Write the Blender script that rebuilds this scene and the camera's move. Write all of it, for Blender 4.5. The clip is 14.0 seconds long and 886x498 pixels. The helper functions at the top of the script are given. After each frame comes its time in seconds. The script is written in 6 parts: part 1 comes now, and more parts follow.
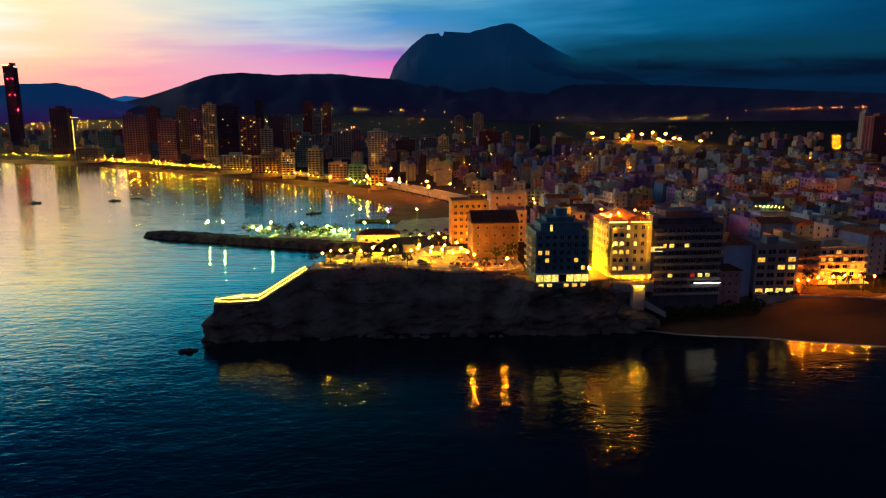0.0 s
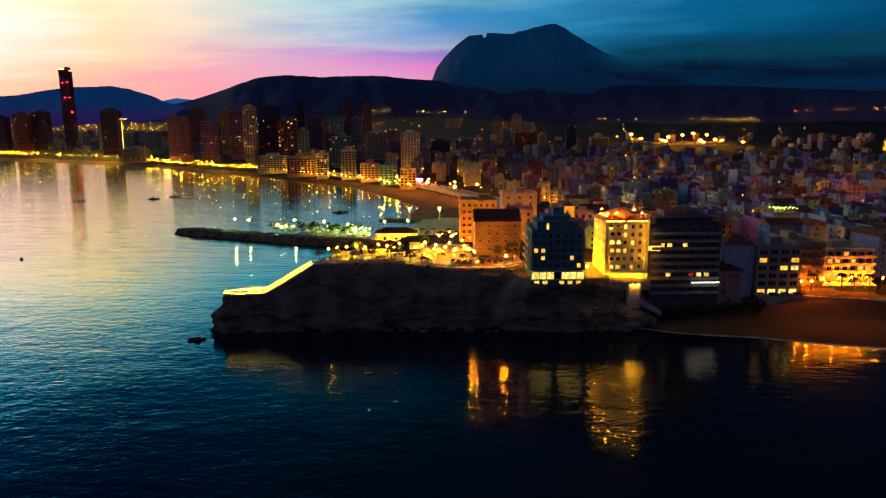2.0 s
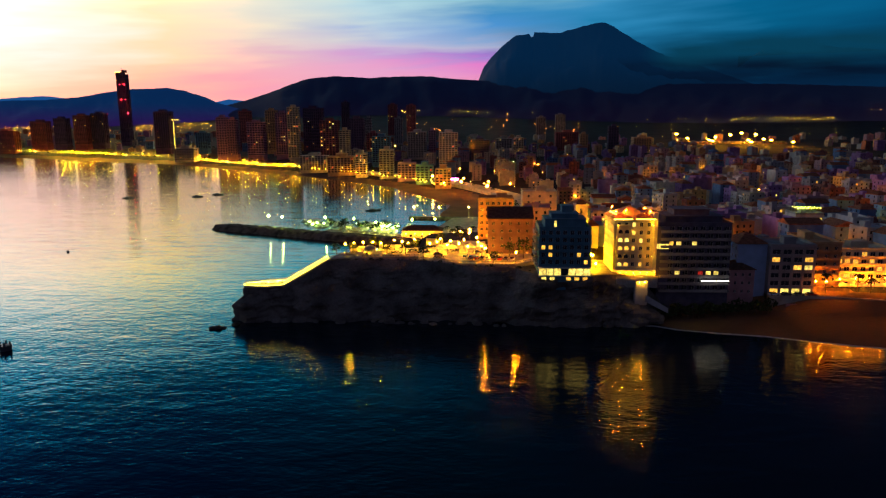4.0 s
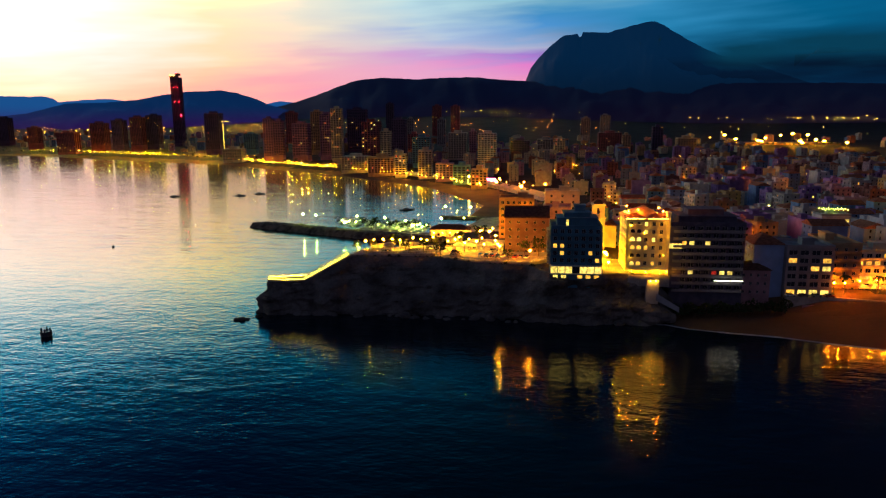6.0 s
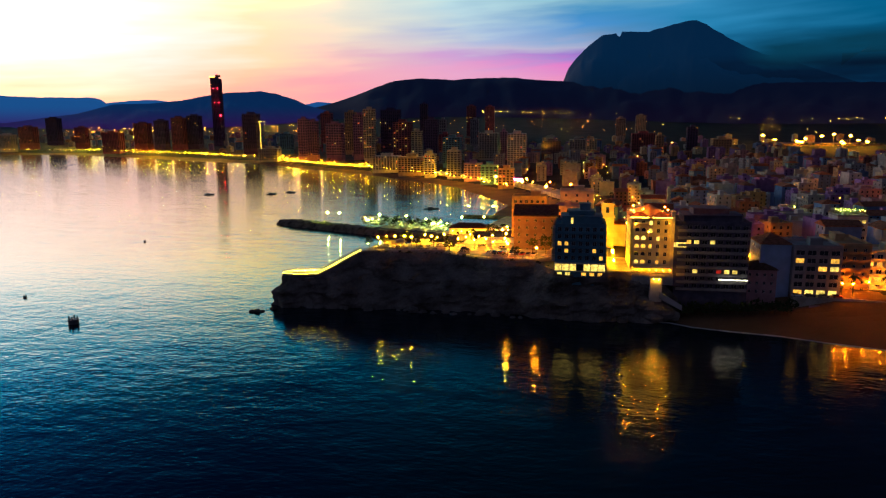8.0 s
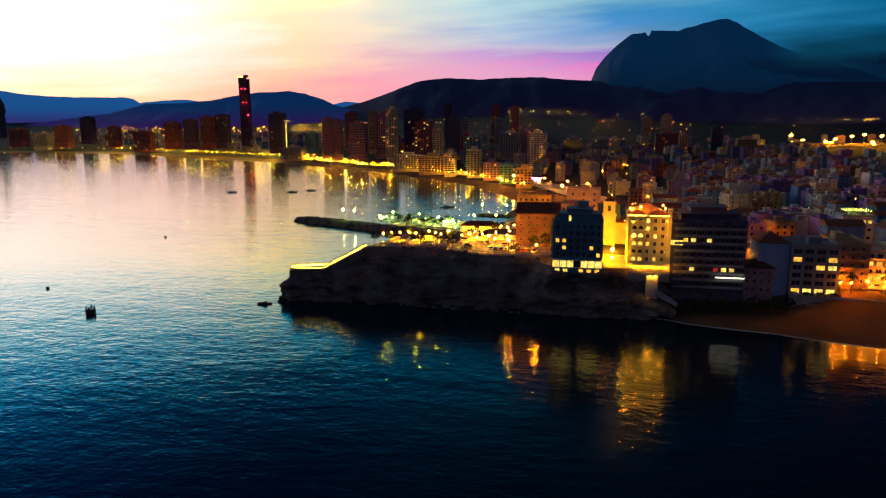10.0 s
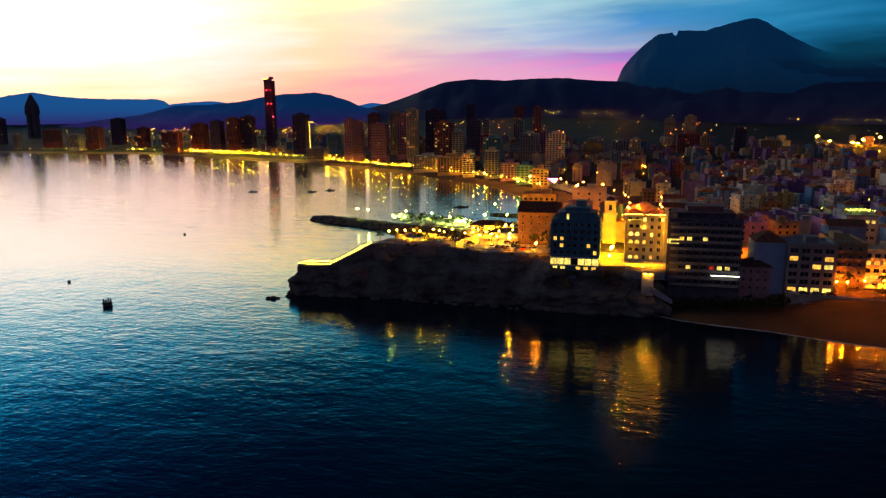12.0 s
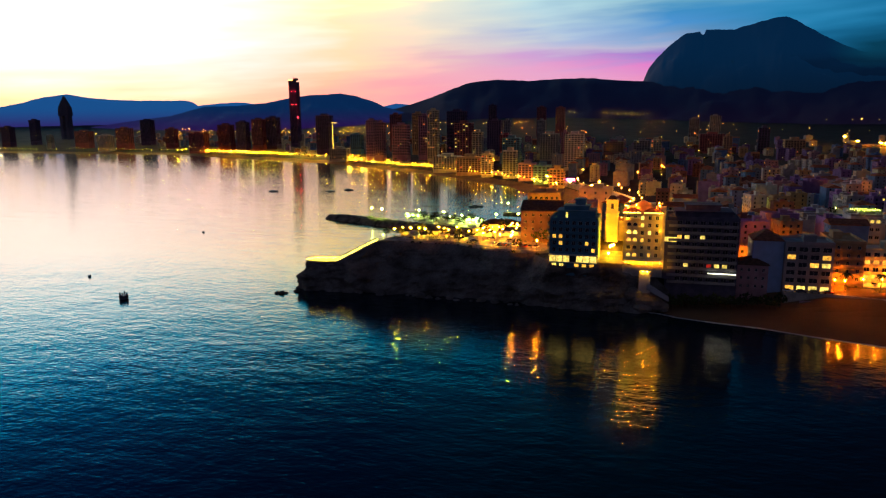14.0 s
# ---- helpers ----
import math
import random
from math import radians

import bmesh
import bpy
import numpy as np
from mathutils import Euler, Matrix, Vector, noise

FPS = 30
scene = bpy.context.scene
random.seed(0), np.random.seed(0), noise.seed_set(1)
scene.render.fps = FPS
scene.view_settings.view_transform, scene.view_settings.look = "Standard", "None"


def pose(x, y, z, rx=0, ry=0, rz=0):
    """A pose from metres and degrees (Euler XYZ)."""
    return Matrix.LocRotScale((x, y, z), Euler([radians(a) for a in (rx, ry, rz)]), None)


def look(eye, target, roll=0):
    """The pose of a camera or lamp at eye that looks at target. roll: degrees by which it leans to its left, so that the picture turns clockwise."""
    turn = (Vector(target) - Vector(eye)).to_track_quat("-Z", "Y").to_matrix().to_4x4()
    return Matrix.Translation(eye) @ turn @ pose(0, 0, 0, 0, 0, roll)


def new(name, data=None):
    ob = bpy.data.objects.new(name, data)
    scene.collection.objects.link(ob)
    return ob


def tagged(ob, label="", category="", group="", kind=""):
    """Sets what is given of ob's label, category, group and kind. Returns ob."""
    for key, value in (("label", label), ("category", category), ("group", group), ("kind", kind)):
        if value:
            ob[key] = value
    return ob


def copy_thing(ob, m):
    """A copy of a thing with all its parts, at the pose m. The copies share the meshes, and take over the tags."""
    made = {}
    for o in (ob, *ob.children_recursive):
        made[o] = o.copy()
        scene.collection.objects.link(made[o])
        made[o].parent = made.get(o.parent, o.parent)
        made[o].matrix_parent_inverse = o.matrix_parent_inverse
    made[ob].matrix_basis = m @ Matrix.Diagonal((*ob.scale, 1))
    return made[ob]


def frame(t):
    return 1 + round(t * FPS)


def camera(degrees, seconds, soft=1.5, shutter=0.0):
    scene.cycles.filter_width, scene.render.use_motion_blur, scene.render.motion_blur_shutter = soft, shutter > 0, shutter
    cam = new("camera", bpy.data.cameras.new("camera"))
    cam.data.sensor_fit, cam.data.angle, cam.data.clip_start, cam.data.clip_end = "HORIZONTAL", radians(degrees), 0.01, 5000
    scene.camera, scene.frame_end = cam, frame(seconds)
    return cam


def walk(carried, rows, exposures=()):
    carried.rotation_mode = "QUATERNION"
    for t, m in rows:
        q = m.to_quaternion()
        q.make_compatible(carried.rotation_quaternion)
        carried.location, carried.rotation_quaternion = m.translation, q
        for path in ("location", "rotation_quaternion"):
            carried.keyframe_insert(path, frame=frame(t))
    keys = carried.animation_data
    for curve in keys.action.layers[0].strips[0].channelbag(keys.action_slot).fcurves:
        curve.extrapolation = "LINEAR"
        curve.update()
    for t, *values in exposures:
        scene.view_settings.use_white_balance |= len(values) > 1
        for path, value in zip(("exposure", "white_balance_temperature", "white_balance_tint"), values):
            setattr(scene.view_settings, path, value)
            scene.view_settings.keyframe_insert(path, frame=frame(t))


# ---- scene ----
cam = camera(65.7, 14.0, 1.25)
PATH = [
    (0, (-41.217, 16.082, 80.9), (-41.054, 18.04, 80.522), -0.0),
    (0.5, (-36.726, 13.83, 80.909), (-36.588, 15.789, 80.532), -0.1),
    (1, (-32.41, 11.557, 80.84), (-32.297, 13.518, 80.464), -0.1),
    (1.5, (-28.353, 9.245, 80.696), (-28.279, 11.208, 80.321), -0.1),
    (2, (-24.508, 7.056, 80.703), (-24.471, 9.02, 80.329), -0.1),
    (2.5, (-20.614, 4.892, 80.635), (-20.612, 6.857, 80.261), -0.2),
    (3, (-16.943, 2.841, 80.574), (-16.975, 4.806, 80.2), -0.2),
    (5.5, (0.656, -6.242, 80.432), (0.453, -4.287, 80.061), -0.4),
    (6, (4.061, -7.863, 80.421), (3.824, -5.912, 80.051), -0.4),
    (6.5, (7.552, -9.24, 80.328), (7.281, -7.293, 79.958), -0.4),
    (7, (10.737, -10.78, 80.323), (10.435, -8.837, 79.953), -0.4),
    (7.5, (13.982, -12.442, 80.13), (13.658, -10.504, 79.761), -0.3),
    (8, (17.389, -13.63, 80.145), (17.045, -11.695, 79.777), -0.4),
    (10.5, (32.879, -20.616, 79.807), (32.439, -18.7, 79.44), -0.4),
    (11, (35.996, -22.179, 79.751), (35.538, -20.266, 79.386), -0.5),
    (11.5, (38.808, -23.498, 79.749), (38.331, -21.59, 79.383), -0.4),
    (12, (41.942, -24.826, 79.698), (41.448, -22.923, 79.333), -0.4),
    (12.5, (45.009, -26.099, 79.598), (44.497, -24.201, 79.234), -0.5),
    (13, (47.705, -27.322, 79.748), (47.177, -25.427, 79.383), -0.5),
    (13.5, (50.828, -28.607, 79.646), (50.28, -26.718, 79.282), -0.5),
    (14, (54.081, -29.602, 79.495), (53.515, -27.718, 79.132), -0.5),
]
walk(cam, [(t, look(eye, goal, lean)) for t, eye, goal, lean in PATH])

# ---- light: the sky after sunset ----
world = bpy.data.worlds.new("dusk")
scene.world = world
world.use_nodes = True
wn, wl = world.node_tree.nodes, world.node_tree.links
wn.clear()


def srgb(r, g, b):
    return tuple((c / 255 / 12.92 if c <= 10 else ((c / 255 + 0.055) / 1.055) ** 2.4) for c in (r, g, b)) + (1,)


def w_math(op, a, b=None, c=None, clamp=False):
    n = wn.new("ShaderNodeMath")
    n.operation, n.use_clamp = op, clamp
    for i, v in enumerate((a, b, c)):
        if v is None:
            continue
        if isinstance(v, (int, float)):
            n.inputs[i].default_value = v
        else:
            wl.new(v, n.inputs[i])
    return n.outputs[0]


def w_ramp(fac, stops):
    n = wn.new("ShaderNodeValToRGB")
    el = n.color_ramp.elements
    while len(el) < len(stops):
        el.new(0.5)
    for e, (p, c) in zip(el, stops):
        e.position, e.color = p, c
    wl.new(fac, n.inputs[0])
    return n.outputs[0]


def w_mix(fac, a, b):
    n = wn.new("ShaderNodeMix")
    n.data_type = "RGBA"
    wl.new(fac, n.inputs[0])
    wl.new(a, n.inputs[6])
    wl.new(b, n.inputs[7])
    return n.outputs[2]


w_co = wn.new("ShaderNodeTexCoord")
w_xyz = wn.new("ShaderNodeSeparateXYZ")
wl.new(w_co.outputs["Generated"], w_xyz.inputs[0])
w_az = w_math("MULTIPLY", w_math("ARCTAN2", w_math("MULTIPLY", w_xyz.outputs[0], -1.0), w_xyz.outputs[1]), 57.2958)
w_el = w_math("MULTIPLY", w_math("ARCSINE", w_xyz.outputs[2]), 57.2958)
# long thin clouds: noise over azimuth and elevation, drawn out sideways and slightly sloping
w_cv = wn.new("ShaderNodeCombineXYZ")
wl.new(w_math("MULTIPLY", w_az, 0.05), w_cv.inputs[0])
wl.new(w_math("ADD", w_math("MULTIPLY", w_el, 0.42), w_math("MULTIPLY", w_az, 0.018)), w_cv.inputs[1])
w_no = wn.new("ShaderNodeTexNoise")
w_no.inputs["Scale"].default_value, w_no.inputs["Detail"].default_value = 1.0, 3.0
w_no.inputs["Roughness"].default_value = 0.55
wl.new(w_cv.outputs[0], w_no.inputs["Vector"])
w_cloud = w_math("SUBTRACT", w_no.outputs[0], 0.5)
w_wisp = wn.new("ShaderNodeTexNoise")
w_wisp.inputs["Scale"].default_value, w_wisp.inputs["Detail"].default_value = 3.1, 4.0
wl.new(w_cv.outputs[0], w_wisp.inputs["Vector"])
w_fine = w_math("SUBTRACT", w_wisp.outputs[0], 0.5)
w_el2 = w_math("ADD", w_el, w_math("ADD", w_math("MULTIPLY", w_cloud, 3.0), w_math("MULTIPLY", w_fine, 1.6)))
w_e = w_math("DIVIDE", w_el2, 90.0, clamp=True)
w_az2 = w_math("ADD", w_az, w_math("ADD", w_math("MULTIPLY", w_cloud, 14.0), w_math("MULTIPLY", w_fine, 5.0)))


def column(*stops):
    """The sky's colour from the horizon up at one bearing: elevation in degrees, then red, green and blue."""
    return w_ramp(w_e, [(e / 90, (r, g, b, 1)) for e, r, g, b in stops])


# bearings in degrees left of the y axis, from the sunset over the pink clouds to the dark cloud bank
SKY = [
    (45, column((0, 1.7, 0.85, 0.40), (1.7, 1.8, 0.95, 0.48), (3, 1.9, 1.2, 0.78), (5, 2.2, 1.6, 1.4), (7, 2.4, 1.9, 1.65), (9.5, 2.9, 2.3, 1.9), (11, 4.0, 3.4, 2.8), (12.3, 3.3, 3.2, 2.8), (13.7, 0.5, 2.2, 2.5),
                (15, 0, 1.7, 2.5), (18, 0, 0.5, 1.2), (22, 0, 0.12, 0.42), (27, 0, 0.03, 0.18), (35, 0.01, 0.01, 0.11), (60, 0.01, 0.01, 0.04))),
    (33, column((0, 1.7, 0.66, 0.40), (1.7, 1.7, 0.70, 0.44), (3, 1.7, 0.85, 0.62), (5, 1.7, 1.0, 0.88), (7, 1.7, 1.03, 0.93), (9.3, 2.2, 1.4, 1.0), (10.6, 4.0, 3.0, 1.9), (12, 3.8, 3.0, 2.2), (13.4, 0.7, 2.1, 2.1),
                (15, 0, 1.5, 2.2), (18, 0, 0.35, 0.75), (22, 0, 0.075, 0.25), (27, 0, 0.02, 0.11), (35, 0.005, 0.01, 0.09), (60, 0.01, 0.01, 0.03))),
    (25, column((0, 1.5, 0.5, 0.34), (1.7, 1.5, 0.52, 0.38), (3, 1.5, 0.60, 0.40), (5, 1.4, 0.76, 0.48), (7, 1.3, 0.82, 0.52), (9.3, 1.6, 1.05, 0.6), (10.6, 3.8, 2.5, 0.5), (12, 3.5, 2.5, 0.6), (13.4, 0.4, 1.8, 1.8),
                (15, 0, 1.4, 2.0), (18, 0, 0.25, 0.55), (22, 0, 0.06, 0.2), (27, 0, 0.015, 0.09), (35, 0, 0.01, 0.08), (60, 0.01, 0.01, 0.03))),
    (17, column((0, 1.05, 0.36, 0.42), (2.5, 1.0, 0.40, 0.46), (4, 0.93, 0.46, 0.52), (5.2, 0.87, 0.57, 0.56), (6, 0.9, 0.72, 0.6), (7.3, 0.9, 0.8, 0.64), (9.2, 0.86, 0.84, 0.7), (10.5, 1.0, 1.05, 0.65), (12, 0.06, 1.4, 1.6),
                (13.5, 0, 1.25, 1.8), (16, 0, 0.42, 0.72), (20, 0, 0.12, 0.29), (25, 0, 0.05, 0.15), (32, 0, 0.016, 0.06), (60, 0.01, 0.01, 0.02))),
    (8, column((0, 0.88, 0.36, 0.56), (3.8, 0.82, 0.39, 0.61), (4.8, 0.62, 0.36, 0.67), (5.6, 0.62, 0.54, 0.7), (6.5, 0.40, 0.50, 0.74), (7.7, 0.48, 0.65, 0.75), (9.3, 0.50, 0.74, 0.8), (10.7, 0.04, 0.95, 1.25),
               (13, 0, 0.95, 1.4), (16, 0, 0.34, 0.6), (20, 0, 0.12, 0.26), (25, 0, 0.04, 0.1), (32, 0, 0.012, 0.04), (60, 0.005, 0.005, 0.015))),
    (-1, column((0, 0.8, 0.3, 0.5), (3.4, 0.83, 0.28, 0.54), (4.3, 0.77, 0.19, 0.6), (5, 0.32, 0.21, 0.64), (5.5, 0.45, 0.45, 0.63), (6.3, 0.18, 0.36, 0.64), (7.3, 0.08, 0.30, 0.65), (8.2, 0.05, 0.27, 0.56),
                (9.5, 0.18, 0.44, 0.58), (12, 0.01, 0.3, 0.48), (16, 0, 0.12, 0.25), (20, 0, 0.06, 0.13), (25, 0, 0.025, 0.06), (32, 0, 0.015, 0.04), (60, 0.004, 0.004, 0.012))),
    (-10, column((0, 0.003, 0.02, 0.05), (3.4, 0.006, 0.07, 0.16), (5.5, 0.010, 0.14, 0.30), (7, 0.02, 0.22, 0.44), (8.2, 0.03, 0.25, 0.49), (9.5, 0.06, 0.31, 0.56), (12, 0.01, 0.15, 0.29), (16, 0, 0.05, 0.13), (20, 0, 0.03, 0.085),
                 (25, 0, 0.015, 0.05), (32, 0.002, 0.005, 0.02), (60, 0.003, 0.003, 0.01))),
    (-20, column((0, 0.003, 0.004, 0.02), (3.2, 0.001, 0.024, 0.07), (4.6, 0.002, 0.062, 0.14), (6, 0.002, 0.085, 0.19), (7.3, 0.002, 0.115, 0.25), (9.5, 0.003, 0.14, 0.31), (12, 0.003, 0.06, 0.15), (16, 0.003, 0.018, 0.055), (20, 0.004, 0.01, 0.035),
                 (25, 0.005, 0.006, 0.024), (32, 0.005, 0.004, 0.016), (60, 0.002, 0.002, 0.008))),
    (-37, column((0, 0.003, 0.005, 0.02), (3.2, 0.001, 0.02, 0.06), (5, 0.001, 0.042, 0.11), (7, 0.001, 0.052, 0.135), (9.5, 0.001, 0.06, 0.15), (12, 0.003, 0.025, 0.07), (20, 0.005, 0.007, 0.022), (32, 0.005, 0.003, 0.012), (60, 0.002, 0.002, 0.007))),
]
w_night = w_ramp(w_e, [(e / 90, c) for e, c in ((0, srgb(70, 66, 88)), (20, srgb(66, 68, 90)), (60, srgb(52, 60, 84)), (90, srgb(50, 62, 86)))])
w_front = SKY[0][1]
for (az0, _), (az1, colour) in zip(SKY, SKY[1:]):
    w_f = wn.new("ShaderNodeMapRange")
    w_f.inputs[1].default_value, w_f.inputs[2].default_value = az0, az1
    wl.new(w_az2, w_f.inputs[0])
    w_front = w_mix(w_f.outputs[0], w_front, colour)
w_f3 = wn.new("ShaderNodeMapRange")
w_f3.interpolation_type = "SMOOTHSTEP"
w_f3.inputs[1].default_value, w_f3.inputs[2].default_value = 0.6, -0.2
wl.new(w_math("ADD", w_math("MULTIPLY", w_xyz.outputs[1], 0.98), w_math("MULTIPLY", w_xyz.outputs[0], -0.17)), w_f3.inputs[0])
w_col = w_mix(w_f3.outputs[0], w_front, w_night)
w_bg = wn.new("ShaderNodeBackground")
w_bg.inputs[1].default_value = 1.0
wl.new(w_col, w_bg.inputs[0])
w_out = wn.new("ShaderNodeOutputWorld")
wl.new(w_bg.outputs[0], w_out.inputs[0])


# ---- materials ----
def material(name, colour, rough=0.7, vary=0.25, scale=0.5, fine=8.0, bump=0.0, metal=0.0, coords="Object", tint=None, each=0.0):
    """A surface with stains at one scale and grain at another; tint: a second colour; each: how far pieces differ."""
    m = bpy.data.materials.new(name)
    m.use_nodes = True
    n, l = m.node_tree.nodes, m.node_tree.links
    b = n["Principled BSDF"]
    b.inputs["Roughness"].default_value, b.inputs["Metallic"].default_value = rough, metal
    if rough > 0.75:
        b.inputs["Specular IOR Level"].default_value = 0.15
    co = n.new("ShaderNodeTexCoord")
    big, small = n.new("ShaderNodeTexNoise"), n.new("ShaderNodeTexNoise")
    big.inputs["Scale"].default_value, big.inputs["Detail"].default_value = scale, 6
    small.inputs["Scale"].default_value, small.inputs["Detail"].default_value = fine, 4
    for q in (big, small):
        l.new(co.outputs[coords], q.inputs["Vector"])
    mix = n.new("ShaderNodeMix")
    mix.data_type = "RGBA"
    c = Vector(colour)
    dark = Vector(tint) if tint else c * (1 - 2 * vary)
    mix.inputs[6].default_value = (*dark, 1)
    mix.inputs[7].default_value = (*(c * (1 + vary * 0.4)), 1)
    ramp = n.new("ShaderNodeMapRange")
    ramp.inputs[1].default_value, ramp.inputs[2].default_value = 0.32, 0.62
    l.new(big.outputs[0], ramp.inputs[0])
    l.new(ramp.outputs[0], mix.inputs[0])
    grain = n.new("ShaderNodeMix")
    grain.data_type, grain.blend_type = "RGBA", "MULTIPLY"
    grain.inputs[0].default_value = min(1, vary * 1.6)
    l.new(mix.outputs[2], grain.inputs[6])
    l.new(small.outputs[0], grain.inputs[7])
    out = grain.outputs[2]
    if each:
        info, hsv, mr = n.new("ShaderNodeObjectInfo"), n.new("ShaderNodeHueSaturation"), n.new("ShaderNodeMapRange")
        mr.inputs[3].default_value, mr.inputs[4].default_value = 1 - each, 1 + each
        l.new(info.outputs["Random"], mr.inputs[0])
        l.new(mr.outputs[0], hsv.inputs["Value"])
        l.new(out, hsv.inputs["Color"])
        out = hsv.outputs[0]
    l.new(out, b.inputs["Base Color"])
    if bump:
        bp = n.new("ShaderNodeBump")
        bp.inputs["Distance"].default_value = bump
        bp.inputs["Strength"].default_value = 0.6
        l.new(small.outputs[0], bp.inputs["Height"])
        l.new(bp.outputs[0], b.inputs["Normal"])
    return m


def glow(name, colour, strength, vary=0.0, sample=True):
    """A thing that gives off light; vary: how unevenly, as a lit room seen through its window."""
    m = bpy.data.materials.new(name)
    m.use_nodes = True
    n, l = m.node_tree.nodes, m.node_tree.links
    n.clear()
    e, o = n.new("ShaderNodeEmission"), n.new("ShaderNodeOutputMaterial")
    e.inputs[0].default_value, e.inputs[1].default_value = (*colour, 1), strength
    if vary:
        co, no, mr = n.new("ShaderNodeTexCoord"), n.new("ShaderNodeTexNoise"), n.new("ShaderNodeMapRange")
        info, mul = n.new("ShaderNodeObjectInfo"), n.new("ShaderNodeMath")
        no.inputs["Scale"].default_value = 1.1
        add = n.new("ShaderNodeVectorMath")
        l.new(co.outputs["Object"], add.inputs[0])
        l.new(info.outputs["Location"], add.inputs[1])
        l.new(add.outputs[0], no.inputs["Vector"])
        mr.inputs[1].default_value, mr.inputs[2].default_value = 0.38, 0.66
        mr.inputs[3].default_value, mr.inputs[4].default_value = strength * (1 - vary), strength * (1 + vary)
        l.new(no.outputs[0], mr.inputs[0])
        mul.operation = "MULTIPLY"
        ob = n.new("ShaderNodeMapRange")
        ob.inputs[3].default_value, ob.inputs[4].default_value = 1 - 0.7 * vary, 1 + 0.5 * vary
        l.new(info.outputs["Random"], ob.inputs[0])
        l.new(mr.outputs[0], mul.inputs[0])
        l.new(ob.outputs[0], mul.inputs[1])
        l.new(mul.outputs[0], e.inputs[1])
    l.new(e.outputs[0], o.inputs[0])
    m.cycles.emission_sampling = "AUTO" if sample else "NONE"
    return m


def water_material():
    m = bpy.data.materials.new("sea_water")
    m.use_nodes = True
    n, l = m.node_tree.nodes, m.node_tree.links
    b = n["Principled BSDF"]
    b.inputs["Base Color"].default_value = (0.002, 0.012, 0.022, 1)
    b.inputs["Roughness"].default_value = 0.085
    b.inputs["IOR"].default_value = 1.33
    co = n.new("ShaderNodeTexCoord")

    def waves(stretch, turn, *kinds):
        mp, total = n.new("ShaderNodeMapping"), None
        mp.inputs["Scale"].default_value = (stretch, 1.0, 1.0)
        mp.inputs["Rotation"].default_value = (0, 0, turn)
        l.new(co.outputs["Object"], mp.inputs[0])
        for scale, amount in kinds:
            no, mu = n.new("ShaderNodeTexNoise"), n.new("ShaderNodeMath")
            no.inputs["Scale"].default_value, no.inputs["Detail"].default_value = scale, 2
            l.new(mp.outputs[0], no.inputs["Vector"])
            mu.operation = "MULTIPLY_ADD"
            mu.inputs[1].default_value = amount
            l.new(no.outputs[0], mu.inputs[0])
            if total is not None:
                l.new(total, mu.inputs[2])
            total = mu.outputs[0]
        return total

    # open water before the headland has short ripples; the sheltered bay behind it a low swell with long crests
    sep, calm, mix = n.new("ShaderNodeSeparateXYZ"), n.new("ShaderNodeMapRange"), n.new("ShaderNodeMix")
    l.new(co.outputs["Object"], sep.inputs[0])
    calm.inputs[1].default_value, calm.inputs[2].default_value = 250.0, 430.0
    l.new(sep.outputs[1], calm.inputs[0])
    l.new(calm.outputs[0], mix.inputs[0])
    l.new(waves(0.6, 0.25, (0.05, 0.26), (0.25, 0.15), (0.8, 0.075), (2.2, 0.016)), mix.inputs[2])
    l.new(waves(0.07, -0.2, (0.09, 0.22), (0.4, 0.19)), mix.inputs[3])
    bp = n.new("ShaderNodeBump")
    bp.inputs["Distance"].default_value, bp.inputs["Strength"].default_value = 1.0, 1.0
    l.new(mix.outputs[0], bp.inputs["Height"])
    l.new(bp.outputs[0], b.inputs["Normal"])
    return m


WATER = water_material()
ROCK = material("cliff_rock", (0.22, 0.20, 0.18), 0.95, 0.35, 0.09, 1.1, 0.5, tint=(0.08, 0.07, 0.065))
ROCK_DARK = material("breakwater_rock", (0.16, 0.14, 0.12), 0.95, 0.35, 0.2, 1.5, 0.4)
GROUND = material("town_ground", (0.026, 0.022, 0.026), 0.95, 0.3, 0.02, 0.4)
SAND = material("beach_sand", (0.15, 0.088, 0.048), 0.95, 0.14, 0.05, 0.9, 0.1)
PAVING = material("plaza_paving", (0.52, 0.46, 0.38), 0.8, 0.18, 0.25, 1.6, 0.02)
WHITE = material("white_plaster", (0.44, 0.43, 0.44), 0.85, 0.14, 0.25, 5.0, each=0.35)
CREAM = material("cream_plaster", (0.66, 0.56, 0.38), 0.85, 0.12, 0.25, 5.0, each=0.15)
OCHRE = material("ochre_plaster", (0.52, 0.32, 0.16), 0.85, 0.14, 0.25, 5.0, each=0.15)
PINK = material("pink_plaster", (0.50, 0.28, 0.30), 0.85, 0.14, 0.25, 5.0, each=0.15)
# blue and violet dusk light on the back houses, put into the plaster colour
DUSK_BLUE = material("dusk_blue_tinted_plaster", (0.16, 0.27, 0.48), 0.85, 0.14, 0.25, 5.0, each=0.35)
DUSK_LILAC = material("dusk_lilac_tinted_plaster", (0.30, 0.17, 0.40), 0.85, 0.14, 0.25, 5.0, each=0.35)
# white gable wall with the blue light on it painted into the colour
BRIGHT = material("blue_lit_white_plaster", (0.38, 0.52, 0.76), 0.85, 0.08, 0.25, 5.0)
BUFF = material("buff_plaster", (0.26, 0.165, 0.14), 0.85, 0.14, 0.25, 5.0)
BLUEGREY = material("blue_grey_plaster", (0.10, 0.24, 0.33), 0.85, 0.12, 0.25, 5.0, each=0.1)
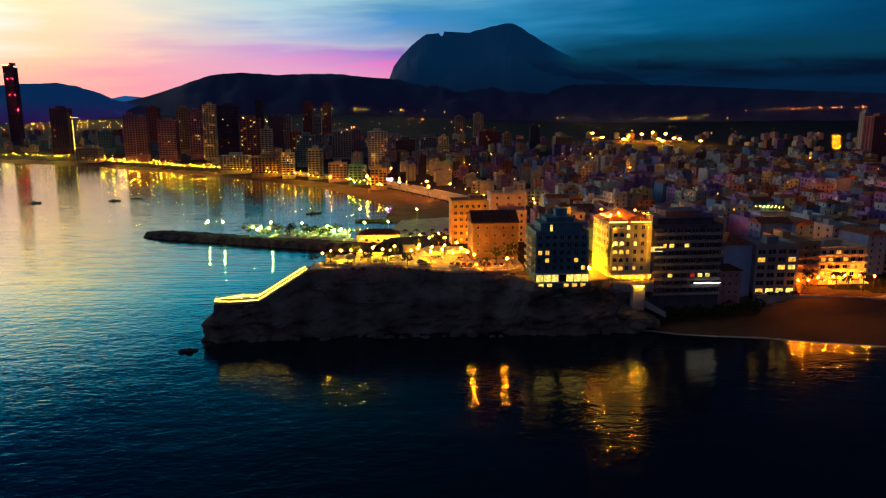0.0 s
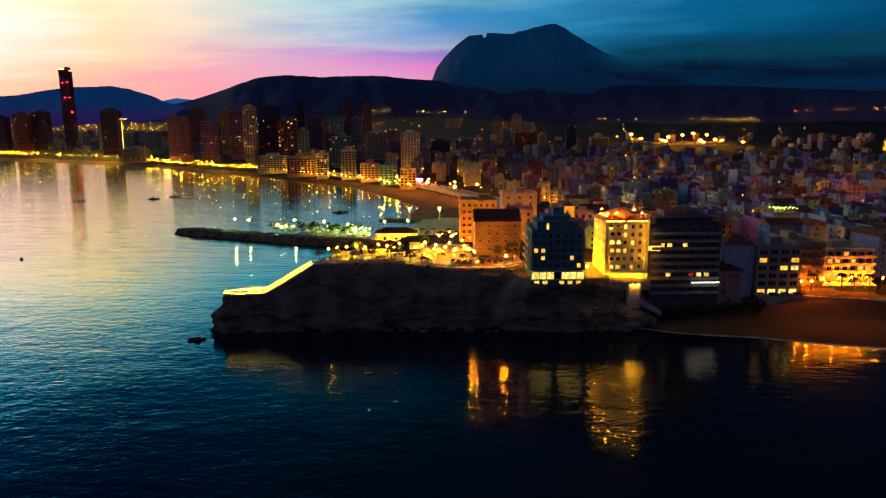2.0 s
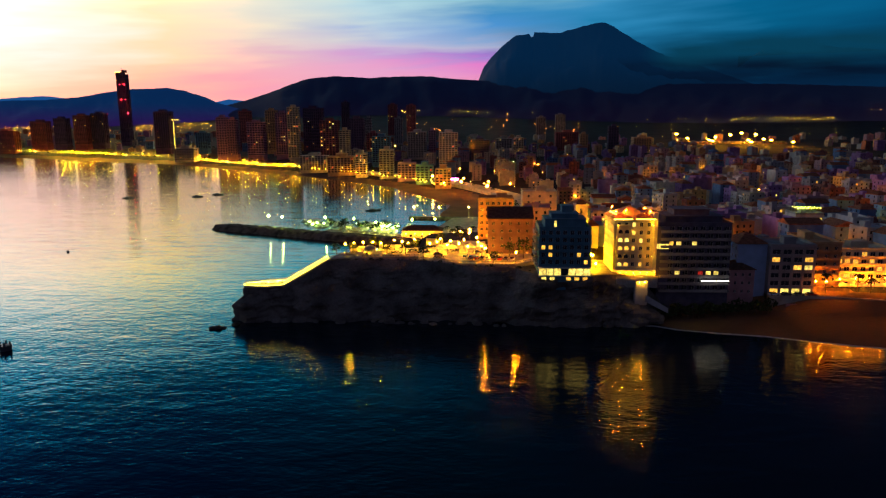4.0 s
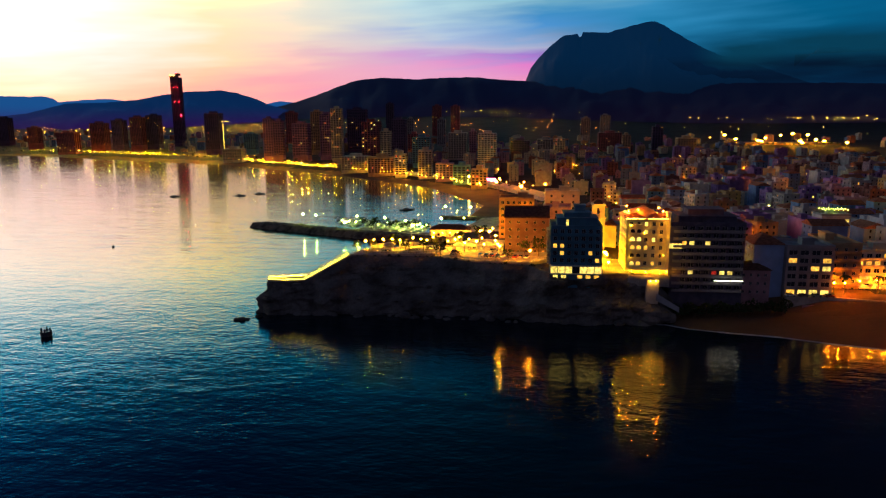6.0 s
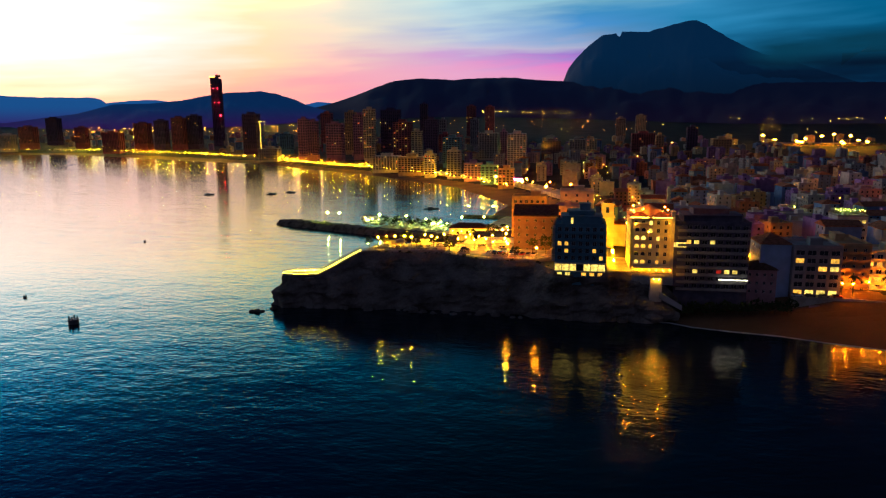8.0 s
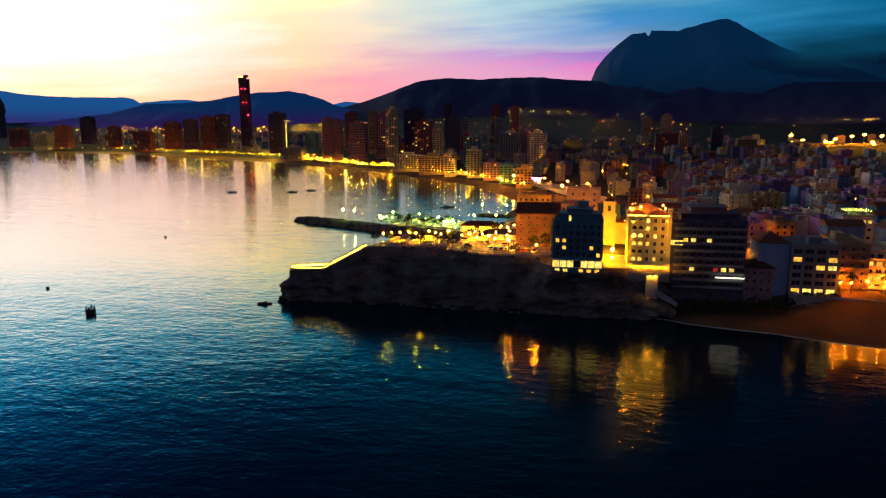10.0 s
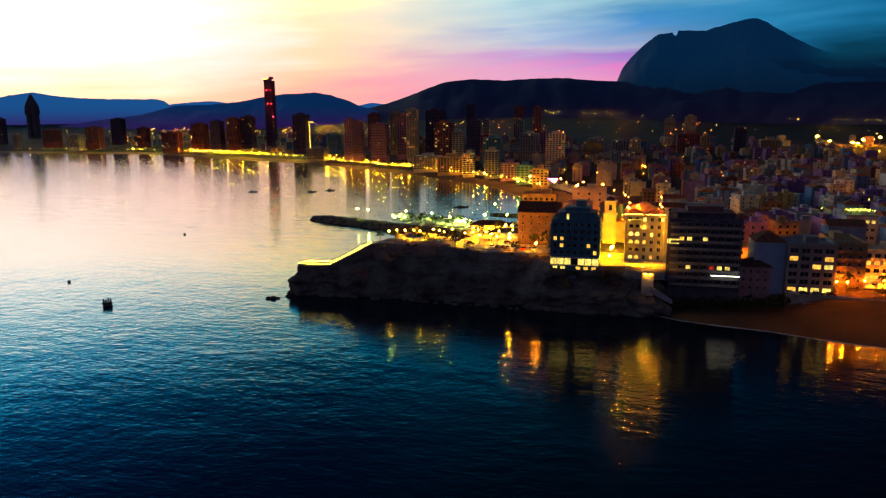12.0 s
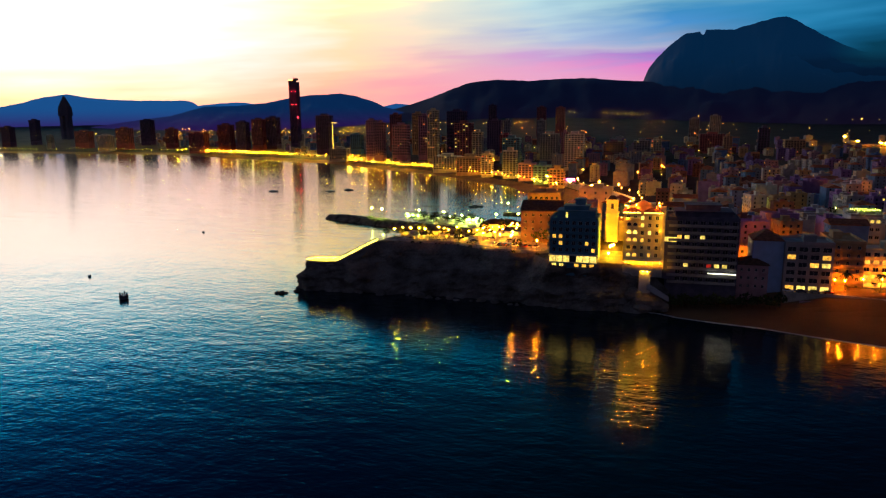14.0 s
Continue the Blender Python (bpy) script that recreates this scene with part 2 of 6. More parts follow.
GREY = material("grey_concrete", (0.33, 0.32, 0.32), 0.88, 0.16, 0.2, 5.0, each=0.2)
BROWN = material("brown_brick", (0.27, 0.12, 0.10), 0.9, 0.18, 0.3, 6.0, each=0.2)
SLATE = material("dark_concrete", (0.13, 0.12, 0.17), 0.85, 0.16, 0.3, 5.0, each=0.15)
TILE = material("terracotta_tiles", (0.34, 0.13, 0.07), 0.85, 0.22, 0.8, 5.0, 0.05, each=0.2)
TILE_DARK = material("weathered_roof_tiles", (0.13, 0.07, 0.05), 0.85, 0.22, 0.8, 5.0, 0.05)
GLASS = material("dark_window_glass", (0.02, 0.025, 0.035), 0.08, 0.1, 0.5, 3.0)
FRAME = material("painted_frame", (0.6, 0.58, 0.54), 0.5, 0.08, 1.0, 9.0)
METAL = material("galvanised_metal", (0.3, 0.3, 0.32), 0.4, 0.12, 1.0, 9.0, metal=0.8)
DARKMETAL = material("dark_painted_metal", (0.05, 0.05, 0.06), 0.5, 0.1, 1.0, 9.0)
LEAF = material("tree_leaves", (0.06, 0.09, 0.03), 0.8, 0.3, 0.6, 3.0, each=0.3)
BARK = material("palm_bark", (0.17, 0.12, 0.08), 0.95, 0.25, 1.0, 7.0)
HULL = material("boat_hull_paint", (0.62, 0.64, 0.66), 0.35, 0.08, 0.6, 5.0, each=0.35)
HULL_DARK = material("dark_boat_hull", (0.05, 0.06, 0.08), 0.4, 0.1, 0.6, 5.0)
CANVAS = material("awning_canvas", (0.68, 0.62, 0.52), 0.85, 0.1, 0.6, 7.0)
RED = material("red_paint", (0.5, 0.03, 0.02), 0.5, 0.1, 0.6, 7.0)
ROOM = glow("lit_room", (1.0, 0.48, 0.06), 1.3, 0.4, sample=False)
ROOM_WHITE = glow("lit_room_white", (1.0, 0.72, 0.14), 1.4, 0.4, sample=False)
ROOM_RED = glow("lit_room_red", (1.0, 0.05, 0.03), 0.35, 0.5, sample=False)
LAMP = glow("lamp_warm", (1.0, 0.35, 0.01), 480.0)
LAMP_YELLOW = glow("lamp_yellow", (1.0, 0.45, 0.012), 320.0)
LAMP_ORANGE = glow("lamp_orange", (1.0, 0.22, 0.003), 1800.0)
LAMP_GREEN = glow("lamp_mercury", (0.72, 1.0, 0.10), 650.0)
LAMP_FAR = glow("lamp_far", (1.0, 0.33, 0.01), 60.0)
LAMP_FAR_YELLOW = glow("lamp_far_yellow", (1.0, 0.5, 0.015), 60.0)
LAMP_BRIGHT = glow("lamp_bright_yellow", (1.0, 0.46, 0.012), 2100.0)
LAMP_AVENUE = glow("lamp_avenue", (1.0, 0.22, 0.003), 170.0)
LAMP_RED = glow("lamp_red", (1.0, 0.01, 0.03), 50.0)
LAMP_PLAZA = glow("lamp_plaza", (1.0, 0.42, 0.006), 850.0)
LAMP_SODIUM = glow("lamp_sodium", (1.0, 0.26, 0.006), 620.0)
LAMP_SQUARE = glow("lamp_square", (1.0, 0.24, 0.004), 1600.0)
LAMP_FILL = glow("lamp_fill", (1.0, 0.62, 0.03), 900.0)
LAMP_FLOOD = glow("lamp_flood", (1.0, 0.40, 0.004), 2800.0)
LAMP_PINK = glow("lamp_pink", (1.0, 0.03, 0.35), 220.0)
STRIP = glow("strip_light_white", (1.0, 0.95, 0.75), 4.0)
STRIP_RAIL = glow("strip_light_rail", (1.0, 0.76, 0.08), 16.0)
STRIP_YELLOW = glow("strip_light_yellow", (1.0, 0.68, 0.08), 9.0)


# ---- building blocks ----
class Geo:
    """Collects plain solids, then becomes one mesh."""

    def __init__(self):
        self.v, self.f, self.weld = [], [], False

    def add(self, verts, faces):
        k = len(self.v)
        self.v.extend(verts)
        self.f.extend([tuple(i + k for i in q) for q in faces])

    def box(self, x0, x1, y0, y1, z0, z1):
        self.add([(x, y, z) for z in (z0, z1) for y in (y0, y1) for x in (x0, x1)],
                 [(0, 2, 3, 1), (4, 5, 7, 6), (0, 1, 5, 4), (2, 6, 7, 3), (0, 4, 6, 2), (1, 3, 7, 5)])

    def prism(self, outline, z0, z1):
        n = len(outline)
        self.add([(x, y, z0) for x, y in outline] + [(x, y, z1) for x, y in outline],
                 [tuple(range(n))[::-1], tuple(range(n, 2 * n))] + [(i, (i + 1) % n, n + (i + 1) % n, n + i) for i in range(n)])

    def tube(self, a, b, r0, r1, sides=8):
        a, b = Vector(a), Vector(b)
        d = (b - a).normalized()
        u = d.orthogonal().normalized()
        w = d.cross(u)
        ring = [(math.cos(2 * math.pi * i / sides), math.sin(2 * math.pi * i / sides)) for i in range(sides)]
        self.add([tuple(a + (u * c + w * s) * r0) for c, s in ring] + [tuple(b + (u * c + w * s) * r1) for c, s in ring],
                 [tuple(range(sides))[::-1], tuple(range(sides, 2 * sides))] +
                 [(i, (i + 1) % sides, sides + (i + 1) % sides, sides + i) for i in range(sides)])

    def ball(self, c, r, rings=5, sides=8, squash=1.0):
        vs = [(c[0], c[1], c[2] - r * squash)]
        for j in range(1, rings):
            p = math.pi * j / rings
            for i in range(sides):
                q = 2 * math.pi * i / sides
                vs.append((c[0] + r * math.sin(p) * math.cos(q), c[1] + r * math.sin(p) * math.sin(q), c[2] - r * squash * math.cos(p)))
        vs.append((c[0], c[1], c[2] + r * squash))
        fs = [(0, 1 + (i + 1) % sides, 1 + i) for i in range(sides)]
        for j in range(rings - 2):
            k = 1 + j * sides
            fs += [(k + i, k + (i + 1) % sides, k + sides + (i + 1) % sides, k + sides + i) for i in range(sides)]
        k, e = 1 + (rings - 2) * sides, len(vs) - 1
        fs += [(k + i, k + (i + 1) % sides, e) for i in range(sides)]
        self.add(vs, fs)

    def hip(self, x0, x1, y0, y1, z0, z1, e=0.5, hipped=1.0):
        """A tiled roof with its ridge along x and eaves that stand out."""
        x0, x1, y0, y1 = x0 - e, x1 + e, y0 - e, y1 + e
        ym, d = (y0 + y1) / 2, (y1 - y0) / 2 * hipped
        d = min(d, (x1 - x0) / 2 - 0.05)
        self.add([(x0, y0, z0), (x1, y0, z0), (x1, y1, z0), (x0, y1, z0), (x0 + d, ym, z1), (x1 - d, ym, z1),
                  (x0, y0, z0 - 0.2), (x1, y0, z0 - 0.2), (x1, y1, z0 - 0.2), (x0, y1, z0 - 0.2)],
                 [(0, 1, 5, 4), (1, 2, 5), (2, 3, 4, 5), (3, 0, 4), (9, 8, 7, 6), (6, 7, 1, 0), (7, 8, 2, 1), (8, 9, 3, 2), (9, 6, 0, 3)])

    def facade(self, o, u, width, height, openings, depth=0.3):
        """A wall face from o along u with recesses: openings are (a0, a1, z0, z1) along the wall."""
        self.weld = True
        o, u = Vector(o), Vector(u).normalized()
        inn = Vector((-u.y, u.x, 0))
        xs = sorted({0.0, width, *[q for op in openings for q in op[:2]]})
        zs = sorted({0.0, height, *[q for op in openings for q in op[2:]]})
        at = lambda a, z, d=0.0: tuple(o + u * a + inn * d + Vector((0, 0, z)))
        for x0, x1 in zip(xs, xs[1:]):
            for z0, z1 in zip(zs, zs[1:]):
                xm, zm = (x0 + x1) / 2, (z0 + z1) / 2
                if not any(a < xm < b and c < zm < d for a, b, c, d in openings):
                    self.add([at(x0, z0), at(x1, z0), at(x1, z1), at(x0, z1)], [(0, 1, 2, 3)])
        for a, b, c, d in openings:
            p = [at(a, c), at(b, c), at(b, d), at(a, d)]
            q = [at(a, c, depth), at(b, c, depth), at(b, d, depth), at(a, d, depth)]
            self.add(p + q, [(i, 4 + i, 4 + (i + 1) % 4, (i + 1) % 4) for i in range(4)])

    def mesh(self, name, smooth=False):
        me = bpy.data.meshes.new(name)
        me.from_pydata(self.v, [], self.f)
        if self.weld:
            bm = bmesh.new()
            bm.from_mesh(me)
            bmesh.ops.remove_doubles(bm, verts=bm.verts, dist=0.001)
            bm.to_mesh(me)
            bm.free()
        if smooth:
            me.polygons.foreach_set("use_smooth", [True] * len(me.polygons))
        me.update()
        return me


def part(name, geo, mat, parent=None, label="", smooth=False, kind=""):
    me = geo if isinstance(geo, bpy.types.Mesh) else geo.mesh(name, smooth)
    if not me.materials:
        me.materials.append(mat)
    ob = new(name, me)
    ob.parent = parent
    return tagged(ob, label, kind=kind)


def thing(name, at, label, category, group="", turn=0.0, kind=""):
    ob = new(name)
    ob.empty_display_size = 0.5
    ob.matrix_basis = pose(*at, 0, 0, turn)
    return tagged(ob, label, category, group, kind)


def solid(name, geo, mat, label, category="", group="", kind="", smooth=False):
    return tagged(part(name, geo, mat, smooth=smooth), label, category, group, kind)


rnd = random.Random(7)

# ---- the lie of the land ----
COAST = [(-4600, 1900), (-3000, 1660), (-1833, 1594), (-1187, 1545), (-725, 1304), (-546, 1220), (-472, 1147), (-258, 973), (-115, 815),
         (-70, 720), (-36, 640), (-44, 570), (-30, 520), (-28, 470), (-52, 450), (-52, 425), (-44, 385), (-38, 335), (-50, 310), (-74, 298),
         (-90, 279), (-106, 268), (-90, 268), (-60, 272), (-17, 271), (40, 268), (57, 268), (68, 258), (98, 251), (116, 244),
         (136, 238), (200, 222), (420, 180), (1500, 120), (4600, 100)]
CO = np.array(COAST, float)


def inland(x, y):
    """Metres from the water's edge, positive on land."""
    x, y = np.asarray(x, float), np.asarray(y, float)
    best = np.full(x.shape, 1e9)
    inside = np.zeros(x.shape, bool)
    ring = np.vstack([CO, [(4600, 6000), (-4600, 6000)]])
    for i in range(len(ring)):
        (ax, ay), (bx, by) = ring[i], ring[(i + 1) % len(ring)]
        if i < len(CO) - 1:
            dx, dy = bx - ax, by - ay
            s = np.clip(((x - ax) * dx + (y - ay) * dy) / (dx * dx + dy * dy), 0, 1)
            best = np.minimum(best, np.hypot(x - ax - s * dx, y - ay - s * dy))
        if ay != by:
            inside ^= ((ay > y) != (by > y)) & (x < (bx - ax) * (y - ay) / (by - ay) + ax)
    return np.where(inside, best, -best)


def height(x, y):
    """The ground's height over the sea."""
    x, y = np.asarray(x, float), np.asarray(y, float)
    d = inland(x, y)
    hill = 4.5 + 16 * np.exp(-((x - 10) / 75) ** 2 - ((y - 320) / 95) ** 2) + 7 * np.exp(-((x - 130) / 90) ** 2 - ((y - 330) / 70) ** 2)
    hill += np.clip(y - 700, 0, 1e9) * 0.018 + np.clip(y - 2200, 0, 1e9) * 0.018
    hill += 9 * np.exp(-((x - 400) / 300) ** 2 - ((y - 700) / 300) ** 2)
    hill += np.clip(y - 1800, 0, 1500) * 0.012 * np.sin(x * 0.0021 + y * 0.0008)
    slope = np.where((x < 62) & (y < 440), 2.2, np.where(y < 420, 0.13, 0.05))
    start = np.where((x < 62) & (y < 440), 5.0, 0.0)
    wide = np.where((x < 62) & (y < 440), 0.0, np.where(y < 420, 28.0, 62.0))
    edge = np.minimum(d - start, wide) * slope + np.clip(d - start - wide, 0, 1e9) * np.where((x < 62) & (y < 440), slope, np.where(y > 600, 0.06, 0.5))
    return np.where(d > 0, np.minimum(hill, edge), np.maximum(d * 0.15, -8.0))


def gz(x, y):
    return float(height(np.array([x]), np.array([y]))[0])


def steps(*runs):
    out = []
    for a, b, s in runs:
        out += list(np.arange(a, b, s))
    return np.array(out + [runs[-1][1]])


gx = steps((-4600, -2000, 130), (-2000, -300, 24), (-300, 220, 5), (220, 900, 24), (900, 4600, 130))
gy = steps((60, 225, 20), (225, 440, 4), (440, 1000, 8), (1000, 1700, 16), (1700, 4700, 80))
GX, GY = np.meshgrid(gx, gy)
GH = height(GX, GY)
nx, ny = len(gx), len(gy)
verts = np.stack([GX, GY, GH], -1).reshape(-1, 3)
quads = [(j * nx + i, j * nx + i + 1, (j + 1) * nx + i + 1, (j + 1) * nx + i) for j in range(ny - 1) for i in range(nx - 1)]
me = bpy.data.meshes.new("ground")
me.from_pydata(verts.tolist(), [], quads)
me.materials.append(GROUND)
me.materials.append(SAND)
fd = inland(*(np.array([verts[list(q)].mean(0)[:2] for q in quads]).T))
fc = np.array([verts[list(q)].mean(0)[:2] for q in quads])
sandy = (fd < np.where(fc[:, 1] < 420, 46, np.where((fc[:, 0] > -560) & (fc[:, 1] > 790), 36, 54))) & ~((fc[:, 0] < 60) & (fc[:, 1] < 520))
me.polygons.foreach_set("material_index", sandy.astype(int).tolist())
me.update()
tagged(new("ground", me), "dark town ground with pale sand beaches along the water", "ground", kind="structure")

g = Geo()
g.add([(-4700, -4600, 0), (4700, -4600, 0), (4700, 2600, 0), (-4700, 2600, 0)], [(0, 1, 2, 3)])
solid("water", g, WATER, "dark rippled sea mirroring the sunset and town lights", "sea", kind="structure")


# ---- the headland ----
def headland():
    # along the rock from its tip: foot and rim on the near side, rim and foot on the far side
    rows = [((-108, 264.5), (-105, 266.5, 13.0), (-105.5, 271, 13.0), (-108.5, 272)),
            ((-99, 262.5), (-98, 265.5, 13.2), (-98, 275, 13.2), (-100, 277)),
            ((-89, 263.5), (-89, 267.5, 13.4), (-89, 279, 13.4), (-92, 283)),
            ((-80, 264), (-80, 272, 18.0), (-80, 287, 18.0), (-83, 293)),
            ((-72, 265), (-72, 277, 22.6), (-70, 293, 22.6), (-75, 300)),
            ((-60, 267), (-60, 279, 22.2), (-57, 299, 22.2), (-60, 308)),
            ((-36, 267), (-34, 283, 21.6), (-37, 307, 21.0), (-44, 318)),
            ((-17, 266), (-16, 274.5, 21.0), (-22, 335, 18.0), (-32, 345)),
            ((4, 264), (6, 274.0, 20.4), (6, 330, 20.0), (6, 340)),
            ((14, 261.5), (14, 263.3, 20.0), (14, 330, 20.0), (14, 340)),
            ((35, 261.5), (35, 263.3, 20.0), (35, 330, 20.0), (35, 340)),
            ((46, 263), (46, 268, 19.4), (46, 330, 19.0), (46, 340)),
            ((55, 265), (57, 268.5, 15.0), (57, 330, 16.0), (57, 340)),
            ((64, 268), (66, 274, 6.0), (66, 330, 8.0), (66, 340))]
    per, lev = 16, 30
    n = (len(rows) - 1) * per + 1

    def at(k, c):
        i = min(k // per, len(rows) - 2)
        s = k / per - i
        a, b = rows[i][c], rows[i + 1][c]
        return np.array([p + (q - p) * s for p, q in zip(a, b)])

    vs, fs = [], []
    for k in range(n):
        for near in (True, False):
            foot, rim = (at(k, 0), at(k, 1)) if near else (at(k, 3), at(k, 2))
            out = np.array([0.0, -1.0]) if near else np.array([-0.4, 0.9])
            if k < 5:
                out = np.array([-0.9, -0.35]) if near else np.array([-0.9, 0.4])
            for j in range(lev + 1):
                s = j / lev
                z = -1.5 + (rim[2] + 1.5) * s
                belly = s ** 1.6 if near else s
                p = foot + (rim[:2] - foot) * belly
                q = Vector((p[0] * 0.055, p[1] * 0.055, z * 0.10))
                r = Vector((p[0] * 0.23, p[1] * 0.23, z * 0.34))
                push = 3.6 * (noise.fractal(q, 1.0, 2.0, 3) + 0.1) + 1.5 * noise.fractal(r, 0.9, 2.0, 4)
                # ledges and undercuts
                push += 0.3 * math.sin(z * 1.15 + 1.5 * noise.noise(q * 2)) * (0.4 + noise.noise(q * 1.5))
                # upright buttresses and gullies
                push += 2.6 * noise.noise(Vector((p[0] * 0.085, 7.3, z * 0.012))) + 1.3 * noise.noise(Vector((p[0] * 0.24, 2.1, z * 0.03)))
                push *= max(0.0, 1 - s ** 6)
                if z < 1.5:
                    push += 1.6 * (1.5 - z) / 3 + 1.2 * noise.noise(r * 1.7)
                p = p + out * push
                vs.append((float(p[0]), float(p[1]), float(z)))
    row = 2 * (lev + 1)
    for k in range(n - 1):
        for side in (0, lev + 1):
            for j in range(lev):
                a = k * row + side + j
                q = (a, a + row, a + row + 1, a + 1)
                fs.append(q if side == 0 else q[::-1])
        a, b = k * row + lev, k * row + row - 1
        fs.append((a, a + row, b + row, b))
    for j in range(lev):
        fs.append((j, j + 1, lev + 2 + j, lev + 1 + j))
    g = Geo()
    g.add(vs, fs)
    ob = solid("headland", g, ROCK, "weathered limestone headland with ledges rising from the sea", "cliff", kind="structure", smooth=False)
    return ob


headland()


g = Geo()
line = [(52, 263.6), (60, 262.4), (68, 257.6), (82, 253.8), (98, 250.6), (116, 243.6), (136, 237.6), (160, 231)]
for (ax, ay), (bx, by) in zip(line, line[1:]):
    for k in range(6):
        s0, s1 = k / 6, (k + 1) / 6
        w0 = 0.5 + 0.7 * noise.noise(Vector((ax + (bx - ax) * s0, 3.1, 0)))
        w1 = 0.5 + 0.7 * noise.noise(Vector((ax + (bx - ax) * s1, 3.1, 0)))
        p, q = (ax + (bx - ax) * s0, ay + (by - ay) * s0), (ax + (bx - ax) * s1, ay + (by - ay) * s1)
        g.add([(p[0], p[1] - 0.6 - w0, 0.03), (q[0], q[1] - 0.6 - w1, 0.03), (q[0], q[1] + w1, 0.03), (p[0], p[1] + w0, 0.03)], [(0, 1, 2, 3)])
solid("foam", g, material("sea_foam", (0.55, 0.56, 0.55), 0.9, 0.2, 0.4, 3.0), "thin line of foam where the sea meets the beach", "foam", kind="stuff")


def boulder(g, c, r, seed):
    k = len(g.v)
    g.ball(c, r, 6, 9, 0.7)
    for i in range(k, len(g.v)):
        p = Vector(g.v[i])
        d = p - Vector(c)
        g.v[i] = tuple(Vector(c) + d * (1 + 0.55 * noise.noise(p * (0.8 / r) + Vector((seed, 0, 0)))))


# fallen rocks along the foot of the cliff, and the reef off its tip
for i in range(40):
    x = rnd.uniform(-104, 58)
    y = 263.5 - rnd.uniform(0, 3.5) + (0 if x > -30 else 1)
    g = Geo()
    boulder(g, (x, y, rnd.uniform(-0.3, 0.4)), rnd.uniform(0.7, 2.3), i)
    solid("boulder", g, ROCK, "fallen limestone boulder at the foot of the cliff", "rock", "boulders under the cliff")
for i, (x, y, r) in enumerate(((-111.2, 252.6, 1.7), (-113.4, 252.2, 1.2), (-109.0, 253.4, 1.0), (-106, 258, 1.5))):
    g = Geo()
    boulder(g, (x, y, 0.1), r, 50 + i)
    solid("boulder", g, ROCK_DARK, "dark wet rock standing out of the sea", "rock", "reef off the headland")


def breakwater():
    line = [(-206, 503, 2.6), (-190, 494, 3.8), (-150, 476, 4.0), (-110, 458, 4.0), (-70, 442, 4.0), (-48, 434, 4.0)]
    g = Geo()
    n, m = 90, 12
    for k in range(n + 1):
        f = k / n * (len(line) - 1)
        i = min(int(f), len(line) - 2)
        a, b = np.array(line[i]), np.array(line[i + 1])
        p = a + (b - a) * (f - i)
        d = (b - a)[:2] / np.hypot(*(b - a)[:2])
        nrm = np.array([-d[1], d[0]])
        wide = 0.55 if k < 3 else 1.0
        for j in range(m + 1):
            s = -1 + 2 * j / m
            z = p[2] * min(1.0, (1 - abs(s)) * 2.2) - 1.0 * (abs(s) > 0.95)
            q = p[:2] - nrm * s * 9.0 * wide
            w = noise.fractal(Vector((q[0] * 0.35, q[1] * 0.35, 3)), 0.9, 2, 3) * 0.9
            g.v.append((float(q[0]), float(q[1]), float(z + (w if abs(s) > 0.3 else w * 0.15))))
    for k in range(n):
        for j in range(m):
            a = k * (m + 1) + j
            g.f.append((a, a + m + 1, a + m + 2, a + 1)[::-1])
    g.f.append(tuple(range(m + 1)))
    solid("breakwater", g, ROCK_DARK, "long dark rubble-stone breakwater sheltering the small harbour", "breakwater", kind="structure")


breakwater()
g = Geo()
g.prism([(-120, 472), (-54, 444), (-20, 425), (20, 425), (20, 560), (-30, 540), (-38, 500), (-44, 470), (-60, 462), (-116, 486)], -2, 2.6)
solid("quay", g, PAVING, "pale concrete harbour quay beside the breakwater", "quay", kind="structure")


